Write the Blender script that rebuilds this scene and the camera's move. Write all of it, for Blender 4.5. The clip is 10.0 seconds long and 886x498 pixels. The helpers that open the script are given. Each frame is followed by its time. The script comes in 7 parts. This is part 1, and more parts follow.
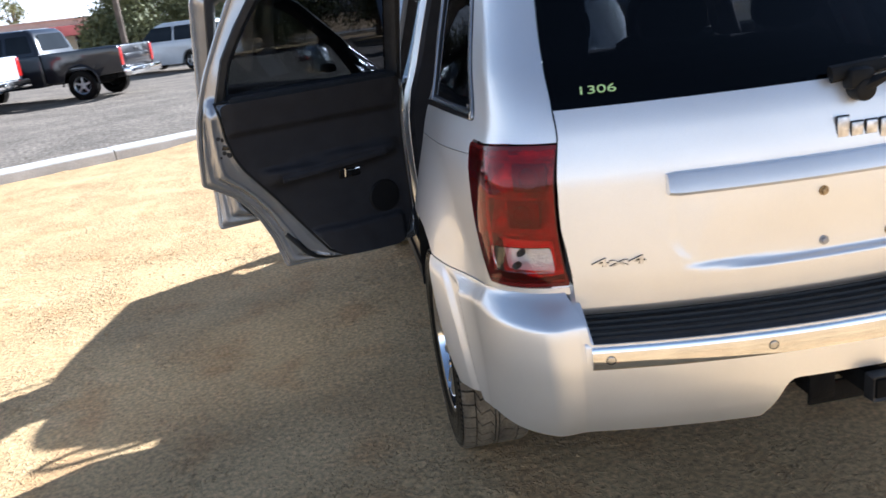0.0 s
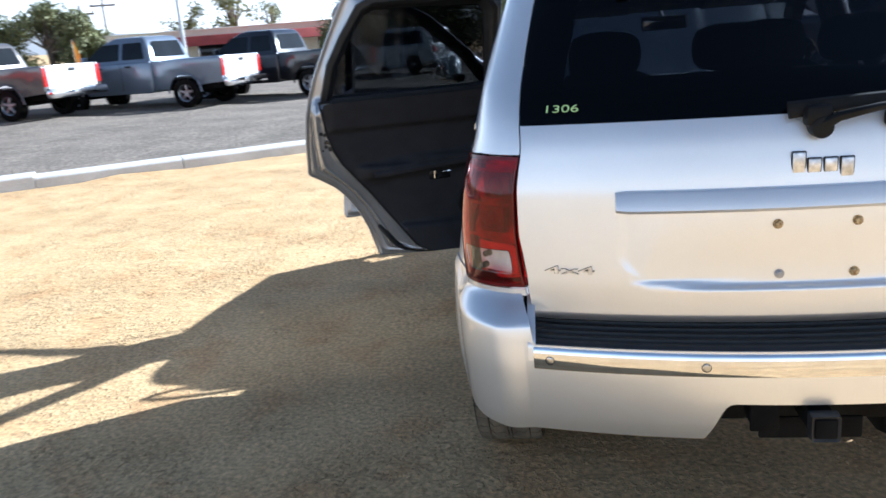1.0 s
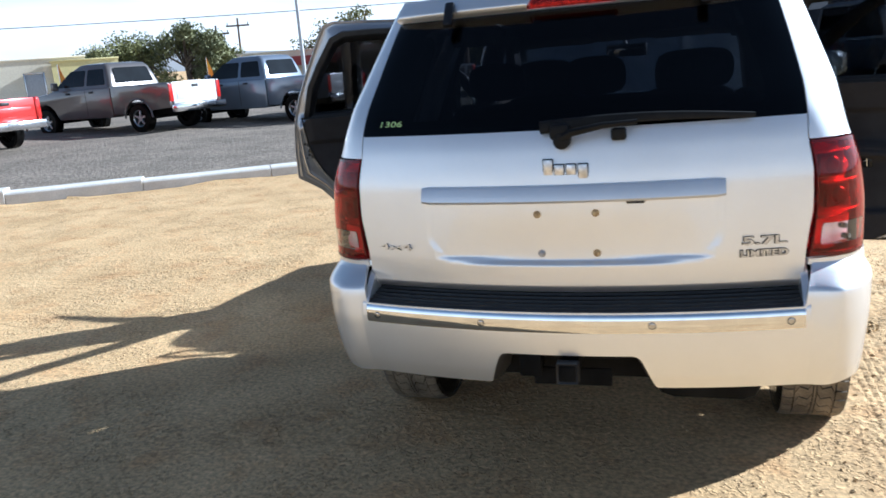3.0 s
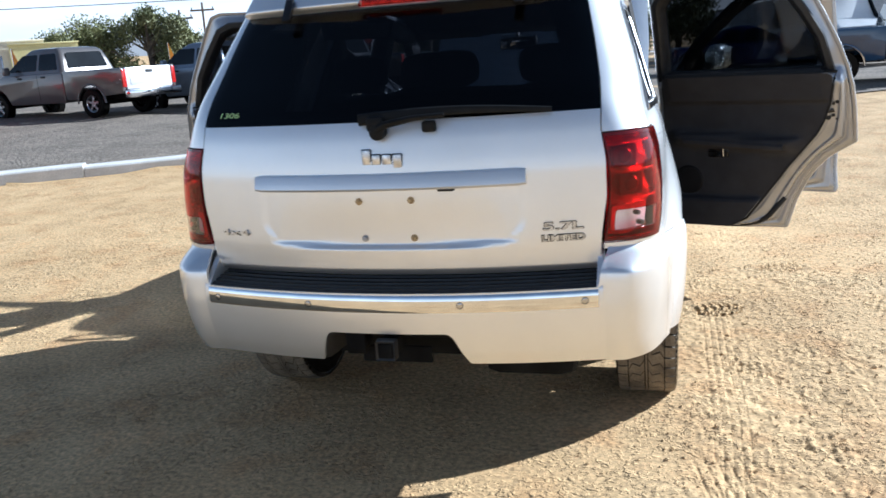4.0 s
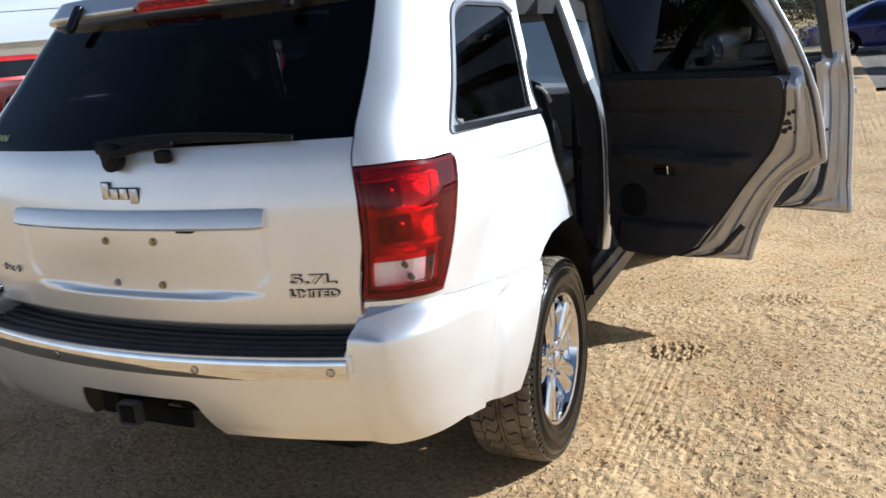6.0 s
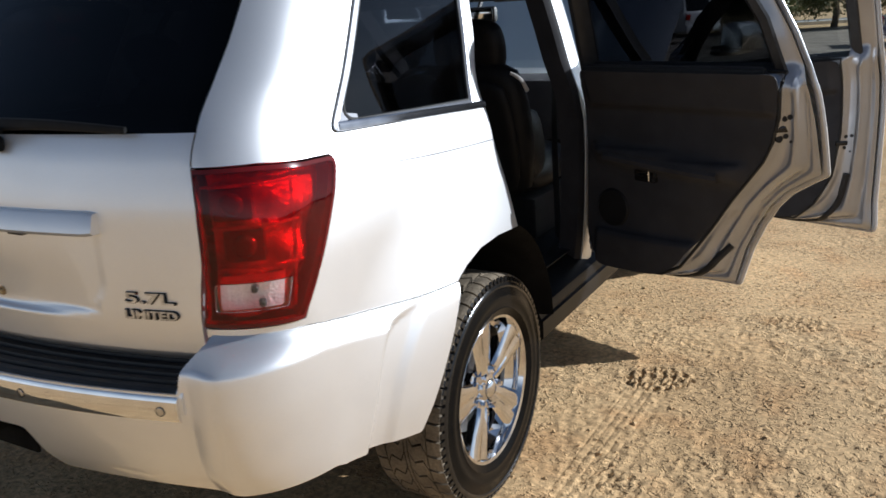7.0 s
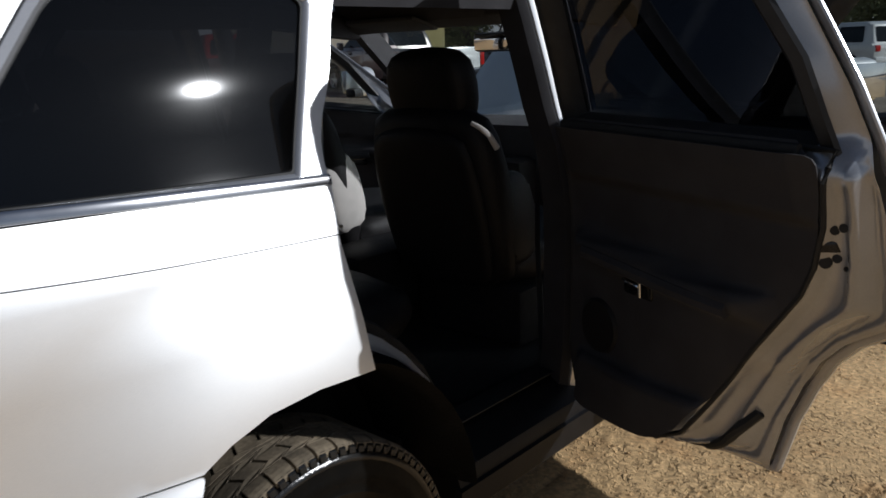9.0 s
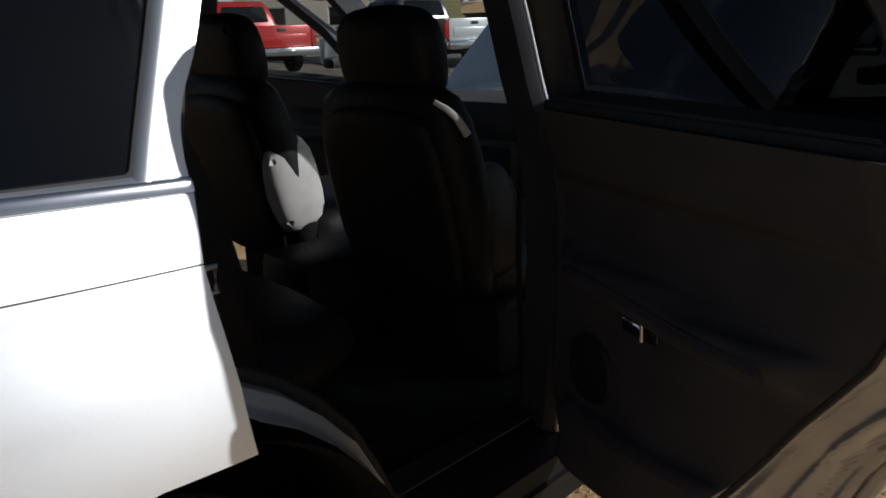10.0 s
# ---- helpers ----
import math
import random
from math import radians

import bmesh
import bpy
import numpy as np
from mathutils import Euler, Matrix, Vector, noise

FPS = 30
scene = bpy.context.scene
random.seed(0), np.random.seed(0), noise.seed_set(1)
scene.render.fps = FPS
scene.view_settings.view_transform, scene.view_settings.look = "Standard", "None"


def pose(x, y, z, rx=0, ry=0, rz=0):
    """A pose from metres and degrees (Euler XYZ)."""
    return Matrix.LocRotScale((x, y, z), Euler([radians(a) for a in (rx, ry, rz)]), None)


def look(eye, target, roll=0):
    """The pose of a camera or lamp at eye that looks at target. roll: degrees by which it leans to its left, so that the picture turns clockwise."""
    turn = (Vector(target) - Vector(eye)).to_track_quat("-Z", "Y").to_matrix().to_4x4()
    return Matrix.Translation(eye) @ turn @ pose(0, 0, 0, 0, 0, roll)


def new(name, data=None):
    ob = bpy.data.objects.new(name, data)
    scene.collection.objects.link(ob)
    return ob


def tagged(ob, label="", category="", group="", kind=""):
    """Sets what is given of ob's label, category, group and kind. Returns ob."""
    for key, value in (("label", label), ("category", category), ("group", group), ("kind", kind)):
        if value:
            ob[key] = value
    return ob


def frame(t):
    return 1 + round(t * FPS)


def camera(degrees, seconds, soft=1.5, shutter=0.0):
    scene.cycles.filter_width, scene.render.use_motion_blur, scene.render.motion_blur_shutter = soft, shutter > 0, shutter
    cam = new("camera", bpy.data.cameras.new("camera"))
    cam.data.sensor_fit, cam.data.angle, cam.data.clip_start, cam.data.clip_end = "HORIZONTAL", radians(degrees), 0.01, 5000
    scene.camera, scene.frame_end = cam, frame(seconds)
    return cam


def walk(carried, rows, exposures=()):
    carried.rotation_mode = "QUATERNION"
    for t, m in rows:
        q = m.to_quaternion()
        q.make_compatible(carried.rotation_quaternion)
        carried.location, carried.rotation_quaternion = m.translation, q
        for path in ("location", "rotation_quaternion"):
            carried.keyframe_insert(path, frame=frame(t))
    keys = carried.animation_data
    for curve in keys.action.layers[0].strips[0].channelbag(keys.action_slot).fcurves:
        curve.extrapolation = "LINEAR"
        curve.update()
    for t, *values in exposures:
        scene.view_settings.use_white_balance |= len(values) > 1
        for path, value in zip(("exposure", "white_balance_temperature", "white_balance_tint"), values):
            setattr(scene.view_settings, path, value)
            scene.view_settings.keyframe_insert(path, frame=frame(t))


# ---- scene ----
from mathutils.geometry import delaunay_2d_cdt

cam = camera(57.5, 10.0, soft=1.6, shutter=0.3)
PATH = [
    (0, (-1.205, -1.731, 1.573), (-0.987, 0.167, 0.98), -7.1),
    (0.5, (-0.901, -1.91, 1.576), (-0.898, 0.01, 1.016), -5.7),
    (1, (-0.606, -1.975, 1.534), (-0.894, -0.064, 1.019), -4.7),
    (1.5, (-0.376, -2.214, 1.551), (-0.88, -0.334, 1.092), -4.1),
    (2, (-0.152, -2.36, 1.557), (-0.68, -0.476, 1.143), -4.3),
    (3.3, (0.523, -2.503, 1.504), (-0.061, -0.647, 1.041), -4.7),
    (3.5, (0.635, -2.528, 1.497), (0.063, -0.67, 1.029), -4.4),
    (4, (0.869, -2.487, 1.515), (0.353, -0.617, 1.026), -4.2),
    (4.5, (1.126, -2.359, 1.504), (0.571, -0.503, 1.007), -5.0),
    (5, (1.357, -2.116, 1.484), (0.711, -0.291, 0.982), -6.9),
    (5.2, (1.413, -2.021, 1.474), (0.738, -0.204, 0.978), -7.1),
    (6.3, (1.884, -1.497, 1.516), (0.988, 0.218, 1.01), -4.8),
    (6.5, (1.931, -1.388, 1.496), (1.01, 0.313, 0.989), -4.7),
    (7, (1.993, -1.104, 1.492), (1.025, 0.557, 0.941), -3.3),
    (7.5, (2.113, -0.803, 1.483), (1.043, 0.781, 0.896), -3.2),
    (8, (2.182, -0.489, 1.476), (1.009, 1.029, 0.91), -3.6),
    (8.5, (2.132, -0.18, 1.468), (0.895, 1.305, 0.954), -2.8),
    (9, (2.087, 0.105, 1.471), (0.791, 1.55, 0.991), -2.1),
    (9.5, (2.026, 0.371, 1.452), (0.688, 1.771, 0.951), -2.3),
    (10, (1.866, 0.581, 1.436), (0.544, 1.98, 0.894), -1.5),
]
EXPOSURES = [(0.0, 1.60, 5350, 10), (0.6, 1.56, 5190, 8), (2.0, 1.26, 5120, 6.5), (3.5, 1.01, 5120, 6), (5.0, 0.87, 5160, 6.5), (6.5, 0.40, 5500, 9), (7.5, -0.03, 5620, 9.5),
             (8.5, -0.45, 5760, 10), (10.0, -0.65, 5820, 10)]
walk(cam, [(t, look(eye, target, roll)) for t, eye, target, roll in PATH], EXPOSURES)


# ---- light ----
SUN_AZ, SUN_EL = 54.0, 25.2
sun_dir = Vector((math.sin(radians(SUN_AZ)) * math.cos(radians(SUN_EL)), math.cos(radians(SUN_AZ)) * math.cos(radians(SUN_EL)), math.sin(radians(SUN_EL))))
world = bpy.data.worlds.new("sky")
scene.world = world
world.use_nodes = True
wn = world.node_tree
sky = wn.nodes.new("ShaderNodeTexSky")
sky.sky_type, sky.sun_disc = "NISHITA", False
sky.sun_elevation, sky.sun_rotation = radians(SUN_EL), radians(SUN_AZ)
sky.air_density, sky.dust_density, sky.ozone_density = 1.0, 0.3, 1.4
haze = wn.nodes.new("ShaderNodeHueSaturation")
haze.inputs["Saturation"].default_value = 0.78
wn.links.new(sky.outputs[0], haze.inputs["Color"])
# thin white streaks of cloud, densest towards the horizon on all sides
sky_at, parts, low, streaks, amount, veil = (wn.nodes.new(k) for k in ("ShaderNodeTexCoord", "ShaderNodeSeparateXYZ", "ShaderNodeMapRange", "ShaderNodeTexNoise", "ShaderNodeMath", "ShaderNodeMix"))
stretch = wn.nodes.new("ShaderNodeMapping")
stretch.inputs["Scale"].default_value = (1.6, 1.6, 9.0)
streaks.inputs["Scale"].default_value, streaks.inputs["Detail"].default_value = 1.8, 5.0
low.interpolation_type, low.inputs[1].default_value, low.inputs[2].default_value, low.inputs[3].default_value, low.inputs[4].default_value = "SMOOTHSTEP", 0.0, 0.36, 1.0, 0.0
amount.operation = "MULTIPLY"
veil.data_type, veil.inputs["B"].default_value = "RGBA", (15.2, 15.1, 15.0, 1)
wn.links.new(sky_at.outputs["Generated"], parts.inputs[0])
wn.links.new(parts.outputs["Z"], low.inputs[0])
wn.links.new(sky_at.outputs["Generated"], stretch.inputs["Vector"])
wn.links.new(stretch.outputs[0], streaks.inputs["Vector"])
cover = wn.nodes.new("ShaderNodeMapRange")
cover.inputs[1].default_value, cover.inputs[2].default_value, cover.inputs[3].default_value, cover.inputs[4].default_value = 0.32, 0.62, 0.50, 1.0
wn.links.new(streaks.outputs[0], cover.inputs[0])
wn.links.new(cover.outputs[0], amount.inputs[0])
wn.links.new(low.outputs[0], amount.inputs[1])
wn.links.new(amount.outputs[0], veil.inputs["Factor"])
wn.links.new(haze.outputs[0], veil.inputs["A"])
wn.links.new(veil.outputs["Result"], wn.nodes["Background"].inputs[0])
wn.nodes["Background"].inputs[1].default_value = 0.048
sun_data = bpy.data.lights.new("sun", "SUN")
sun_data.energy, sun_data.angle, sun_data.color = 5.0, radians(0.53), (1.0, 0.955, 0.885)
sun = new("sun", sun_data)
sun.matrix_world = look(sun_dir * 50, (0, 0, 0))


# ---- materials ----
def mat(name, color, rough=0.5, metal=0.0, vary=0.0, scale=8.0, bump=0.0, bump_scale=60.0, coat=0.0, trans=0.0, ior=1.45,
        alt=None, coords="Object", spec=0.5, rnd=0.0, emit=0.0, fine=0.0, fine_scale=200.0, rough_vary=0.0):
    """A principled material with colour variation at two scales and fine relief, in metres."""
    m = bpy.data.materials.new(name)
    m.use_nodes = True
    t = m.node_tree
    b = t.nodes["Principled BSDF"]
    b.inputs["Base Color"].default_value = (*color, 1)
    b.inputs["Roughness"].default_value, b.inputs["Metallic"].default_value = rough, metal
    b.inputs["Coat Weight"].default_value, b.inputs["Coat Roughness"].default_value = coat, 0.04
    b.inputs["Transmission Weight"].default_value, b.inputs["IOR"].default_value = trans, ior
    b.inputs["Specular IOR Level"].default_value = spec
    if emit:
        b.inputs["Emission Color"].default_value, b.inputs["Emission Strength"].default_value = (*color, 1), emit
    tc = t.nodes.new("ShaderNodeTexCoord")
    if vary or alt or rnd or fine:
        n = t.nodes.new("ShaderNodeTexNoise")
        n.inputs["Scale"].default_value, n.inputs["Detail"].default_value = scale, 6
        t.links.new(tc.outputs[coords], n.inputs["Vector"])
        ramp = t.nodes.new("ShaderNodeMapRange")
        ramp.inputs[1].default_value, ramp.inputs[2].default_value = 0.35, 0.65
        t.links.new(n.outputs[0], ramp.inputs[0])
        mix = t.nodes.new("ShaderNodeMix")
        mix.data_type = "RGBA"
        lo = tuple(c * (1 - vary) for c in color)
        mix.inputs["A"].default_value = (*(alt or lo), 1)
        mix.inputs["B"].default_value = (*(c if alt else min(1, c * (1 + vary)) for c in color), 1)
        t.links.new(ramp.outputs[0], mix.inputs["Factor"])
        out = mix.outputs["Result"]
        if fine:
            n2 = t.nodes.new("ShaderNodeTexNoise")
            n2.inputs["Scale"].default_value, n2.inputs["Detail"].default_value = fine_scale, 4
            t.links.new(tc.outputs[coords], n2.inputs["Vector"])
            r2 = t.nodes.new("ShaderNodeMapRange")
            r2.inputs[1].default_value, r2.inputs[2].default_value = 0.3, 0.7
            r2.inputs[3].default_value, r2.inputs[4].default_value = 1 - fine, 1 + fine
            t.links.new(n2.outputs[0], r2.inputs[0])
            hsv = t.nodes.new("ShaderNodeHueSaturation")
            t.links.new(out, hsv.inputs["Color"])
            t.links.new(r2.outputs[0], hsv.inputs["Value"])
            out = hsv.outputs[0]
        if rnd:
            oi, hs, mr = t.nodes.new("ShaderNodeObjectInfo"), t.nodes.new("ShaderNodeHueSaturation"), t.nodes.new("ShaderNodeMapRange")
            mr.inputs[3].default_value, mr.inputs[4].default_value = 1 - rnd, 1 + rnd
            t.links.new(oi.outputs["Random"], mr.inputs[0])
            t.links.new(out, hs.inputs["Color"])
            t.links.new(mr.outputs[0], hs.inputs["Value"])
            out = hs.outputs[0]
        t.links.new(out, b.inputs["Base Color"])
        if rough_vary:
            rr = t.nodes.new("ShaderNodeMapRange")
            rr.inputs[3].default_value, rr.inputs[4].default_value = max(0, rough - rough_vary), min(1, rough + rough_vary)
            t.links.new(n.outputs[0], rr.inputs[0])
            t.links.new(rr.outputs[0], b.inputs["Roughness"])
    if bump:
        nb, bp = t.nodes.new("ShaderNodeTexNoise"), t.nodes.new("ShaderNodeBump")
        nb.inputs["Scale"].default_value, nb.inputs["Detail"].default_value = bump_scale, 8
        bp.inputs["Strength"].default_value, bp.inputs["Distance"].default_value = bump, 1.0 / bump_scale
        t.links.new(tc.outputs[coords], nb.inputs["Vector"])
        t.links.new(nb.outputs[0], bp.inputs["Height"])
        t.links.new(bp.outputs[0], b.inputs["Normal"])
    return m


SILVER = mat("silver_paint", (0.90, 0.905, 0.905), 0.41, 0.78, vary=0.03, scale=3, coat=1.0, fine=0.05, fine_scale=900)
# body silver darkened to stand for shade inside the doors; window bezels share it
SILVER_SHADED = mat("silver_paint_shaded", (0.40, 0.405, 0.425), 0.24, 0.62, vary=0.08, scale=6, coat=0.5, fine=0.04, fine_scale=300)
CHROME = mat("chrome", (0.82, 0.82, 0.83), 0.07, 1.0, vary=0.06, scale=14)
BRIGHT = mat("satin_bright_trim", (0.55, 0.55, 0.56), 0.22, 1.0, vary=0.05, scale=20)
MOULDING = mat("bright_moulding", (0.50, 0.50, 0.52), 0.13, 1.0, vary=0.1, scale=20)
DULL_METAL = mat("dull_metal", (0.42, 0.42, 0.43), 0.5, 0.9, vary=0.2, scale=30, bump=0.1)
BLACK_PL = mat("black_plastic", (0.018, 0.018, 0.019), 0.5, vary=0.25, scale=30, bump=0.15, bump_scale=900)
BLACK_GLOSS = mat("black_gloss", (0.012, 0.012, 0.013), 0.18, vary=0.2, scale=15)
BLACK_SILL = mat("black_sill_paint", (0.010, 0.010, 0.011), 0.30, spec=0.2, vary=0.2, scale=15)
RUBBER = mat("rubber_seal", (0.013, 0.013, 0.013), 0.65, vary=0.2, scale=40)
UNDER = mat("dark_underbody", (0.007, 0.007, 0.007), 0.8, spec=0.15, vary=0.5, scale=9, bump=0.3, bump_scale=120)
TYRE = mat("tyre_rubber", (0.105, 0.085, 0.060), 0.8, alt=(0.23, 0.185, 0.125), scale=9, bump=0.25, bump_scale=260, rough_vary=0.12, fine=0.25, fine_scale=120)
TYRE_WALL = mat("tyre_sidewall", (0.004, 0.004, 0.004), 0.20, spec=0.10, alt=(0.006, 0.0056, 0.005), scale=18, bump=0.08, bump_scale=120, rough_vary=0.10)
TYRE_WET = mat("dressed_shoulder_rubber", (0.008, 0.008, 0.008), 0.16, spec=0.6, alt=(0.012, 0.011, 0.010), scale=22, bump=0.12, bump_scale=150, rough_vary=0.08)
GLASS_DARK = mat("privacy_glass", (0.046, 0.049, 0.058), 0.0, trans=1.0, ior=1.25)
GLASS_DARK.node_tree.nodes["Principled BSDF"].inputs["Coat Weight"].default_value = 0.07
GLASS_DARK.node_tree.nodes["Principled BSDF"].inputs["Coat Roughness"].default_value = 0.07
GLASS_MID = mat("tinted_glass", (0.055, 0.058, 0.066), 0.0, trans=1.0, ior=1.33)
GLASS_SIDE = mat("privacy_side_glass", (0.06, 0.062, 0.068), 0.0, trans=1.0, ior=1.42)
GLASS_SIDE.node_tree.nodes["Principled BSDF"].inputs["Coat Weight"].default_value = 0.07
GLASS_SIDE.node_tree.nodes["Principled BSDF"].inputs["Coat Roughness"].default_value = 0.07
GLASS_CLEAR = mat("clear_glass", (0.80, 0.86, 0.84), 0.0, trans=1.0, ior=1.5)
LENS_RED = mat("red_lamp_lens", (0.72, 0.012, 0.010), 0.02, trans=0.97, ior=1.38, vary=0.05, scale=20)
LENS_CLEAR = mat("clear_lamp_lens", (0.95, 0.95, 0.95), 0.02, trans=1.0, ior=1.49)
LAMP_RED = mat("red_reflector", (0.62, 0.030, 0.022), 0.16, 0.8, vary=0.3, scale=25, bump=0.6, bump_scale=110)
LAMP_DARK = mat("dark_red_bulb_well", (0.10, 0.006, 0.006), 0.2, 0.4, vary=0.2, scale=30)
REFLECT = mat("lamp_reflector", (0.82, 0.82, 0.82), 0.25, 0.5, vary=0.10, scale=30, bump=0.5, bump_scale=160)
TRIM = mat("charcoal_door_trim", (0.034, 0.033, 0.036), 0.62, vary=0.12, scale=12, bump=0.35, bump_scale=700, spec=0.22)
TRIM2 = mat("dark_trim_insert", (0.011, 0.0105, 0.011), 0.5, vary=0.12, scale=12, bump=0.3, bump_scale=500, spec=0.22)
LEATHER = mat("charcoal_leather", (0.010, 0.0095, 0.010), 0.48, vary=0.2, scale=16, bump=0.35, bump_scale=260, spec=0.22)
# pale leather: sunlight put into the driver's bolsters, and the shoulder piping
LEATHER_LIT = mat("grey_lit_leather", (0.42, 0.40, 0.38), 0.5, vary=0.08, scale=14, bump=0.3, bump_scale=260)
CARPET = mat("dark_carpet", (0.008, 0.0075, 0.0075), 0.95, vary=0.3, scale=60, bump=0.6, bump_scale=400)
HEADLINER = mat("grey_headliner", (0.10, 0.097, 0.094), 0.9, vary=0.05, scale=30, bump=0.2, bump_scale=600)
RUST = mat("rusty_screw", (0.62, 0.50, 0.28), 0.5, 0.5, alt=(0.22, 0.13, 0.06), scale=150)
BADGE = mat("badge_metal", (0.70, 0.70, 0.71), 0.30, 0.9, vary=0.25, scale=60)
WIPER = mat("satin_black_arm", (0.008, 0.008, 0.008), 0.6, spec=0.25, vary=0.3, scale=25, bump=0.15, bump_scale=500)
LENS_EDGE = mat("dark_red_lens_border", (0.11, 0.006, 0.006), 0.12, vary=0.15, scale=30)
MARKER = mat("yellow_green_marker", (0.62, 0.85, 0.35), 0.6, vary=0.2, scale=90)


# ---- mesh helpers ----
def mesh_ob(name, verts, faces, material, parent=None, smooth=True, normals=None, label=""):
    me = bpy.data.meshes.new(name)
    me.from_pydata([tuple(v) for v in verts], [], faces)
    me.materials.append(material)
    if smooth:
        me.shade_smooth()
        if normals is not None:
            me.normals_split_custom_set_from_vertices([tuple(n) for n in normals])
        else:
            me.set_sharp_from_angle(angle=radians(38))
    ob = new(name, me)
    if parent is not None:
        ob.parent = parent
        ob.matrix_parent_inverse = parent.matrix_basis.inverted()
    return tagged(ob, label)


def part(name, bm, material, parent=None, label="", smooth=True):
    """Links a bmesh as one mesh object under a thing or a part."""
    me = bpy.data.meshes.new(name)
    bm.to_mesh(me)
    bm.free()
    me.materials.append(material)
    if smooth:
        me.shade_smooth()
        me.set_sharp_from_angle(angle=radians(38))
    ob = new(name, me)
    if parent is not None:
        ob.parent = parent
        ob.matrix_parent_inverse = parent.matrix_basis.inverted()
    return tagged(ob, label)


def thing(name, at, label, category, group="", kind=""):
    ob = new(name)
    ob.empty_display_size = 0.2
    ob.matrix_basis = at if isinstance(at, Matrix) else Matrix.Translation(at)
    return tagged(ob, label, category, group, kind)


def bm_box(size, at=(0, 0, 0), bevel=0.01, m=None, segments=2, taper=None):
    """A box with rounded edges. taper: x and y factors of the top face."""
    bm = bmesh.new()
    bmesh.ops.create_cube(bm, size=1)
    for v in bm.verts:
        if taper and v.co.z > 0:
            v.co.x *= taper[0]
            v.co.y *= taper[1]
        v.co = Vector((v.co.x * size[0], v.co.y * size[1], v.co.z * size[2]))
    if bevel:
        bmesh.ops.bevel(bm, geom=bm.edges[:], offset=bevel, segments=segments, profile=0.5, affect="EDGES")
    bmesh.ops.transform(bm, matrix=Matrix.Translation(at) @ (m or Matrix()), verts=bm.verts)
    return bm


def bm_join(*bms):
    out = bms[0]
    for b in bms[1:]:
        me = bpy.data.meshes.new("tmp")
        b.to_mesh(me)
        b.free()
        out.from_mesh(me)
        bpy.data.meshes.remove(me)
    return out


def bm_move(bm, m):
    bmesh.ops.transform(bm, matrix=m, verts=bm.verts)
    return bm


def bm_cyl(r, depth, at=(0, 0, 0), m=None, segs=20, r2=None, bevel=0.0):
    bm = bmesh.new()
    bmesh.ops.create_cone(bm, cap_ends=True, segments=segs, radius1=r, radius2=r if r2 is None else r2, depth=depth)
    if bevel:
        bmesh.ops.bevel(bm, geom=[e for e in bm.edges if abs(e.verts[0].co.z - e.verts[1].co.z) < 1e-6], offset=bevel, segments=2, profile=0.5, affect="EDGES")
    return bm_move(bm, Matrix.Translation(at) @ (m or Matrix()))


def bm_lathe(profile, segs=48, axis="x", closed=False):
    """Turns (radius, along) points about the x axis."""
    bm = bmesh.new()
    rings = []
    for i in range(segs):
        a = 2 * math.pi * i / segs
        rings.append([bm.verts.new((s, r * math.cos(a), r * math.sin(a))) for r, s in profile])
    n = len(profile)
    for i in range(segs):
        p, q = rings[i], rings[(i + 1) % segs]
        for j in range(n if closed else n - 1):
            k = (j + 1) % n
            bm.faces.new((p[j], q[j], q[k], p[k]))
    bmesh.ops.remove_doubles(bm, verts=bm.verts, dist=1e-6)
    bmesh.ops.recalc_face_normals(bm, faces=bm.faces)
    return bm


def bm_tube(points, r, segs=10, flat=1.0, taper=None):
    """A round rod along points; flat squashes it; taper: end radius."""
    bm = bmesh.new()
    pts = [Vector(p) for p in points]
    rings, up = [], Vector((0.13, 0.21, 1)).normalized()
    for i, p in enumerate(pts):
        d = (pts[min(i + 1, len(pts) - 1)] - pts[max(i - 1, 0)]).normalized()
        a = d.cross(up).normalized()
        b = a.cross(d)
        rr = r if taper is None else r + (taper - r) * i / (len(pts) - 1)
        rings.append([bm.verts.new(p + rr * (math.cos(2 * math.pi * k / segs) * a + flat * math.sin(2 * math.pi * k / segs) * b)) for k in range(segs)])
    for p, q in zip(rings, rings[1:]):
        for k in range(segs):
            bm.faces.new((p[k], p[(k + 1) % segs], q[(k + 1) % segs], q[k]))
    bm.faces.new(list(reversed(rings[0])))
    bm.faces.new(rings[-1])
    return bm


def bm_prism(outline, depth, m=None, bevel=0.0):
    """Extrudes a flat (x, y) outline along z and rounds its edges."""
    bm = bmesh.new()
    f = bm.faces.new([bm.verts.new((x, y, 0)) for x, y in outline])
    ext = bmesh.ops.extrude_face_region(bm, geom=[f])
    for v in ext["geom"]:
        if isinstance(v, bmesh.types.BMVert):
            v.co.z += depth
    bmesh.ops.recalc_face_normals(bm, faces=bm.faces)
    if bevel:
        bmesh.ops.bevel(bm, geom=bm.edges[:], offset=bevel, segments=2, profile=0.5, affect="EDGES", clamp_overlap=True)
    return bm_move(bm, m) if m else bm


def inside(poly, x, y):
    """Which of the points lie in the polygon."""
    x, y = np.asarray(x, float), np.asarray(y, float)
    res = np.zeros(x.shape, bool)
    n = len(poly)
    for i in range(n):
        (x1, y1), (x2, y2) = poly[i], poly[(i + 1) % n]
        if y1 != y2:
            res ^= ((y1 > y) != (y2 > y)) & (x < (x2 - x1) * (y - y1) / (y2 - y1) + x1)
    return res


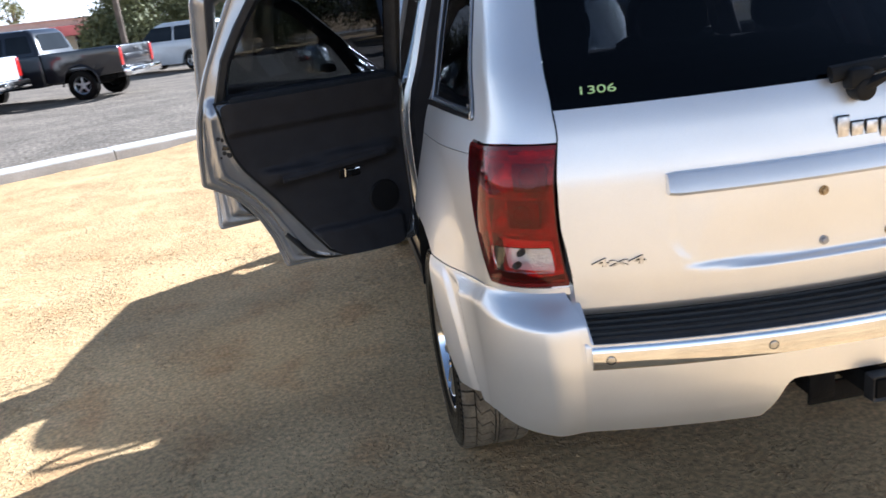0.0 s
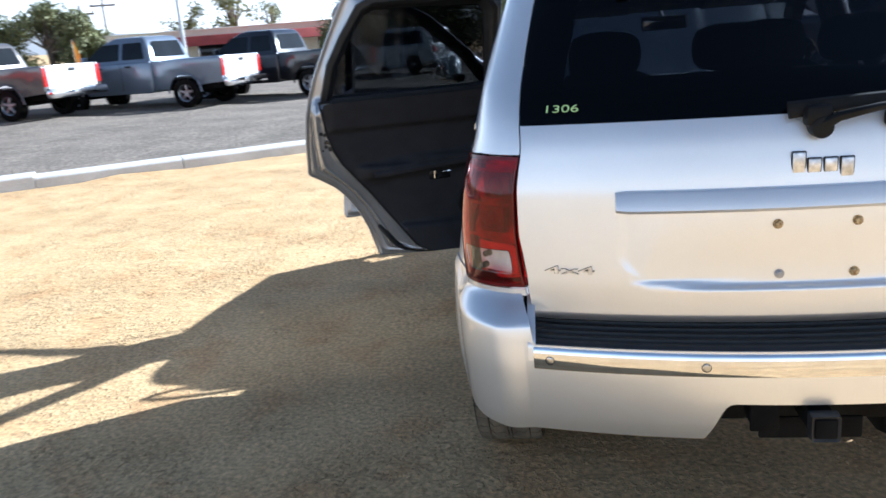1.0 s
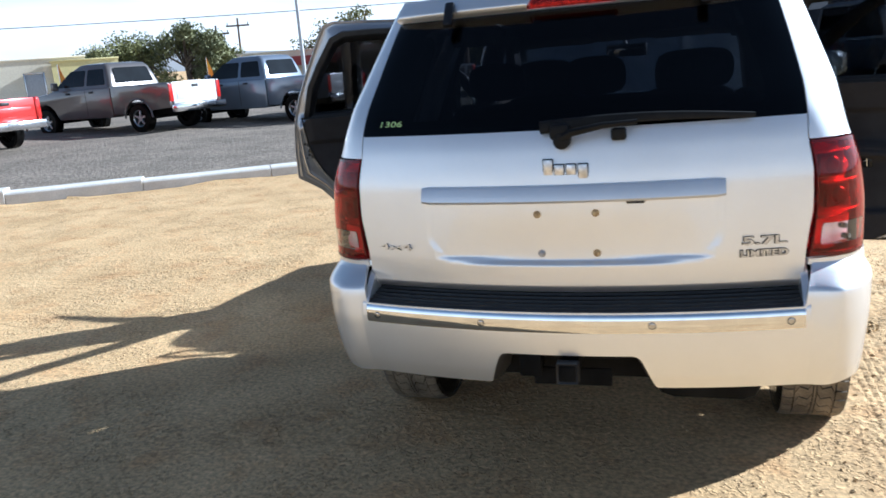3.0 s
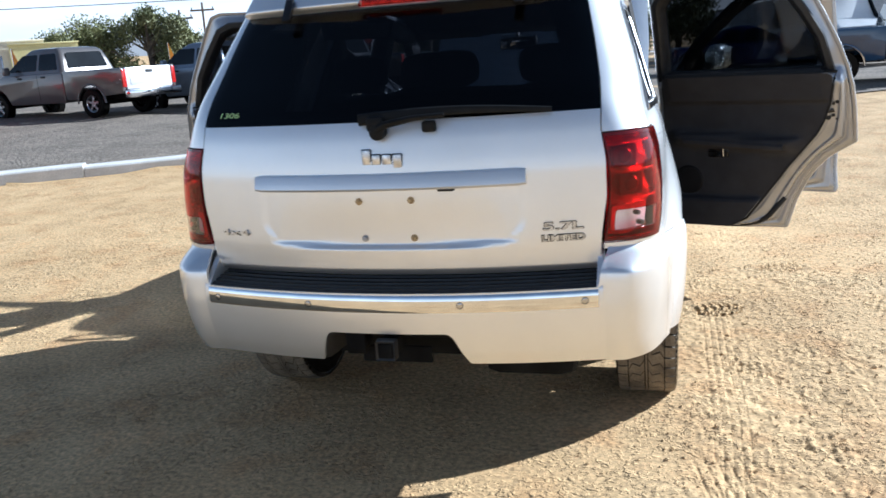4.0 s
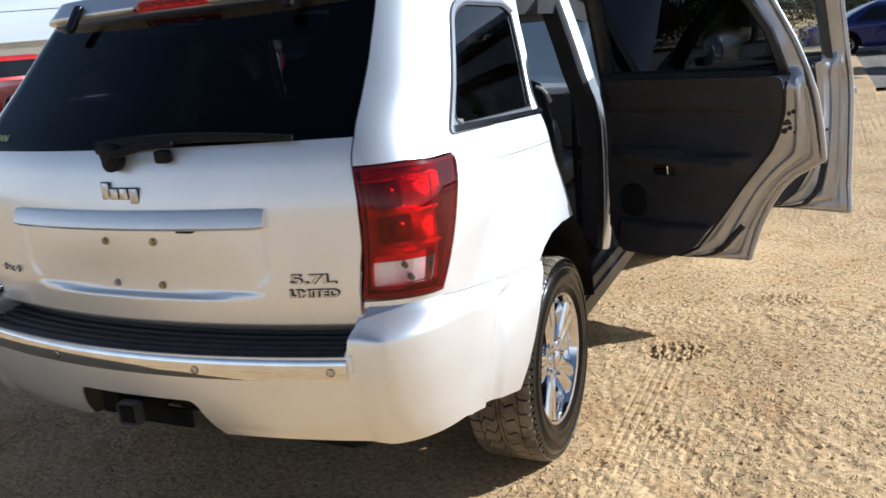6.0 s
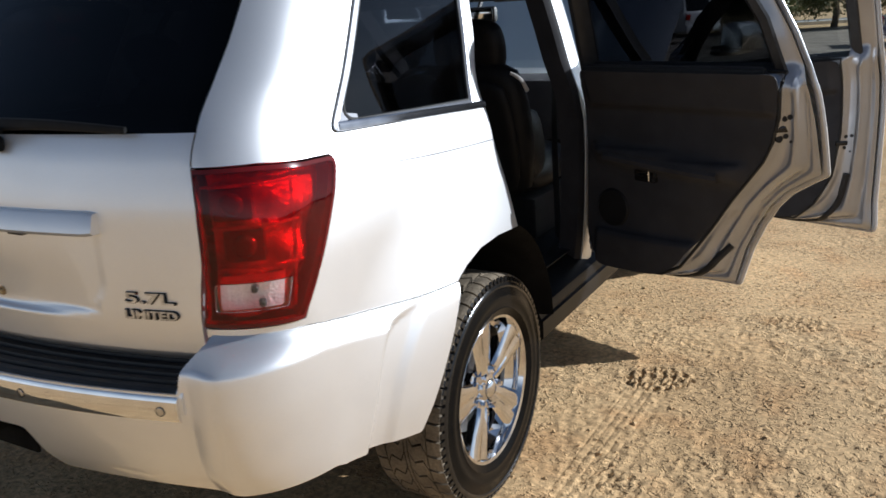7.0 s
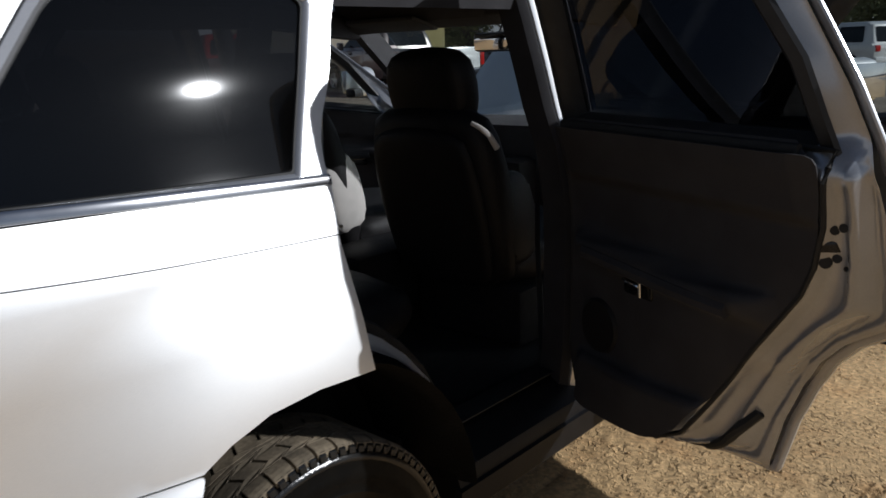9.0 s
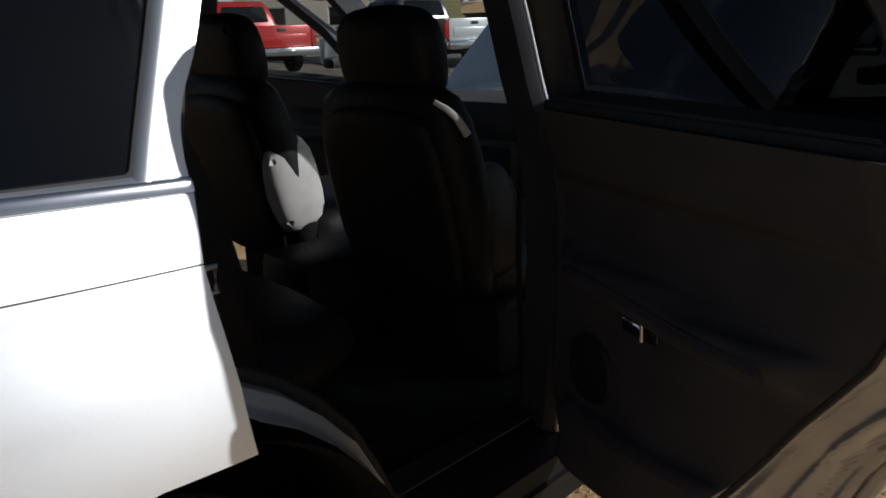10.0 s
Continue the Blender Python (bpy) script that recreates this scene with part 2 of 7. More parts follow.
def resample(poly, step, closed=True):
    out = []
    n = len(poly)
    for i in range(n if closed else n - 1):
        a, b = Vector(poly[i]), Vector(poly[(i + 1) % n])
        k = max(1, int(math.ceil((b - a).length / step)))
        out += [tuple(a.lerp(b, j / k)) for j in range(k)]
    if not closed:
        out.append(tuple(poly[-1]))
    return out


def rounded(poly, r, segs=4):
    """A polygon with rounded corners. r: one radius, or one for each corner."""
    out = []
    n = len(poly)
    for i in range(n):
        p, a, b = Vector(poly[i]), Vector(poly[i - 1]), Vector(poly[(i + 1) % n])
        ri = r[i] if isinstance(r, (list, tuple)) else r
        da, db = a - p, b - p
        k = min(ri, da.length * 0.45, db.length * 0.45)
        if k < 1e-4:
            out.append(tuple(p))
            continue
        s, e = p + da.normalized() * k, p + db.normalized() * k
        for j in range(segs + 1):
            t = j / segs
            out.append(tuple((1 - t) ** 2 * s + 2 * t * (1 - t) * p + t * t * e))
    return out


def inset(poly, d):
    """A closed outline moved inwards by d."""
    n = len(poly)
    area = sum(poly[i][0] * poly[(i + 1) % n][1] - poly[(i + 1) % n][0] * poly[i][1] for i in range(n))
    s = 1 if area > 0 else -1
    out = []
    for i in range(n):
        a, p, b = Vector(poly[i - 1]), Vector(poly[i]), Vector(poly[(i + 1) % n])
        e1, e2 = (p - a).normalized(), (b - p).normalized()
        n1, n2 = Vector((-e1.y, e1.x)), Vector((-e2.y, e2.x))
        m = n1 + n2
        m = m.normalized() if m.length > 1e-6 else n1
        k = d / max(0.5, m.dot(n1))
        out.append(tuple(p + s * k * m))
    return out


def sheet(name, surf, outline, material, parent=None, holes=(), step=0.03, thick=0.006, label="", flip=False):
    """A curved panel: the part of surf(u, v) inside an outline, with thickness. flip turns it round."""
    rings = [resample(outline, step)] + [resample(h, step) for h in holes]
    pts, edges = [], []
    for ring in rings:
        k = len(pts)
        pts += ring
        edges += [(k + i, k + (i + 1) % len(ring)) for i in range(len(ring))]
    border = np.array(pts)
    (x0, y0), (x1, y1) = border.min(0), border.max(0)
    gx, gy = np.meshgrid(np.arange(x0 + step / 2, x1, step), np.arange(y0 + step / 2, y1, step))
    gx, gy = gx.ravel(), gy.ravel()
    ok = inside(outline, gx, gy)
    for h in holes:
        ok &= ~inside(h, gx, gy)
    gx, gy = gx[ok], gy[ok]
    if len(gx):
        near = np.min((gx[:, None] - border[None, :, 0]) ** 2 + (gy[:, None] - border[None, :, 1]) ** 2, 1) > (0.45 * step) ** 2
        pts = pts + list(zip(gx[near].tolist(), gy[near].tolist()))
    vs, _, fs, *_ = delaunay_2d_cdt([Vector(p) for p in pts], edges, [], 0, 1e-7)
    fs = [tuple(f) for f in fs]
    cx = [sum(vs[i].x for i in f) / 3 for f in fs]
    cy = [sum(vs[i].y for i in f) / 3 for f in fs]
    keep = inside(outline, cx, cy)
    for h in holes:
        keep &= ~inside(h, cx, cy)
    fs = [f for f, k in zip(fs, keep) if k]
    e = 0.004
    pos, nor = [], []
    for v in vs:
        p = Vector(surf(v.x, v.y))
        n = (Vector(surf(v.x + e, v.y)) - Vector(surf(v.x - e, v.y))).cross(Vector(surf(v.x, v.y + e)) - Vector(surf(v.x, v.y - e)))
        n = n.normalized() if n.length > 1e-12 else Vector((0, 0, 1))
        pos.append(p)
        nor.append(-n if flip else n)
    if flip:
        fs = [f[::-1] for f in fs]
    V, N, F = list(pos), list(nor), list(fs)
    if thick:
        k = len(V)
        V += [p - n * thick for p, n in zip(pos, nor)]
        N += [-n for n in nor]
        F += [tuple(i + k for i in f[::-1]) for f in fs]
        count = {}
        for f in fs:
            for i in range(3):
                a, b = f[i], f[(i + 1) % 3]
                count[(a, b)] = 1
        for a, b in list(count):
            if (b, a) not in count:
                q = len(V)
                pa, pb = pos[a], pos[b]
                na, nb = nor[a], nor[b]
                side = (pb - pa).cross(na).normalized()
                V += [pa, pb, pb - nb * thick, pa - na * thick]
                N += [side] * 4
                F.append((q, q + 3, q + 2, q + 1))
    used = sorted({i for f in F for i in f})
    idx = {o: i for i, o in enumerate(used)}
    return mesh_ob(name, [V[i] for i in used], [tuple(idx[i] for i in f) for f in F], material, parent, True, [N[i] for i in used], label)


def loft(name, rings, material, parent=None, closed=True, cap=False, label="", smooth=True):
    """Joins rings of equally many points with faces."""
    V = [p for r in rings for p in r]
    n = len(rings[0])
    F = []
    for i in range(len(rings) - 1):
        for j in range(n if closed else n - 1):
            k = (j + 1) % n
            F.append((i * n + j, i * n + k, (i + 1) * n + k, (i + 1) * n + j))
    if cap:
        F.append(tuple(range(n))[::-1])
        F.append(tuple((len(rings) - 1) * n + i for i in range(n)))
    bm = bmesh.new()
    bv = [bm.verts.new(v) for v in V]
    for f in F:
        try:
            bm.faces.new([bv[i] for i in f])
        except ValueError:
            pass
    bmesh.ops.recalc_face_normals(bm, faces=bm.faces)
    return part(name, bm, material, parent, label, smooth)


def text_ob(name, words, size, m, material, parent=None, extrude=0.002, label="", bevel=0.0, bold=0.0):
    cu = bpy.data.curves.new(name, "FONT")
    cu.body, cu.size, cu.extrude, cu.align_x = words, size, extrude, "CENTER"
    cu.bevel_depth, cu.offset = bevel, bold
    tmp = new(name + "_c", cu)
    me = bpy.data.meshes.new_from_object(tmp.evaluated_get(bpy.context.evaluated_depsgraph_get()))
    bpy.data.objects.remove(tmp)
    me.transform(m)
    me.materials.clear()
    me.materials.append(material)
    ob = new(name, me)
    if parent is not None:
        ob.parent = parent
        ob.matrix_parent_inverse = parent.matrix_basis.inverted()
    return tagged(ob, label)


def curve(pts):
    """A smooth monotone curve through (t, value) points."""
    xs, ys = np.array([p[0] for p in pts], float), np.array([p[1] for p in pts], float)
    h, d = np.diff(xs), np.diff(ys) / np.diff(xs)
    m = np.zeros(len(xs))
    m[0], m[-1] = d[0], d[-1]
    for i in range(1, len(xs) - 1):
        if d[i - 1] * d[i] > 0:
            w1, w2 = 2 * h[i] + h[i - 1], h[i] + 2 * h[i - 1]
            m[i] = (w1 + w2) / (w1 / d[i - 1] + w2 / d[i])

    def value(t):
        if t <= xs[0]:
            return float(ys[0] + m[0] * (t - xs[0]))
        if t >= xs[-1]:
            return float(ys[-1] + m[-1] * (t - xs[-1]))
        i = int(np.searchsorted(xs, t)) - 1
        s = (t - xs[i]) / h[i]
        return float((2 * s**3 - 3 * s**2 + 1) * ys[i] + (s**3 - 2 * s**2 + s) * h[i] * m[i]
                     + (3 * s**2 - 2 * s**3) * ys[i + 1] + (s**3 - s**2) * h[i] * m[i + 1])
    return value


def ease(t):
    t = min(1.0, max(0.0, t))
    return t * t * (3 - 2 * t)


AXLE_R, AXLE_F, HUB_Z, WHEEL_Z = 1.0, 3.78, 0.362, 0.343
SIDE = curve([(0.30, 0.835), (0.42, 0.875), (0.55, 0.893), (0.75, 0.903), (0.98, 0.905), (1.12, 0.893), (1.19, 0.874),
              (1.24, 0.853), (1.45, 0.790), (1.66, 0.722), (1.75, 0.69)])
REAR = curve([(0.30, 0.05), (0.45, -0.01), (0.6, -0.022), (0.77, -0.022), (0.9, -0.030), (1.1, -0.026), (1.22, -0.005),
              (1.29, 0.022), (1.48, 0.185), (1.665, 0.35), (1.76, 0.44)])


def half_width(y, z):
    """Half the body's width, with flares over the wheels and a taper to both ends."""
    w = SIDE(z) - 0.034 * ease((0.8 - y) / 0.75) * (1 if z < 1.2 else max(0.3, 1 - 4 * (z - 1.2)))
    w -= 0.035 * ease((y - 3.35) / 1.5)
    for ya in (AXLE_R, AXLE_F):
        w += 0.066 * ease((0.80 - math.hypot(y - ya, z - HUB_Z)) / 0.40)
        w += 0.009 * ease((0.605 - math.hypot(y - ya, z - HUB_Z)) / 0.04) * ease((0.80 - z) / 0.05)
    return w


# ---- the silver estate car ----
def plan_edges(z):
    """Where the rear corner of the plan section starts and ends at a height."""
    yc = REAR(z) + 0.19 * 0.49 + 0.19
    xs = half_width(yc, z)
    return xs - 0.165, xs, yc


def body(u, z, out=0.0, rear=None):
    """The body's skin round the back: u 0 to 1 across the rear, 1 to 2 round the corner, from 2 on metres forward."""
    rear = rear or REAR
    s, a = (1 if u >= 0 else -1), abs(u)
    yr = rear(z)
    yc = REAR(z) + 0.19 * 0.49 + 0.19
    xs = half_width(yc, z)
    xe = xs - 0.165
    ye = yr + 0.19 * xe * xe
    if a <= 1:
        x = a * xe
        p, n = Vector((x, yr + 0.19 * x * x, z)), Vector((0.38 * x, -1, 0)).normalized()
    elif a < 2:
        t, k = a - 1, 0.38 * xe
        m = (half_width(yc + 0.02, z) - half_width(yc - 0.02, z)) / 0.04
        cx = (xs + m * (ye - k * xe - yc)) / (1 - m * k)
        c = Vector((cx, ye + k * (cx - xe)))
        q = (1 - t) ** 2 * Vector((xe, ye)) + 2 * t * (1 - t) * c + t * t * Vector((xs, yc))
        d = 2 * (1 - t) * (c - Vector((xe, ye))) + 2 * t * (Vector((xs, yc)) - c)
        p, n = Vector((q.x, q.y, z)), Vector((d.y, -d.x, 0)).normalized()
    else:
        y = yc + a - 2
        p, n = Vector((half_width(y, z), y, z)), Vector((1, 0, 0))
    p = p + n * out
    return Vector((s * p.x, p.y, p.z))


def u_of(y, z):
    return 2 + y - plan_edges(z)[2]


def u_side(y, z):
    """The u on the corner or the flank that lies at y."""
    if y >= plan_edges(z)[2]:
        return u_of(y, z)
    lo, hi = 1.0, 2.0
    for _ in range(30):
        mid = (lo + hi) / 2
        lo, hi = (mid, hi) if body(mid, z).y < y else (lo, mid)
    return lo


car = thing("car", (0, 2.2, 0), "silver estate car with doors and bonnet open, on dry sand", "car")
EDGE = 0.985
CUT = curve([(0.77, 0.965), (0.89, 0.975), (1.05, 1.01), (1.21, 1.075), (1.29, 1.135), (1.41, 1.18), (1.52, 1.225), (1.65, 1.27), (1.74, 1.29)])   # the tailgate's cut, in u


def cut_line(z0, z1, add=0.0, n=8):
    return [(CUT(z0 + (z1 - z0) * i / n) + add, z0 + (z1 - z0) * i / n) for i in range(n + 1)]


def gate_outline(z0, z1):
    right = cut_line(z0, z1)
    return right + [(-u, z) for u, z in reversed(right)]



# tailgate: lower panel with the recess for the plate
def recess(x, z):
    """The plate's hollow: deepest in the middle over the lower lip, fading out to the sides."""
    k = max(0.0, 1 - (x / 0.44) ** 2)
    lip = 0.868 + 0.010 * (x / 0.4) ** 2
    hollow = 0.024 * k ** 0.8 * ease((z - lip) / 0.018) * (1 - 0.45 * ease((z - 0.90) / 0.16))
    side = 0.470 - 0.06 * ease((0.96 - z) / 0.10)
    field = 0.0060 * ease((side - abs(x)) / 0.034) * ease((z - 0.868) / 0.035)
    return max(hollow, field) * ease((1.10 - z) / 0.03)


def gate(u, z):
    p = body(u, z)
    tuck = 0.03 * ease((0.80 - z) / 0.03)
    return Vector((p.x, p.y + recess(p.x, z) + tuck, p.z))


tailgate = sheet("tailgate", gate, gate_outline(0.775, 1.288), SILVER, car,
                 step=0.012, thick=0.02, label="silver tailgate with a recess for the number plate")
sheet("rear_window", lambda u, z: body(u, z, 0.002), gate_outline(1.291, 1.668), GLASS_DARK, tailgate,
      step=0.05, thick=0.005, label="near-black privacy glass")
sheet("window_border", lambda u, z: body(u, z, -0.006), gate_outline(1.285, 1.675), BLACK_GLOSS, tailgate,
      holes=[rounded([(-EDGE + 0.07, 1.33), (EDGE - 0.07, 1.33), (EDGE - 0.07, 1.63), (-EDGE + 0.07, 1.63)], 0.05)], step=0.05, thick=0.004)


def spoiler(u, z):
    k = ease((z - 1.655) / 0.02)
    p = body(u, z, 0.028 * k)
    return Vector((p.x, p.y - 0.035 * k * (1 - (p.x / 0.75) ** 2), p.z))


sheet("roof_spoiler", spoiler, gate_outline(1.66, 1.735), SILVER, tailgate, step=0.02, thick=0.02,
      holes=[rounded([(-0.27, 1.664), (0.27, 1.664), (0.24, 1.70), (-0.24, 1.70)], 0.01)])
sheet("brake_lamp", lambda u, z: spoiler(u, z) + Vector((0, 0.004, 0)), rounded([(-0.268, 1.665), (0.268, 1.665), (0.238, 1.699), (-0.238, 1.699)], 0.01), LAMP_RED, tailgate, step=0.03, thick=0.01)

# the grip bar over the plate
def bar_curve(x, z, out):
    return Vector((x, REAR(z) + 0.19 * x * x - out, z))


def bar_ring(x, half=1.0):
    sec = [(1.127, -0.02), (1.125, 0.010), (1.119, 0.015), (1.079, 0.024), (1.071, 0.018), (1.072, -0.03)]
    return [bar_curve(x, 1.10 + (z - 1.10) * half, o) for z, o in sec]


xs_bar = [-0.468 + 0.936 * i / 36 for i in range(37)]
loft("grip_bar", [bar_ring(x, 0.86 if i in (0, 36) else 1.0) for i, x in enumerate(xs_bar)], SILVER, tailgate, cap=True)
part("gate_switch", bm_box((0.055, 0.02, 0.012), (0.21, -0.012, 1.066), 0.004), BLACK_PL, tailgate)

def plate_y(x, z):
    return REAR(z) + 0.19 * x * x + recess(x, z)


for x, z, rust in ((-0.09, 1.032, 1), (0.09, 1.033, 1), (-0.082, 0.905, 0), (0.09, 0.905, 1)):
    part("plate_screw", bm_join(bm_cyl(0.0085, 0.012, (x, plate_y(x, z) - 0.004, z), pose(0, 0, 0, 90), 10, bevel=0.002),
                                bm_cyl(0.012, 0.003, (x, plate_y(x, z) - 0.001, z), pose(0, 0, 0, 90), 14)), RUST if rust else DULL_METAL, tailgate)

# badges
def badge_pose(x, z, push=0.002):
    slope = 0.38 * x
    return Matrix.Translation((x, REAR(z) + 0.19 * x * x - push, z)) @ Matrix.Rotation(math.atan(slope), 4, "Z") @ Matrix.Rotation(radians(90), 4, "X")


def squeezed(kx, ky=1.0):
    return Matrix.Diagonal((kx, ky, 1, 1))


for words, size, x, z, wide, bold in (("4x4", 0.030, -0.585, 0.912, 2.9, 0.0), ("5.7L", 0.035, 0.575, 0.920, 2.15, 0.0004), ("LIMITED", 0.027, 0.575, 0.884, 1.42, 0.0004)):
    badge = text_ob("badge", words, size, badge_pose(x, z, 0.004) @ squeezed(wide), BADGE, tailgate, 0.003, "chrome badge, its dark edge reflections drawn as a black outline", bold=bold)
    # bolder black copy behind the letters imitates dark reflections on their sides
    text_ob("backing", words, size, badge_pose(x, z, 0.0012) @ squeezed(wide), BLACK_PL, badge, 0.003, "black outline standing for dark edge reflections", bold=bold + (0.0024 / wide if bold else 0.0002))
# the maker's name as plain raised bars
for w, h, dx, dz in ((0.030, 0.050, -0.060, 0.0), (0.030, 0.034, -0.026, -0.008), (0.030, 0.034, 0.010, -0.008), (0.030, 0.046, 0.046, -0.014)):
    block = part("maker_badge", bm_move(bm_box((w - 0.002, h - 0.002, 0.006), (0, 0, 0), 0.003), badge_pose(0.012 + dx, 1.178 + dz, 0.004)), BADGE, tailgate, "plain chrome badge block")
    # larger black block imitates the shade and dark reflections round the badge
    part("backing", bm_move(bm_box((w + 0.003, h + 0.003, 0.005), (0, 0, 0), 0.003), badge_pose(0.012 + dx, 1.178 + dz, 0.001)), BLACK_PL, block, "black outline standing for dark edge reflections")
text_ob("window_mark", "1306", 0.036, Matrix.Translation((-0.592, REAR(1.318) + 0.19 * 0.35 - 0.005, 1.318)) @ Matrix.Rotation(-0.22, 4, "Z")
        @ Matrix.Rotation(radians(52), 4, "X") @ squeezed(1.3, 0.85), MARKER, tailgate, 0.0004, "hand-written yellow-green number on the glass")

# wiper
wiper_y = REAR(1.262)
wiper = part("wiper", bm_join(bm_tube([(0.0, wiper_y - 0.03, 1.262), (0.03, wiper_y - 0.045, 1.282), (0.12, wiper_y - 0.035, 1.298), (0.22, wiper_y - 0.02, 1.303)], 0.018, 10, 0.8, 0.009),
                              bm_cyl(0.026, 0.05, (-0.002, wiper_y - 0.02, 1.258), pose(0, 0, 0, 90), 20, bevel=0.008),
                              bm_box((0.062, 0.045, 0.050), (-0.008, wiper_y - 0.018, 1.284), 0.014)), WIPER, tailgate)
part("wiper_blade", bm_join(bm_tube([(-0.07 + 0.62 * i / 12, REAR(1.298) + 0.19 * (-0.07 + 0.62 * i / 12) ** 2 - 0.024, 1.298 + 0.016 * math.sin(math.pi * i / 12)) for i in range(13)], 0.012, 8, 1.7, 0.005)), WIPER, wiper)
part("wiper_rest", bm_box((0.045, 0.03, 0.036), (0.165, REAR(1.262) - 0.006, 1.268), 0.008), WIPER, tailgate)
# glass hinges at the top of the tailgate
for s in (-1, 1):
    p = body(s * 0.76, 1.66)
    part("window_hinge", bm_box((0.035, 0.022, 0.10), (p.x, p.y - 0.05, 1.672), 0.008, pose(0, 0, 0, -38)), BLACK_GLOSS, tailgate)


# quarter panels with lamps and side windows
QWIN = rounded([(0.394, 1.249), (1.079, 1.227), (1.224, 1.585), (1.145, 1.625), (0.79, 1.632), (0.68, 1.60)], [0.035, 0.012, 0.02, 0.03, 0.05, 0.06])
QGLASS = rounded(inset([(0.394, 1.249), (1.079, 1.227), (1.224, 1.585), (1.145, 1.625), (0.79, 1.632), (0.68, 1.60)], 0.022), [0.085, 0.012, 0.02, 0.03, 0.05, 0.06], 8)
LAMP_CORNER = rounded([(1.6, 1.218), (u_of(0.391, 1.206), 1.206), (u_of(0.3456, 1.1336), 1.1336)], [0.0, 0.040, 0.0], 6)[1:-1]


def lamp_side(k, grow=0.0):
    """A point on the lamp's straight outer edge, k from its foot to its top."""
    z = 0.868 + 0.332 * k
    return (u_side(0.196 + 0.189 * k + grow, z), z)


LAMP_STEPS = [0.08 + 0.06 * i for i in range(13)]


def lamp_outline(grow=0.0):
    g = grow
    side = [lamp_side(k, g) for k in LAMP_STEPS]
    return rounded([(CUT(0.872) + 0.012 - g, 0.872 - g), (lamp_side(0.0, g)[0], 0.868 - g)] + side + [(u_of(0.385 + g, 1.20), 1.200 + g), (1.6, 1.213 + g), (CUT(1.213) + 0.014 - g, 1.213 + g)], [0.008, 0.025] + [0.0] * len(LAMP_STEPS) + [0.05, 0.2, 0.008])


SEAM_Z = curve([(0.20, 0.8490), (0.33, 0.8245), (0.47, 0.8065), (0.60, 0.7955), (0.742, 0.7920)])
SEAM_YS = [0.206 + 0.536 * i / 16 for i in range(17)]


def side_sheet(name, s, pts_yz, material, parent, out=0.0, holes=(), **kw):
    """A panel on the car's flank from an outline in (y, z)."""
    return sheet(name, lambda y, z: Vector((s * (half_width(y, z) + out), y, z)), pts_yz, material, parent, holes=holes, flip=(s < 0), **kw)


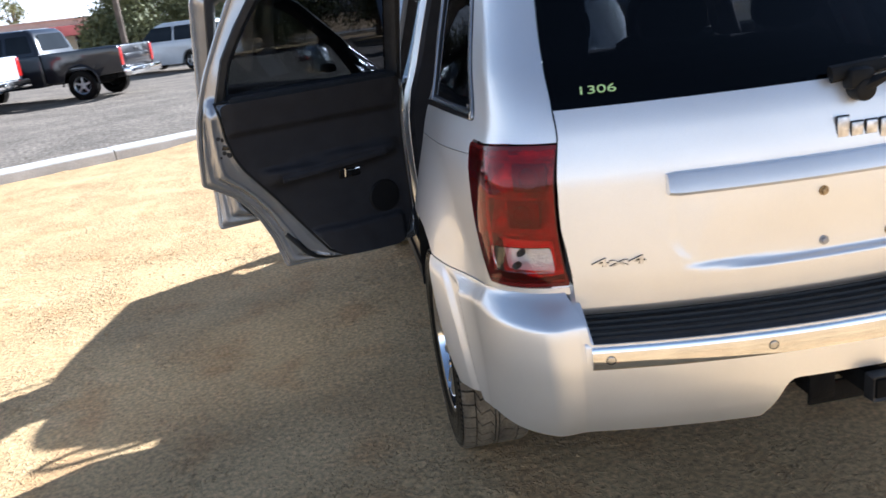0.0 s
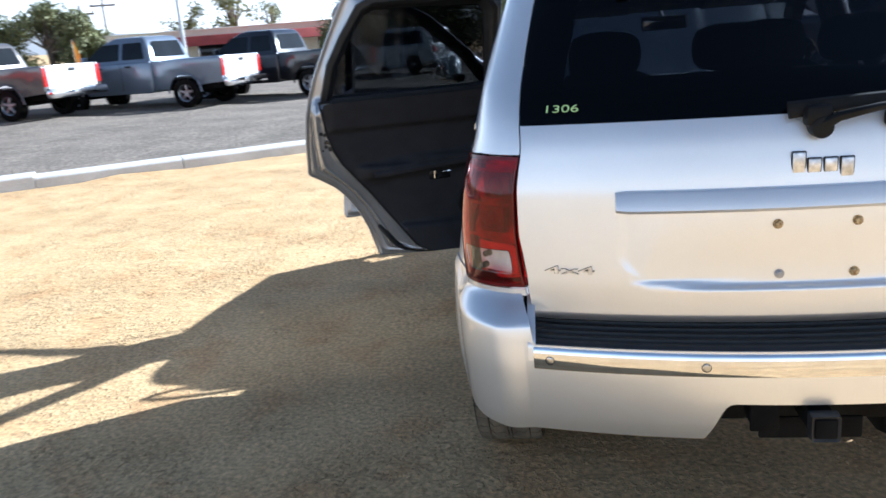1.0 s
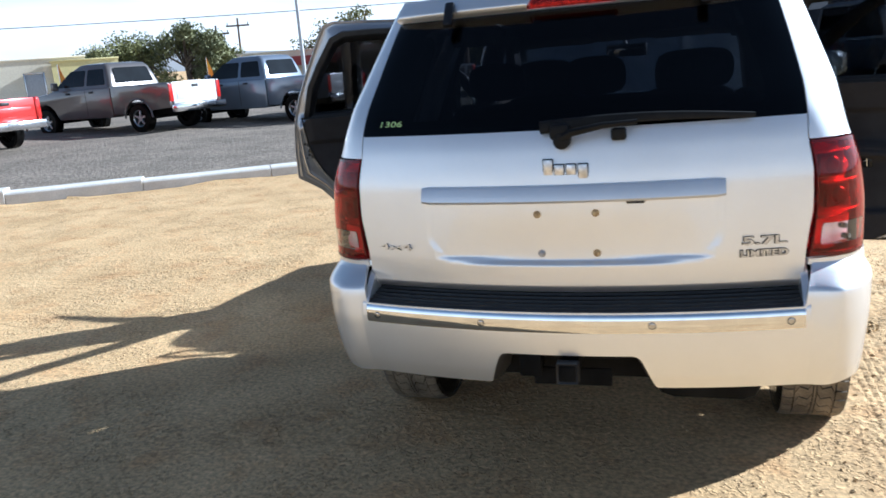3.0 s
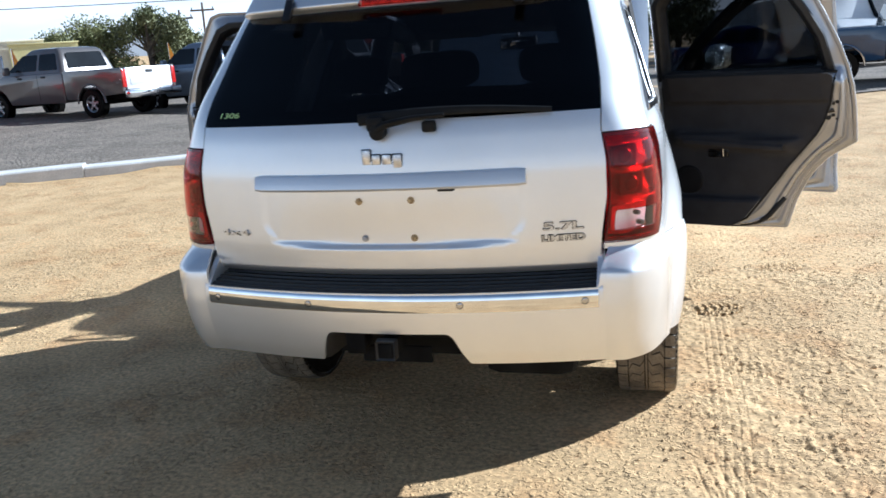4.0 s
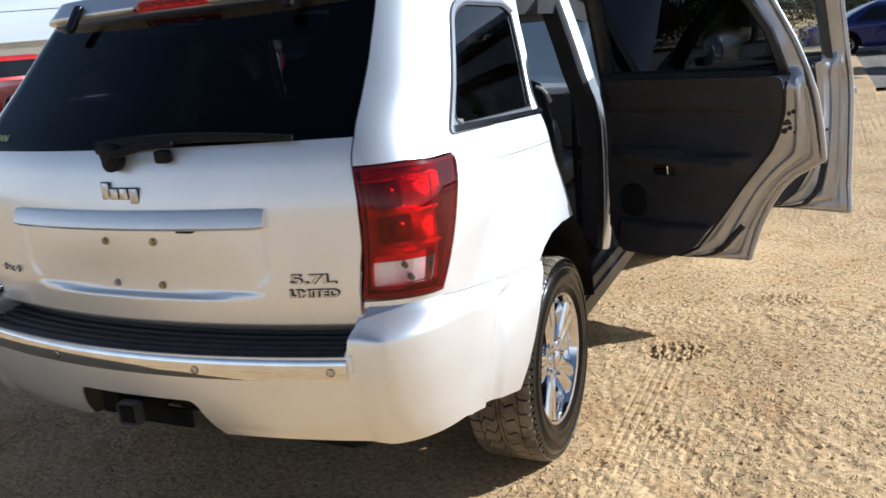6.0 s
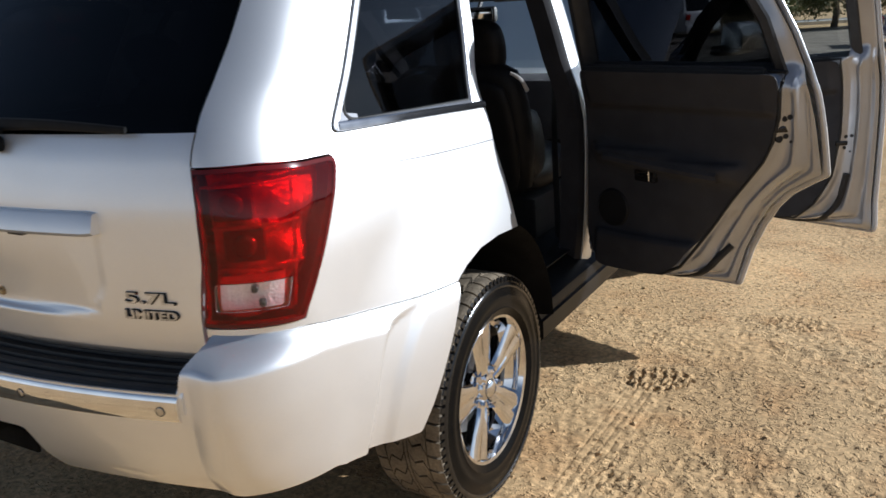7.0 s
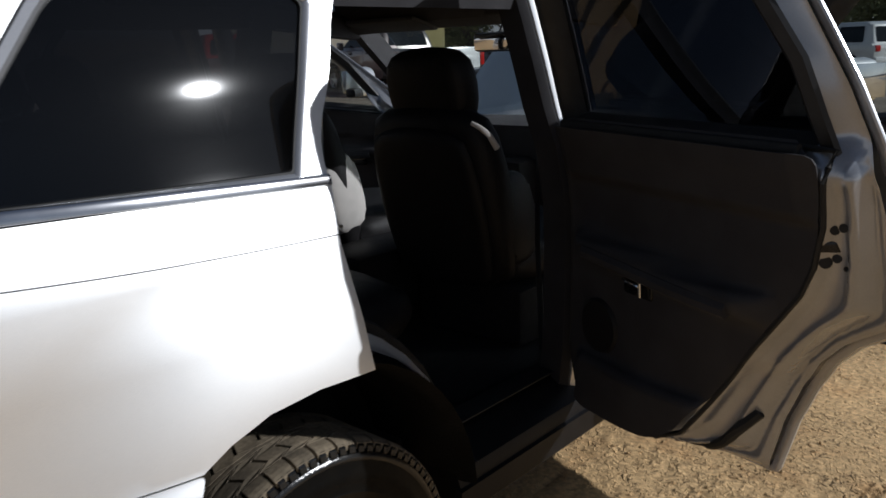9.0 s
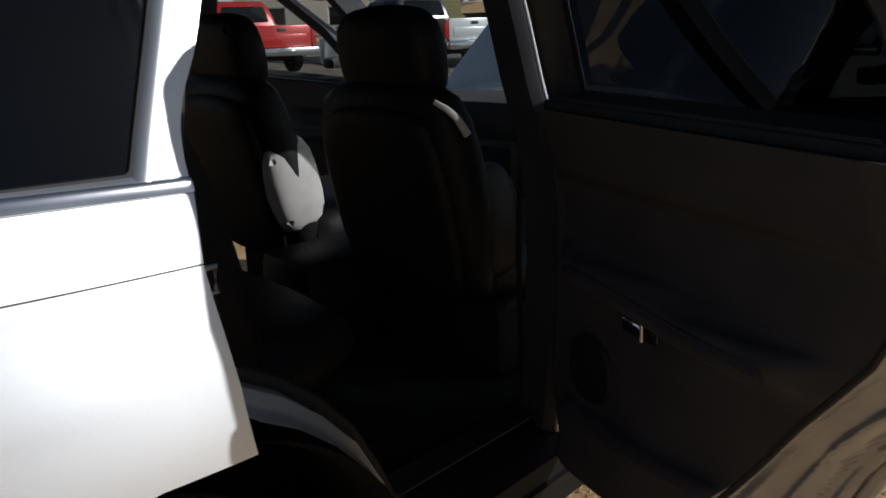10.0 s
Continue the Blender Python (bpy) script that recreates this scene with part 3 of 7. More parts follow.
for s in (1, -1):
    q_out = [(u_side(y, z), z) for y, z in (*((y, SEAM_Z(y) + 0.0005) for y in SEAM_YS), (0.80, 0.822), (0.885, 0.848), (1.0, 0.856), (1.146, 0.847),
                                          (1.142, 0.95), (1.135, 1.04), (1.13, 1.12), (1.145, 1.222), (1.20, 1.40), (1.255, 1.53), (1.31, 1.635), (1.34, 1.66))]
    q_out += [(1.7, 1.70), (1.5, 1.735)] + cut_line(1.735, 1.218, 0.013)
    q_out += [(1.6, 1.218)] + LAMP_CORNER + [lamp_side(k, 0.006) for k in reversed(LAMP_STEPS)] + [(u_side(0.203, 0.864), 0.864), (1.5, 0.864), (CUT(0.864) + 0.014, 0.864), (CUT(0.846) + 0.014, 0.846), (1.5, 0.846)]
    qhole = [(u_of(y, z), z) for y, z in resample(QWIN, 0.05)]
    quarter = sheet("quarter_panel", lambda u, z, s=s: body(s * u, z), q_out, SILVER, car, holes=[qhole], step=0.022, thick=0.015, flip=(s < 0))
    # crease along the flank, its shade drawn as a thin black rod
    part("flank_crease_shade", bm_tube([(s * (half_width(y, z) + 0.0008), y, z) for y, z in [(0.39 + 0.74 * i / 60, 1.165 - 0.042 * i / 60 - 0.006 * math.sin(math.pi * i / 60)) for i in range(61)]], 0.0011, 6), BLACK_PL, quarter)
    side_sheet("quarter_window", s, inset(QGLASS, -0.002), GLASS_SIDE, quarter, -0.004, step=0.06, thick=0.005, label="dark privacy glass")
    rim = resample(QWIN, 0.03)
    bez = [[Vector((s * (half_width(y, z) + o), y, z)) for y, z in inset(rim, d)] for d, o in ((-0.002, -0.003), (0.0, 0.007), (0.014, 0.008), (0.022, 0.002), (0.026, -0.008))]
    loft("window_bezel", bez, SILVER_SHADED, quarter, label="satin silver window surround")
    side_sheet("window_corner", s, [(0.415, 1.270), (0.512, 1.266), (0.512, 1.279), (0.475, 1.285), (0.460, 1.298), (0.458, 1.315), (0.466, 1.342), (0.458, 1.342)], SILVER_SHADED, quarter, -0.001, step=0.02, thick=0.003)
    loft("outer_seal", [[Vector((s * (half_width(y, z) + o), y, z)) for y, z in inset(rim, d)] for d, o in ((-0.0035, -0.001), (-0.003, 0.002), (-0.001, 0.0025))], RUBBER, quarter)
    rim2 = resample(QGLASS, 0.02)
    loft("window_seal", [[Vector((s * (half_width(y, z) + o), y, z)) for y, z in inset(rim2, d)] for d, o in ((-0.002, 0.002), (0.004, 0.0015), (0.006, -0.01))], RUBBER, quarter)
    # belt moulding under the window, carried on to the door edge
    belt = [[(s * (half_width(y, zz) + o), y, zz + dz) for dz, o in ((-0.013, -0.002), (-0.013, 0.007), (-0.010, 0.012), (0.003, 0.010), (0.009, 0.006), (0.010, -0.002))] for y in [0.424 + 0.718 * i / 16 for i in range(17)] for zz in [1.262 - 0.032 * (y - 0.42) / 0.72]]
    loft("belt_moulding", belt, MOULDING, quarter, cap=True, label="satin metal belt moulding")
    # lamp
    lamp = sheet("tail_lamp", lambda u, z, s=s: body(s * u, z, 0.004), lamp_outline(), LENS_RED, car, step=0.025, thick=0.005, flip=(s < 0), label="red wrap-round tail lamp with a clear reversing light",
                 holes=[rounded([(EDGE + 0.08, 0.905), (1.66, 0.905), (1.72, 0.970), (EDGE + 0.10, 0.970)], 0.02)])
    lamp.visible_shadow = False
    sheet("lamp_housing", lambda u, z, s=s: body(s * u, z, -0.045 - 0.014 * math.sin(52 * z) * math.sin(9 * u)), inset(lamp_outline(), 0.012), LAMP_RED, lamp, step=0.025, thick=0.004, flip=(s < 0),
          holes=[rounded([(EDGE + 0.07, 0.898), (1.67, 0.898), (1.73, 0.976), (EDGE + 0.09, 0.976)], 0.02)])
    sheet("lamp_border", lambda u, z, s=s: body(s * u, z, 0.005), lamp_outline(0.001), LENS_EDGE, lamp, holes=[inset(lamp_outline(), 0.008)], step=0.03, thick=0.02, flip=(s < 0), label="dark red-black lens border")
    clear = sheet("reversing_lens", lambda u, z, s=s: body(s * u, z, 0.004), rounded([(EDGE + 0.082, 0.906), (1.658, 0.906), (1.718, 0.969), (EDGE + 0.102, 0.969)], 0.02), LENS_CLEAR, lamp, step=0.03, thick=0.004, flip=(s < 0), label="clear reversing lamp lens")
    clear.visible_shadow = False
    sheet("reversing_reflector", lambda u, z, s=s: body(s * u, z, -0.020 - 0.02 * math.cos((u - 1.45) * 2.6)), rounded([(EDGE + 0.07, 0.898), (1.67, 0.898), (1.73, 0.976), (EDGE + 0.09, 0.976)], 0.02), REFLECT, lamp, step=0.015, thick=0.004, flip=(s < 0))
    for uu, zz in ((1.38, 0.952), (1.44, 0.918)):
        c, c2 = body(s * uu, zz, -0.014), body(s * uu, zz, 0.0)
        part("bulb", bm_cyl(0.009, 0.024, c, (c2 - c).to_track_quat("Z", "Y").to_matrix().to_4x4(), 16, 0.008, 0.003), BLACK_PL, lamp)
    for uu, zz in ((1.30, 1.135), (1.34, 1.045)):
        c, c2 = body(s * uu, zz, -0.03), body(s * uu, zz, 0.0)
        part("bulb_well", bm_join(bm_box((0.088, 0.074, 0.02), (0, 0, 0), 0.009, Matrix.Translation(c) @ (c2 - c).to_track_quat("Z", "Y").to_matrix().to_4x4()),
                                  bm_cyl(0.030, 0.012, c + (c2 - c).normalized() * 0.012, (c2 - c).to_track_quat("Z", "Y").to_matrix().to_4x4(), 24, 0.018, 0.003)), LAMP_DARK, lamp)
    for u0, u1, zz in ((1.12, 1.9, 1.088), (1.12, 1.88, 1.0), (1.1, 1.95, 1.175)):
        part("lens_rib", bm_tube([body(s * (u0 + (u1 - u0) * i / 12), zz, -0.012) for i in range(13)], 0.004, 6), LAMP_RED, lamp)
    part("lens_rib", bm_tube([body(s * (1.74 + 0.14 * i / 8), 0.90 + 0.28 * i / 8, -0.010) for i in range(9)], 0.004, 6), LAMP_RED, lamp)
    # door jamb behind the quarter panel: up the edge, round the wheel house and down to the sill
    jam = [(1.31, 1.635), (1.245, 1.53), (1.19, 1.40), (1.135, 1.222), (1.122, 1.12), (1.125, 1.04), (1.132, 0.95), (1.14, 0.90), (1.19, 0.862), (1.26, 0.82), (1.33, 0.76), (1.40, 0.68), (1.455, 0.58), (1.49, 0.50), (1.53, 0.455)]
    jrings = []
    for d, off in ((0.006, 0.0), (0.014, 0.004), (0.050, 0.010), (0.062, 0.020), (0.072, 0.034), (0.105, 0.038)):
        ring = []
        for i, (y, z) in enumerate(jam):
            a, b = Vector(jam[max(0, i - 1)]), Vector(jam[min(len(jam) - 1, i + 1)])
            t = (b - a).normalized()
            n = Vector((-t.y, t.x))
            w = half_width(min(y, 1.25), z) if z < 1.3 else half_width(y, z)
            ring.append(Vector((s * (min(w, 0.91) - d), y + n.x * off, z + n.y * off)))
        jrings.append(ring)
    loft("door_jamb", jrings, SILVER, car, closed=False, label="silver painted door jamb with a pressed lip")
    part("door_seal", bm_tube([(p.x * 0.99, p.y + 0.010, p.z + 0.008) for p in jrings[-1]], 0.014, 8), RUBBER, car)
    part("striker", bm_join(bm_box((0.05, 0.012, 0.07), (s * 0.80, 1.165, 1.06), 0.004), bm_tube([(s * 0.80, 1.165, 1.085), (s * 0.80, 1.20, 1.085), (s * 0.80, 1.20, 1.045), (s * 0.80, 1.165, 1.045)], 0.006, 8)), DULL_METAL, car)


# rear bumper
BREAR = curve([(0.42, 0.00), (0.47, -0.045), (0.54, -0.088), (0.62, -0.108), (0.70, -0.116), (0.752, -0.115), (0.792, -0.110), (0.802, -0.100), (0.842, -0.040), (0.852, -0.030)])


SEAM = curve([(1.0, 0.847), (1.9, 0.846), (2.0, 0.838), (2.08, 0.825), (2.22, 0.807), (2.35, 0.796), (2.5, 0.792)])


SHELF_END = curve([(0.40, 0.33), (0.567, 0.378), (0.72, 0.430), (0.76, 0.462), (0.79, 0.56), (0.81, 0.64)])


def bumper(u, z):
    """The bumper's skin: a proud shelf round the corner that ends in a slanted step before the wheel arch."""
    a = abs(u)
    tuck = 0.008 * ease((z - 0.818) / 0.03)
    y = plan_edges(z)[2] + a - 2
    slope = (SHELF_END(z + 0.004) - SHELF_END(z - 0.004)) / 0.008
    shelf = ease((a - 0.95) / 0.3) * ease((SHELF_END(z) - y) / math.hypot(1, slope) / 0.034 + 0.5) * ease((SEAM(min(2.5, a)) - z) / 0.062)
    return body(u, z, 0.0045 * ease((a - 1.2) / 0.5) + 0.026 * shelf - tuck * ease((a - 0.9) / 0.2) * 0.5, BREAR)


def ux(x, z):
    return x / plan_edges(z)[0]


b_out = [(-ux(0.262, 0.478), 0.478), (-1.0, 0.478), (-1.6, 0.48)]
right = [(ux(0.262, 0.478), 0.478), (0.6, 0.476), (1.0, 0.474), (1.5, 0.475), (u_of(0.20, 0.478), 0.478), (u_of(0.38, 0.455), 0.455), (u_of(0.535, 0.43), 0.43), (u_of(0.58, 0.50), 0.50), (u_of(0.625, 0.575), 0.575),
         (u_of(0.668, 0.65), 0.65), (u_of(0.705, 0.72), 0.72), *((u_side(y, SEAM_Z(y) - 0.0005), SEAM_Z(y) - 0.0005) for y in reversed(SEAM_YS)),
         (1.3, 0.852), (1.005, 0.852), (0.975, 0.80), (0.965, 0.744)]
b_out = right + [(-u, z) for u, z in reversed(right)] + [(-ux(0.218, 0.602), 0.602), (ux(0.215, 0.602), 0.602)]
b_out = rounded(b_out, [0.01] * len(right) + [0.01] * len(right) + [0.03, 0.03], 3)
bump = sheet("rear_bumper", bumper, b_out, SILVER, car, step=0.0085, thick=0.012, label="silver rear bumper with a trapezoid cut-out for the hitch")
# black step pad with ribs
pad = []
for x in [-0.68 + 1.36 * i / 40 for i in range(41)]:
    yb, yf = BREAR(0.744) + 0.19 * x * x + 0.002, 0.045 + 0.19 * x * x
    ring = [(x, yb + 0.004, 0.725), (x, yb, 0.738), (x, yb + 0.008, 0.748)]
    for j in range(5):
        y0 = yb + 0.012 + (yf - yb - 0.012) * j / 5
        dy = (yf - yb - 0.012) / 5
        ring += [(x, y0, 0.752 + 0.004 * j), (x, y0 + dy * 0.55, 0.752 + 0.004 * j), (x, y0 + dy * 0.65, 0.746 + 0.004 * j), (x, y0 + dy * 0.9, 0.746 + 0.004 * j)]
    ring += [(x, yf, 0.775), (x, yf, 0.70)]
    pad.append(ring)
loft("step_pad", pad, BLACK_PL, bump, cap=True, label="ribbed black plastic step pad")
for s in (-1, 1):
    loft("pad_end", [[(s * (0.676 + d), BREAR(0.744) + 0.19 * 0.46 + y, z) for y, z in ((0.0, 0.735), (0.004, 0.75), (0.075, 0.81), (0.135, 0.85), (0.17, 0.85), (0.17, 0.70), (0.0, 0.70))] for d in (0.004, 0.012, 0.024)], SILVER, bump, cap=True)
strip = []
for x in [-0.686 + 1.372 * i / 60 for i in range(61)]:
    strip.append([(x, BREAR(z) + 0.19 * x * x - o, z) for z, o in ((0.679, -0.004), (0.680, 0.004), (0.690, 0.0075), (0.712, 0.0085), (0.730, 0.007), (0.738, 0.003), (0.739, -0.004))])
strip_ob = loft("chrome_strip", strip, CHROME, bump, cap=True, label="polished chrome strip with parking sensors")
for x in (-0.645, -0.27, 0.255, 0.645):
    y = BREAR(0.708) + 0.19 * x * x - 0.009
    m = Matrix.Rotation(math.atan(0.38 * x), 4, "Z") @ Matrix.Rotation(radians(90), 4, "X")
    part("parking_sensor", bm_join(bm_cyl(0.0095, 0.004, (x, y + 0.001, 0.706), m, 20, bevel=0.001)), BRIGHT, strip_ob)
    part("sensor_ring", bm_tube([(x + 0.011 * math.cos(a), y + 0.0005 + 0.004 * x * math.cos(a), 0.706 + 0.011 * math.sin(a)) for a in [2 * math.pi * i / 20 for i in range(21)]], 0.0009, 5), BLACK_PL, strip_ob)

# hitch receiver in the cut-out, and the underside
hitch = part("hitch_receiver", bm_join(bm_prism([(-0.028, -0.028), (0.028, -0.028), (0.028, 0.028), (-0.028, 0.028)], 0.30, pose(0.0, 0.16, 0.555, 90), 0.006)), UNDER, car, label="square black steel hitch receiver")
loft("receiver_collar", [[(0.0 + k * a, y, 0.555 + k * b) for a, b in rounded([(-1, -1), (1, -1), (1, 1), (-1, 1)], 0.2)] for k, y in ((0.026, -0.138), (0.033, -0.142), (0.035, -0.11), (0.030, -0.11))], BLACK_PL, hitch)
part("receiver_mouth", bm_box((0.048, 0.004, 0.048), (0, -0.1405, 0.555), 0.001), UNDER, hitch)
part("chain_plate", bm_box((0.25, 0.012, 0.06), (0, -0.02, 0.50), 0.005), UNDER, hitch)
part("plug_socket", bm_join(bm_cyl(0.038, 0.06, (-0.125, -0.04, 0.555), pose(0, 0, 0, 90), 20, bevel=0.006), bm_box((0.07, 0.012, 0.085), (-0.125, -0.075, 0.56), 0.006)), UNDER, hitch)
part("cross_tube", bm_tube([(-0.55, 0.10, 0.55), (0.55, 0.10, 0.55)], 0.032, 12), UNDER, hitch)
part("cutout_liner", bm_box((0.60, 0.03, 0.22), (0, 0.19, 0.53), 0.01), UNDER, car)
cut = rounded([(0.262, 0.474), (0.215, 0.602), (-0.218, 0.602), (-0.262, 0.474)], [0.0, 0.03, 0.03, 0.0])
loft("cutout_lip", [[(x * k, BREAR(z) + 0.19 * x * x + d, 0.479 + (z - 0.474) * k2) for x, z in resample(cut, 0.03, False)] for k, k2, d in ((1.0, 0.965, 0.006), (0.955, 0.93, 0.018), (0.92, 0.90, 0.06), (0.90, 0.88, 0.16))], BLACK_PL, bump, closed=False)
part("floor_pan", bm_box((1.46, 3.4, 0.05), (0, 2.1, 0.44), 0.01), UNDER, car)
part("boot_floor", bm_box((1.10, 1.02, 0.05), (0, 0.60, 0.66), 0.01), CARPET, car)
part("fuel_tank", bm_box((0.9, 0.42, 0.16), (-0.05, 0.42, 0.50), 0.04), UNDER, car)
part("rear_axle", bm_join(bm_tube([(-0.72, AXLE_R, WHEEL_Z), (0.72, AXLE_R, WHEEL_Z)], 0.045, 14), bm_box((0.24, 0.26, 0.22), (0.02, AXLE_R, WHEEL_Z), 0.07)), UNDER, car)
part("exhaust", bm_join(bm_tube([(0.42, 1.6, 0.40), (0.45, 1.0, 0.46), (0.50, 0.6, 0.42), (0.52, 0.18, 0.40)], 0.03, 12), bm_box((0.36, 0.5, 0.18), (0.42, 0.42, 0.42), 0.07)), UNDER, car)
for s in (-1, 1):
    for ya in (AXLE_R, AXLE_F):
        sec = [(0.46 * math.cos(a), 0.46 * math.sin(a)) for a in [radians(4 + 166 * i / 22) for i in range(23)]]
        liner = [[(s * x, ya + c * k, HUB_Z + d * k + 0.03) for c, d in sec] for x, k in ((0.935, 1.06), (0.90, 1.03), (0.60, 1.02), (0.56, 0.9))]
        loft("wheel_house", liner, UNDER, car, closed=False)
        loft("wheel_house_wall", [[(s * 0.56, ya + c * k, HUB_Z + d * k + 0.03) for c, d in sec] for k in (0.9, 0.5, 0.05)], UNDER, car, closed=False)

# wheels
def make_wheel(at, s):
    """A chrome five-spoke rim and its tyre; the outer face looks to +x times s."""
    m = Matrix.Translation(at) @ (Matrix() if s > 0 else Matrix.Rotation(math.pi, 4, "Z"))
    R = 0.373
    prof = [(0.240, 0.095), (0.247, 0.108), (0.240, 0.113), (0.231, 0.109), (0.225, 0.09), (0.219, 0.05), (0.214, -0.05), (0.222, -0.10), (0.240, -0.108), (0.240, -0.095), (0.208, -0.04), (0.203, 0.05)]
    rim = part("wheel", bm_move(bm_lathe(prof, 60, closed=True), m), CHROME, car, "chrome five-spoke alloy wheel")
    # spokes
    for k in range(5):
        a = radians(90 + 72 * k + 11)
        rings = []
        for r, w, x0, th in ((0.045, 0.034, 0.080, 0.045), (0.075, 0.039, 0.088, 0.042), (0.11, 0.045, 0.092, 0.038), (0.15, 0.052, 0.094, 0.034), (0.195, 0.061, 0.097, 0.032), (0.226, 0.071, 0.101, 0.03)):
            sec = [(-w, x0 - th), (-w, x0 - 0.010), (-w * 0.78, x0), (-w * 0.25, x0 + 0.003), (-w * 0.1, x0 - 0.002), (w * 0.1, x0 - 0.002), (w * 0.25, x0 + 0.003), (w * 0.78, x0), (w, x0 - 0.010), (w, x0 - th)]
            rings.append([m @ Vector((x, r * math.cos(a) - t * math.sin(a), r * math.sin(a) + t * math.cos(a))) for t, x in sec])
        loft("spoke", rings, CHROME, rim, cap=True)
    part("centre_cap", bm_move(bm_join(bm_lathe([(0.0, 0.108), (0.020, 0.106), (0.030, 0.098), (0.032, 0.06)], 28), bm_lathe([(0.032, 0.092), (0.044, 0.088), (0.050, 0.078), (0.085, 0.062), (0.088, 0.03)], 36)), m), CHROME, rim)
    for k in range(5):
        a = radians(90 + 72 * k + 36 + 11)
        c = m @ Vector((0.090, 0.062 * math.cos(a), 0.064 * math.sin(a)))
        part("lug_nut", bm_cyl(0.0140, 0.03, c, Matrix.Rotation(math.pi / 2, 4, "Y"), 6, 0.009), CHROME, rim)
    part("brake_disc", bm_move(bm_lathe([(0.05, 0.02), (0.155, 0.02), (0.155, 0.0), (0.05, 0.0)], 40, closed=True), m), DULL_METAL, rim)
    part("brake_drum", bm_move(bm_lathe([(0.0, -0.02), (0.18, -0.02), (0.18, -0.05)], 32), m), UNDER, rim)
    # tyre: carcass by lathe, tread blocks as separate relief
    wall = [(0.234, 0.098), (0.240, 0.112), (0.258, 0.121), (0.264, 0.1235), (0.268, 0.1215), (0.288, 0.124), (0.304, 0.1258), (0.308, 0.1235), (0.332, 0.122), (0.350, 0.116), (0.359, 0.106), (0.363, 0.08)]
    full = wall + [(0.364, 0.0)] + [(r, -x) for r, x in reversed(wall)]
    part("tyre", bm_move(bm_lathe(full, 72), m), TYRE_WALL, rim, "black all-season tyre with a dusty tread")
    part("sidewall_ring", bm_move(bm_lathe([(0.330, 0.1215), (0.3345, 0.1245), (0.340, 0.1240), (0.346, 0.1195)], 72), m), TYRE_WET, rim)
    # tread: square shoulder blocks and two inner rows parted by curved cuts
    V, F = [], []
    for x0, x1, n, bend, lean in ((0.074, 0.1145, 44, 0.0, 0.10), (0.008, 0.070, 40, 0.055, 0.85), (-0.004, 0.004, 40, 0.0, 0.0), (-0.070, -0.008, 40, -0.055, -0.85), (-0.1145, -0.074, 44, 0.0, -0.10)):
        for i in range(n):
            wd = 2 * math.pi / n * (0.86 if x1 - x0 > 0.01 else 1.0)
            base, cuts = len(V), 5
            for k in range(cuts):
                f = k / (cuts - 1)
                xx = x0 + (x1 - x0) * f
                a0 = 2 * math.pi * i / n + lean * (xx - x0) / 0.36 + bend * math.sin(2 * math.pi * f)
                drop = 0.007 * max(0.0, (abs(xx) - 0.09) / 0.0245) ** 2
                for aa, rr in ((a0, R - 0.013 - drop), (a0, R - drop), (a0 + wd, R - drop), (a0 + wd, R - 0.013 - drop)):
                    V.append(m @ Vector((xx, rr * math.cos(aa), rr * math.sin(aa))))
            for k in range(cuts - 1):
                b = base + 4 * k
                F += [(b, b + 4, b + 5, b + 1), (b + 1, b + 5, b + 6, b + 2), (b + 2, b + 6, b + 7, b + 3)]
            e = base + 4 * (cuts - 1)
            F += [(base, base + 1, base + 2, base + 3), (e, e + 3, e + 2, e + 1)]
    # glossy ribs over the shoulder, two for each block
    V2, F2 = [], []
    n = 88
    for sg in (1, -1):
        for i in range(n):
            a0 = 2 * math.pi * (i + 0.15) / n
            wd = 2 * math.pi / n * 0.62
            b = len(V2)
            for xx, rr in ((0.112, 0.367), (0.1185, 0.360), (0.1215, 0.349), (0.1180, 0.344), (0.104, 0.358)):
                for aa in (a0, a0 + wd):
                    V2.append(m @ Vector((sg * xx, rr * math.cos(aa), rr * math.sin(aa))))
            F2 += [(b, b + 1, b + 3, b + 2), (b + 2, b + 3, b + 5, b + 4), (b + 4, b + 5, b + 7, b + 6), (b, b + 2, b + 4, b + 6, b + 8), (b + 1, b + 9, b + 7, b + 5, b + 3)]
    tagged(mesh_ob("shoulder_tread", V2, F2, TYRE_WET, rim, smooth=False), kind="stuff")
    tagged(mesh_ob("tread", V, F, TYRE, rim, smooth=False), kind="stuff")
    return rim


for s in (1, -1):
    make_wheel((s * 0.818, AXLE_R, WHEEL_Z), s)
    make_wheel((s * 0.818, AXLE_F, WHEEL_Z), s)


# ---- doors ----
DOOR_R = [(2.065, 0.475), (2.075, 0.60), (2.08, 1.22), (2.07, 1.66), (2.035, 1.742), (1.60, 1.762), (1.405, 1.768), (1.350, 1.750), (1.315, 1.69), (1.243, 1.54), (1.177, 1.39), (1.143, 1.285), (1.126, 1.205), (1.115, 1.08), (1.112, 0.924),
          (1.165, 0.893), (1.235, 0.848), (1.29, 0.79), (1.337, 0.72), (1.382, 0.62), (1.412, 0.51), (1.420, 0.474)]
WIN_R = [(2.00, 1.285), (1.99, 1.615), (1.955, 1.660), (1.60, 1.670), (1.46, 1.667), (1.41, 1.645), (1.335, 1.53), (1.275, 1.42), (1.240, 1.285)]
DOOR_F = [(3.22, 0.475), (3.235, 0.62), (3.22, 1.14), (3.17, 1.24), (2.98, 1.39), (2.70, 1.615), (2.58, 1.69), (2.42, 1.735), (2.17, 1.748), (2.13, 1.70), (2.112, 1.22), (2.105, 0.62), (2.092, 0.50), (2.10, 0.475)]
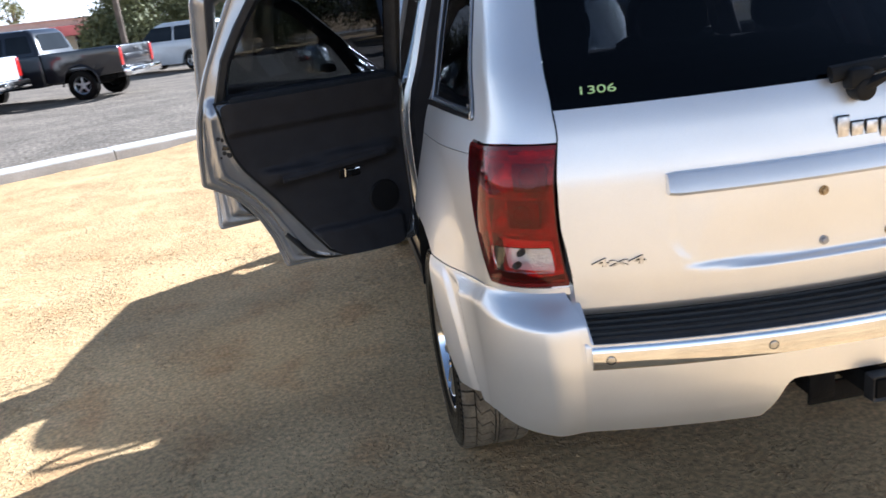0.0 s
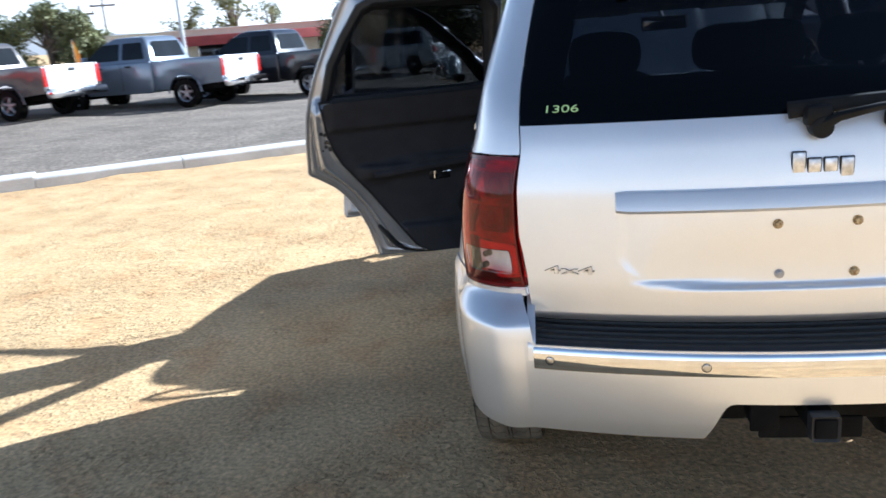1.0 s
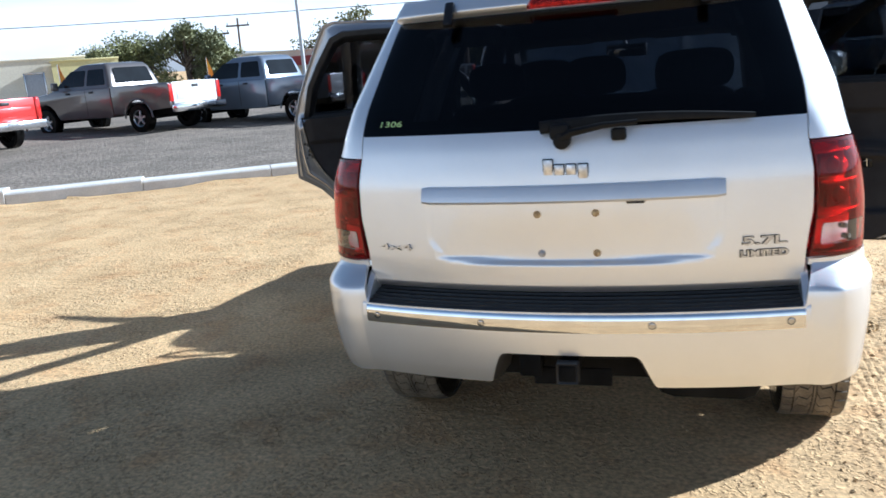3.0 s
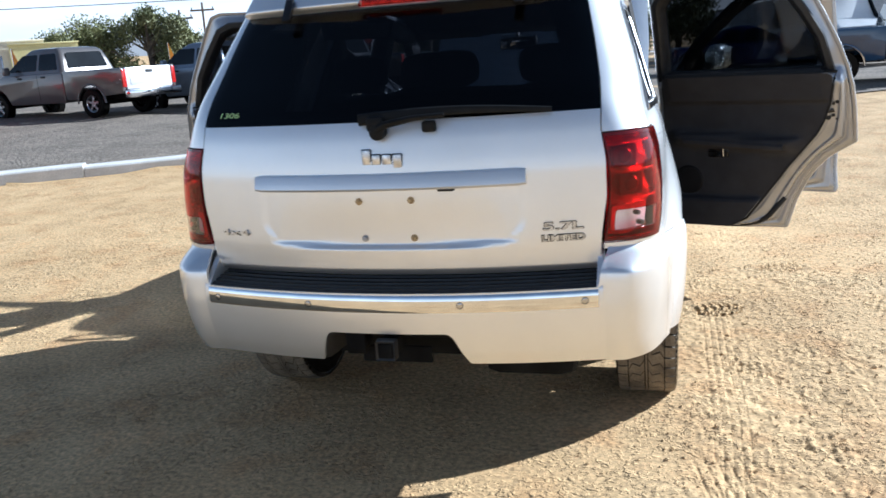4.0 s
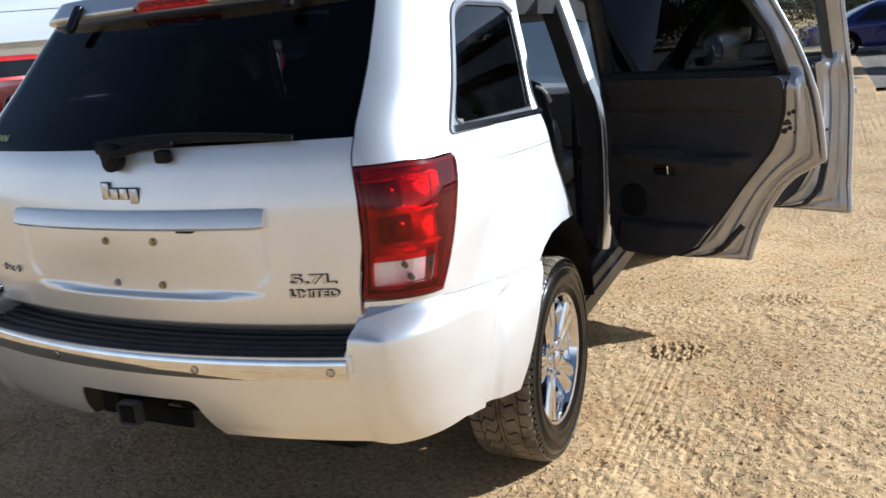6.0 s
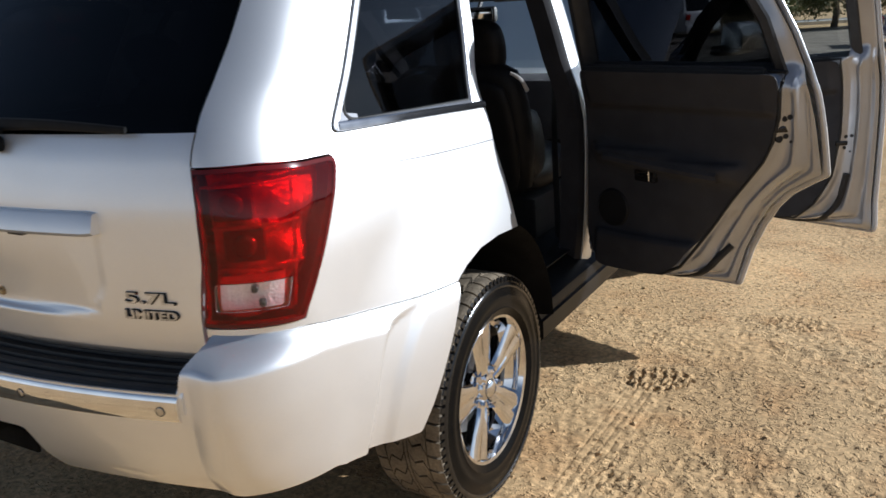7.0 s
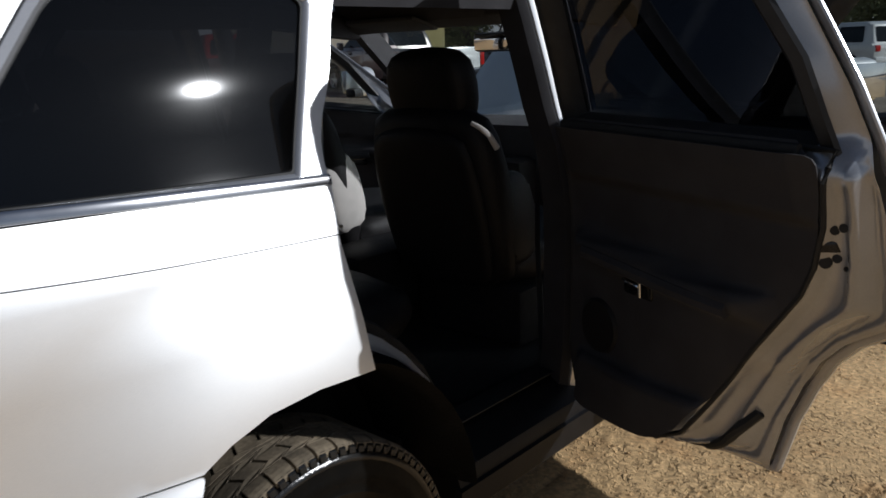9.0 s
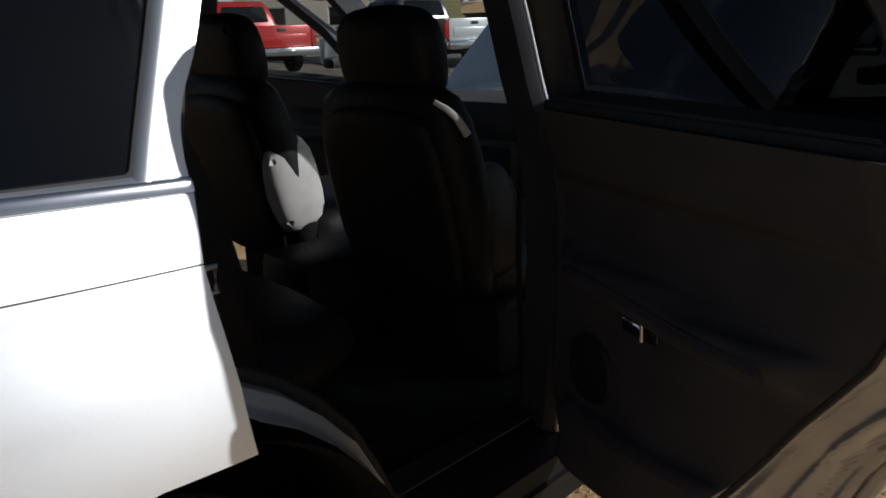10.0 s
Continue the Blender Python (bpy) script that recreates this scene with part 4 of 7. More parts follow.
WIN_F = [(3.06, 1.178), (2.90, 1.385), (2.66, 1.59), (2.56, 1.645), (2.285, 1.692), (2.245, 1.67), (2.225, 1.252)]
TRIM_R = [(1.915, 0.508), (1.972, 0.555), (2.004, 0.64), (2.004, 1.268), (1.188, 1.268), (1.208, 1.13), (1.235, 1.045), (1.270, 0.980), (1.385, 0.835), (1.50, 0.672), (1.585, 0.550), (1.65, 0.515)]
TRIM_F = [(3.09, 0.508), (3.150, 0.56), (3.145, 1.150), (2.245, 1.228), (2.240, 0.92), (2.262, 0.73), (2.330, 0.595), (2.41, 0.522), (2.58, 0.508)]
JAMB = curve([(0.0, 0.124), (0.08, 0.124), (0.19, 0.103), (0.48, 0.096), (0.57, 0.102), (0.68, 0.080), (0.78, 0.045), (0.90, 0.047), (1.0, 0.022)])


def make_door(s, outline, window, hinge, angle, front):
    """One hinged door, built shut and swung open by angle about its upright hinge line."""
    hx, hy = hinge
    swing = Matrix.Translation((s * hx, hy, 0)) @ Matrix.Rotation(s * radians(angle), 4, "Z") @ Matrix.Translation((-s * hx, -hy, 0))

    def at(y, z, depth=0.0):
        w = half_width(y, z)
        return swing @ Vector((s * (w - depth), y, z))

    flip = s < 0
    outl = rounded(outline, 0.012, 2)
    door = sheet("door", lambda y, z: at(y, z), outl, SILVER, car, holes=[window], step=0.035, thick=0.004, flip=flip,
                 label=("silver front door" if front else "silver rear door") + " standing open, charcoal trim inside")
    rim = resample(outl, 0.03)
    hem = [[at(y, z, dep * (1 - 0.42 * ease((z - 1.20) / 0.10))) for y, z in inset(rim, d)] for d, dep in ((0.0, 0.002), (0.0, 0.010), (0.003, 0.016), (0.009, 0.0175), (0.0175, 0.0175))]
    loft("door_hem", hem, SILVER_SHADED, door, label="silver folded door edge")
    trim_poly = TRIM_F if front else TRIM_R
    def segments(*polys):
        a = np.array([p for q in polys for p in q])
        b = np.array([p for q in polys for p in (q[1:] + q[:1])])
        return a, b - a

    edge_in, edge_out = segments(rounded(trim_poly, 0.05, 6), inset(window, -0.012)), segments(inset(outl, 0.016))

    # how far across the shut face each place lies, 0 at the trim's edge to 1 at the folded edge, on a smoothed grid
    cell = 0.009
    y0, z0 = min(p[0] for p in outl) - 0.05, min(p[1] for p in outl) - 0.05
    gy, gz = np.meshgrid(np.arange(y0, max(p[0] for p in outl) + 0.06, cell), np.arange(z0, max(p[1] for p in outl) + 0.06, cell))

    def distances(seg):
        a, d = seg
        best = np.full(gy.shape, 9.0)
        for (ay, az), (dy, dz) in zip(a, d):
            t = np.clip(((gy - ay) * dy + (gz - az) * dz) / max(dy * dy + dz * dz, 1e-12), 0, 1)
            best = np.minimum(best, (gy - ay - dy * t) ** 2 + (gz - az - dz * t) ** 2)
        return np.sqrt(best)

    d_in, d_out = distances(edge_in), distances(edge_out)
    within = inside(trim_poly, gy.ravel(), gz.ravel()).reshape(gy.shape)
    beyond = ~inside(inset(outl, 0.016), gy.ravel(), gz.ravel()).reshape(gy.shape)
    across = np.where(within, 0.0, np.where(beyond, 1.0, d_in / (d_in + d_out + 1e-9)))
    for _ in range(5):
        pad = np.pad(across, 1, mode="edge")
        across = (pad[:-2, 1:-1] + pad[2:, 1:-1] + pad[1:-1, :-2] + pad[1:-1, 2:] + 4 * pad[1:-1, 1:-1]) / 8

    def jamb(y, z):
        """The slanted, creased face between the trim's edge and the folded door edge."""
        u, v = (y - y0) / cell, (z - z0) / cell
        i, j = min(max(int(u), 0), across.shape[1] - 2), min(max(int(v), 0), across.shape[0] - 2)
        p, q = u - i, v - j
        f = (across[j, i] * (1 - p) + across[j, i + 1] * p) * (1 - q) + (across[j + 1, i] * (1 - p) + across[j + 1, i + 1] * p) * q
        up = ease((z - 1.20) / 0.10)
        return JAMB(min(1.0, f)) * (1 - up) + (0.074 - 0.060 * f) * up

    # same silver as the outer skin, with the shade put into its colour
    sheet("inner_panel", lambda y, z: at(y, z, jamb(y, z)), inset(outl, 0.016), SILVER_SHADED, door, holes=[inset(window, -0.012), inset(trim_poly, 0.05)], step=0.0072, thick=0.003, flip=not flip, label="silver pressed inner shell")
    # black seal that follows the shell
    ring = resample(inset(trim_poly, -0.004), 0.03)
    part("door_seal", bm_tube([at(y, z, 0.125 * (1 - 0.42 * ease((z - 1.20) / 0.10))) for y, z in ring + ring[:1]], 0.006, 6), RUBBER, door)
    # trim panel up to the belt

    def belt(y):
        return 1.226 - 0.086 * (y - 2.265) if front else 1.268

    trim_out = rounded(trim_poly, 0.035, 4)
    y_hi, y_lo = max(p[0] for p in trim_out), min(p[0] for p in trim_out)
    L = y_hi - y_lo

    def relief(y, z):
        t = (y_hi - y) / L
        arm_z = 0.985 - 0.05 * t
        arm = 0.050 * ease((arm_z - z) / 0.02 + 1) * ease((z - (arm_z - 0.075)) / 0.05) * ease(t / 0.12) * ease((0.86 - t) / 0.12)
        upper = 0.022 * ease((z - belt(y) + 0.143) / 0.02)
        pocket = 0.032 * ease((0.66 - z) / 0.02) * ease((t - 0.04) / 0.05) * ease((0.62 - t) / 0.05)
        well = -0.012 * ease((arm_z - 0.075 - z) / 0.015) * ease((z - 0.66) / 0.02)
        insert = -0.008 * ease((z - arm_z - 0.02) / 0.02) * ease((1.11 - z) / 0.015)
        edge = min(1.0, ease(t / 0.05) * ease((1 - t) / 0.05))
        return max(0.127, 0.130 + edge * (arm + upper + pocket + well + insert))

    sheet("trim_panel", lambda y, z: at(y, z, relief(y, z)), trim_out, TRIM, door, step=0.022, thick=0.004, flip=not flip, label="charcoal moulded trim panel with an armrest")
    part("belt_seal", bm_tube([at(y, belt(y) + 0.004, 0.112) for y in [y_lo + 0.045 + (L - 0.06) * i / 10 for i in range(11)]], 0.008, 8, 1.4), RUBBER, door)
    # fill between the belt and the window's lower edge
    sheet("window_ledge", lambda y, z: at(y, z, 0.118 - 0.8 * (z - belt(y) + 0.006)), [(y + dy, belt(y + dy) + dz) for y, dy, dz in ((y_lo, 0.025, -0.006), (y_hi, -0.01, -0.006), (y_hi, -0.03, 0.020), (y_lo, 0.06, 0.020))], TRIM, door, step=0.05, thick=0.004, flip=not flip)
    # frame round the glass, seen from inside
    wrim = resample(window, 0.04)
    wr = [[at(y, z, dep) for y, z in inset(wrim, d)] for d, dep in ((-0.046 if not front else -0.055, 0.064), (-0.041 if not front else -0.050, 0.074), (-0.018, 0.079), (-0.008, 0.072), (0.0, 0.05), (0.010, 0.030), (0.012, 0.012), (0.0, 0.002))]
    loft("window_frame", wr, BLACK_PL, door)
    pane = sheet("window_pane", lambda y, z: at(y, z, 0.020), window, GLASS_CLEAR if front else GLASS_MID, door, step=0.08, thick=0.005, flip=flip, label="lightly tinted glass" if front else "grey tinted privacy glass")
    if front and s < 0:
        pane.visible_shadow = False
    # inner pull handle, chrome lever in a black cup
    hyp, hz = (hy - 0.375, 0.888) if not front else (hy - 0.30, 0.92)
    dep = relief(hyp, hz)
    part("handle_cup", bm_move(bm_box((0.014, 0.105, 0.060), (0, 0, 0), 0.008), swing @ Matrix.Translation((s * (half_width(hyp, hz) - dep), hyp + 0.02, hz))), BLACK_GLOSS, door)
    part("pull_handle", bm_move(bm_join(bm_tube([(0, 0.05, 0.006), (-s * 0.012, 0.02, 0.006), (-s * 0.016, -0.028, 0.006)], 0.0045, 8, 1.0), bm_tube([(-s * 0.016, -0.03, 0.016), (-s * 0.016, -0.032, -0.020)], 0.004, 8)),
                                swing @ Matrix.Translation((s * (half_width(hyp, hz) - dep - 0.008), hyp + 0.02, hz))), CHROME, door, "chrome pull handle")
    # loudspeaker grille
    sy, sz = (hy - 0.20, 0.735) if not front else (hy - 0.24, 0.66)
    part("speaker_grille", bm_move(bm_join(bm_lathe([(0.0, 0.010), (0.07, 0.008), (0.078, 0.0), (0.078, -0.01)], 32)), swing @ Matrix.Translation((s * (half_width(sy, sz) - relief(sy, sz)), sy, sz)) @ (Matrix.Rotation(math.pi, 4, "Z") if s > 0 else Matrix())), TRIM2, door)
    # armrest insert pad
    part("armrest_pad", bm_tube([at(y, 0.985 - 0.05 * (y_hi - y) / L - 0.03, relief(y, 0.985 - 0.05 * (y_hi - y) / L - 0.03) - 0.004) for y in [y_hi - L * (0.14 + 0.60 * i / 10) for i in range(11)]], 0.016, 8, 1.2), TRIM, door)
    # latch and bolt holes on the shut face
    lz, y_in, y_out = (1.09, 1.222, 1.131) if not front else (0.873, 2.258, 2.124)

    def shut(f, z):
        """A frame on the slanted shut face: f from the trim's edge (0) to the door's edge (1); z axis outwards, y axis along the face."""
        p = [at(y_in + (y_out - y_in) * k, z, jamb(y_in + (y_out - y_in) * k, z)) for k in (f - 0.06, f, f + 0.06)]
        along = (p[2] - p[0]).normalized()
        nrm = along.cross(Vector((0, 0, 1))).normalized() * s
        side = nrm.cross(along)
        return Matrix.Translation(p[1]) @ Matrix((side, along, nrm)).transposed().to_4x4()
    k = 1.0 if not front else 0.85
    for f, dz, r in ((0.27, 0.033, 0.009), (0.44, 0.039, 0.0085), (0.06, -0.033, 0.0125), (0.25, -0.024, 0.0085), (0.42, -0.042, 0.005)):
        part("bolt_hole", bm_move(bm_cyl(r * k, 0.007, (0, 0, 0), None, 14), shut(f, lz + dz * k)), RUBBER, door)
    part("latch", bm_move(bm_box((0.023 * k, 0.060 * k, 0.010), (0, 0, 0), 0.003), shut(0.20, lz)), BLACK_GLOSS, door, "black latch slot")
    # rubber flap at the low corner of the shut face
    fy = rounded([(1.425, 0.645), (1.500, 0.535), (1.60, 0.494), (1.90, 0.490)], [0.0, 0.06, 0.06, 0.0], 4) if not front else rounded([(2.205, 0.74), (2.228, 0.60), (2.30, 0.515), (2.42, 0.492), (2.90, 0.490)], [0.0, 0.06, 0.06, 0.06, 0.0], 4)
    part("corner_seal", bm_tube([at(y, z, jamb(y, z) + 0.003) for y, z in resample(fy, 0.015, False)], 0.015, 8, 1.0, 0.006), RUBBER, door)
    # outer handle and a rubbing strip
    oy, oz = hy - (0.80 if not front else 0.98), 1.07
    part("outer_handle", bm_tube([at(oy - 0.09, oz, 0.0), at(oy - 0.07, oz, -0.03), at(oy + 0.07, oz, -0.03), at(oy + 0.09, oz, 0.0)], 0.012, 8, 1.2), SILVER, door)
    strip_y = [y_lo + 0.14 + (L - 0.16) * i / 8 for i in range(9)]
    part("rubbing_strip", bm_tube([at(y, 0.66, -0.004) for y in (strip_y if front else strip_y[2:])], 0.014, 8, 1.6), SILVER, door)
    part("belt_moulding", bm_tube([at(y, belt(y), 0.0) for y in [y_lo + 0.03 + (L - 0.03) * i / 8 for i in range(9)]], 0.010, 8, 1.2), BRIGHT, door)
    # hinges and check strap
    for z in (0.66, 1.02):
        part("door_hinge", bm_move(bm_box((0.06, 0.05, 0.07), (0, 0, 0), 0.008), Matrix.Translation((s * (hx - 0.045), hy + 0.01, z)) @ Matrix.Rotation(s * radians(angle / 2), 4, "Z")), SILVER_SHADED, door)
    if front:
        part("side_mirror", bm_move(bm_box((0.22, 0.13, 0.155), (0, 0, 0), 0.045, segments=3, taper=(0.94, 0.8)), swing @ Matrix.Translation((s * 1.00, 2.87, 1.315))), SILVER, door, "silver door mirror with a black stalk")
        part("mirror_glass", bm_move(bm_box((0.185, 0.006, 0.118), (0, 0, 0), 0.002), swing @ Matrix.Translation((s * 1.00, 2.803, 1.315))), CHROME, door)
        part("mirror_stalk", bm_move(bm_box((0.12, 0.06, 0.05), (0, 0, 0), 0.015), swing @ Matrix.Translation((s * 0.875, 2.89, 1.262))), BLACK_PL, door)
    return door


for s in (1, -1):
    make_door(s, DOOR_R, WIN_R, (0.88, 2.08), 67.5, False)
    make_door(s, DOOR_F, WIN_F, (0.88, 3.22), 68.0, True)

# ---- the rest of the shell ----
def roof_surf(x, y):
    end = 0.105 * ease((1.15 - y) / 0.8) + 0.06 * ease((y - 2.0) / 0.8)
    k = min(1.0, abs(x) / 0.70)
    return Vector((x, y, 1.802 - end - 0.028 * k ** 2 - 0.055 * k ** 8))


sheet("roof", roof_surf, rounded([(-0.69, 0.47), (0.69, 0.47), (0.70, 1.5), (0.66, 2.60), (0.55, 2.72), (0, 2.78), (-0.55, 2.72), (-0.66, 2.60), (-0.70, 1.5)], 0.05), SILVER, car, step=0.06, thick=0.02)
sheet("headliner", lambda x, y: roof_surf(x, y) - Vector((0, 0, 0.045)), [(-0.66, 0.55), (0.66, 0.55), (0.66, 1.5), (0.62, 2.55), (0, 2.70), (-0.62, 2.55), (-0.66, 1.5)], HEADLINER, car, step=0.08, thick=0.015, flip=True)
for s in (1, -1):
    part("roof_rail", bm_tube([(s * 0.60, 0.70, 1.71), (s * 0.60, 0.80, 1.79), (s * 0.60, 1.6, 1.83), (s * 0.59, 2.3, 1.80), (s * 0.585, 2.38, 1.745)], 0.016, 10, 1.3), BLACK_PL, car)
    # cant rail over the doors, flush with the roof's edge
    cant = []
    for i in range(25):
        y = 1.22 + 1.40 * i / 24
        top = roof_surf(0.69, min(y, 2.6)).z
        cant.append([Vector((s * x, y, z)) for x, z in ((0.715, top - 0.012), (0.705, top), (0.69, top + 0.003), (0.64, top - 0.035), (0.655, top - 0.06), (0.69, top - 0.045))])
    loft("cant_rail", cant, SILVER, car, cap=True)
    loft("roof_side_trim", [[Vector((s * x, r[0].y, z)) for x, z in ((0.682, r[2].z - 0.055), (0.635, r[2].z - 0.045), (0.595, r[2].z - 0.075), (0.615, r[2].z - 0.15), (0.660, r[2].z - 0.155))] for r in cant], TRIM, car, cap=True)
    part("opening_seal", bm_tube([(s * 0.685, y, roof_surf(0.69, y).z - 0.05) for y in [1.30 + 1.26 * i / 12 for i in range(13)]], 0.013, 8), RUBBER, car)
    # centre pillar
    pil = []
    for z in [0.44 + 1.23 * i / 20 for i in range(21)]:
        wo = half_width(2.09, z)
        hw = 0.055 if z > 0.7 else 0.055 + 0.02 * (0.7 - z) / 0.26
        pil.append([Vector((s * x, y, z)) for x, y in ((wo - 0.075, 2.064), (wo - 0.052, 2.058), (wo - 0.047, 2.059), (wo - 0.029, 2.088), (wo - 0.028, 2.125), (wo - 0.034, 2.133), (wo - 0.055, 2.095 + hw * 0.8), (wo - 0.085, 2.095 + hw * 0.8))])
    loft("centre_pillar", pil, SILVER, car, cap=True)
    loft("pillar_trim", [[Vector((s * x, y, z)) for x, y in ((w - 0.070, 2.030), (w - 0.053, 2.046), (w - 0.050, 2.052), (w - 0.058, 2.066), (w - 0.060, 2.15), (w - 0.07, 2.16), (w - 0.15, 2.14), (w - 0.15, 2.04))] for z, w in [(0.46 + 1.2 * i / 10, half_width(2.09, 0.46 + 1.2 * i / 10)) for i in range(11)]], TRIM, car, cap=True)
    # sill with a black scuff strip and a bright outer moulding
    sill = []
    for i in range(31):
        y = 1.47 + 1.86 * i / 30
        sill.append([Vector((s * x, y, z)) for x, z in ((0.70, 0.50), (0.77, 0.495), (0.80, 0.475), (0.835, 0.462), (0.88, 0.44), (0.895, 0.40), (0.885, 0.33), (0.84, 0.305), (0.70, 0.31))])
    loft("sill", sill, BLACK_SILL, car, cap=True)
    part("scuff_plate", bm_box((0.075, 0.60, 0.006), (s * 0.755, 1.80, 0.503), 0.002), BLACK_PL, car)
    loft("sill_moulding", [[Vector((s * x, y, z)) for x, z in ((0.888, 0.405), (0.905, 0.40), (0.905, 0.335), (0.87, 0.30), (0.80, 0.30), (0.80, 0.32))] for y in (1.46, 1.5, 2.4, 3.3, 3.34)], BLACK_SILL, car, cap=True)
    # windscreen pillar
    apil = []
    for i in range(13):
        t = i / 12
        y, z, x = 2.58 + 0.78 * t, 1.70 - 0.56 * t - 0.03 * math.sin(math.pi * t), 0.70 + 0.10 * t
        apil.append([Vector((s * (x + dx), y + dy, z + dz)) for dx, dy, dz in ((0.0, 0.03, 0.02), (0.022, 0.0, 0.0), (0.01, -0.035, -0.03), (-0.04, -0.04, -0.03), (-0.06, 0.02, 0.01))])
    loft("windscreen_pillar", apil, BLACK_PL, car, cap=True)
    loft("pillar_cover", [[r[1] + Vector((-s * 0.004, -0.004, -0.004)), r[2] + Vector((0, -0.008, -0.008)), r[3] + Vector((-s * 0.006, -0.009, -0.008)), r[4] + Vector((-s * 0.008, -0.002, -0.004)), r[3].lerp(r[1], 0.5)] for r in apil], TRIM, car, cap=True)
    # front wing
    wing = [(3.24, 0.44), (3.36, 0.44), (3.38, 0.60), (3.46, 0.76), (3.58, 0.845), (3.78, 0.865), (3.98, 0.845), (4.10, 0.76), (4.18, 0.62), (4.52, 0.66), (4.58, 0.78), (4.58, 1.01), (4.0, 1.06), (3.5, 1.085), (3.30, 1.10), (3.24, 1.10)]
    side_sheet("front_wing", s, wing, SILVER, car, step=0.05, thick=0.012)
    part("headlamp", bm_box((0.24, 0.12, 0.16), (s * 0.66, 4.51, 0.86), 0.04, pose(0, 0, 0, 0, 0, -s * 14)), GLASS_CLEAR, car, "clear round-cornered headlamp")
    part("headlamp_bowl", bm_move(bm_lathe([(0.0, -0.05), (0.05, -0.03), (0.075, 0.03)], 24), Matrix.Translation((s * 0.66, 4.50, 0.86)) @ Matrix.Rotation(math.pi / 2, 4, "Z")), REFLECT, car)


BONNET_UP = Matrix.Translation((0, 3.35, 1.12)) @ Matrix.Rotation(radians(41.0), 4, "X") @ Matrix.Translation((0, -3.35, -1.12))


def bonnet_surf(x, y):
    """The bonnet's skin, raised about its hinges at the windscreen."""
    k = min(1, abs(x) / 0.84)
    return BONNET_UP @ Vector((x, y, 1.135 - 0.03 * ((y - 3.3) / 1.1) - 0.06 * ease((y - 4.42) / 0.22) - 0.02 * k ** 2 - 0.035 * k ** 8 + 0.012 * ease((0.42 - abs(x)) / 0.06)))


sheet("bonnet", bonnet_surf, rounded([(-0.80, 3.33), (0.80, 3.33), (0.81, 3.9), (0.79, 4.50), (0.40, 4.58), (-0.40, 4.58), (-0.79, 4.50), (-0.79, 3.9)], 0.05), SILVER, car, step=0.05, thick=0.03, label="silver bonnet standing open")


def screen_surf(x, t):
    return Vector((x * (1 + 0.12 * t), 2.76 + 0.66 * t - 0.22 * x * x, 1.725 - 0.575 * t + 0.02 * math.sin(math.pi * t) - 0.02 * x * x))


windscreen = sheet("windscreen", screen_surf, rounded([(-0.66, 0.0), (0.66, 0.0), (0.68, 1.0), (-0.68, 1.0)], 0.05), GLASS_CLEAR, car, step=0.1, thick=0.006)
windscreen.visible_shadow = False
part("cowl", bm_box((1.46, 0.14, 0.03), (0, 3.40, 1.105), 0.01), BLACK_PL, car)
# gas struts that hold the bonnet
for s in (1, -1):
    part("bonnet_strut", bm_join(bm_tube([(s * 0.74, 3.62, 1.02), (s * 0.735, 3.73, 1.20)], 0.011, 8), bm_tube([(s * 0.735, 3.73, 1.20), (s * 0.73, 3.84, 1.42)], 0.006, 8)), BLACK_PL, car)
# front end
front_out = [[Vector((x, 4.66 - 0.12 * x * x - d, z)) for x in [-0.86 + 1.72 * i / 24 for i in range(25)]] for z, d in ((0.36, 0.10), (0.42, 0.02), (0.55, 0.0), (0.66, 0.01), (0.70, 0.05))]
loft("front_bumper", front_out, SILVER, car, closed=False)
part("grille_surround", bm_box((0.98, 0.05, 0.22), (0, 4.57, 0.86), 0.03), SILVER, car)
for i in range(7):
    part("grille_slot", bm_box((0.075, 0.03, 0.15), (-0.36 + 0.12 * i, 4.585, 0.86), 0.012), BLACK_GLOSS, car)
part("engine_block", bm_box((1.1, 0.9, 0.45), (0, 3.95, 0.72), 0.05), UNDER, car)
part("bulkhead", bm_box((1.5, 0.06, 0.65), (0, 3.36, 0.77), 0.02), UNDER, car)

# ---- cabin ----
def bm_cushion(w, d, h, bevel, m, puff=0.25):
    bm = bmesh.new()
    bmesh.ops.create_cube(bm, size=1)
    bmesh.ops.subdivide_edges(bm, edges=bm.edges[:], cuts=5, use_grid_fill=True)
    for v in bm.verts:
        x, y, z = (2 * c for c in v.co)
        kx, ky, kz = (1 - puff * (y * y + z * z) / 2 * abs(x) ** 3), (1 - puff * (x * x + z * z) / 2 * abs(y) ** 3), (1 - puff * (x * x + y * y) / 2 * abs(z) ** 3)
        v.co = Vector((x * kx * w / 2, y * ky * d / 2, z * kz * h / 2))
    return bm_move(bm, m)


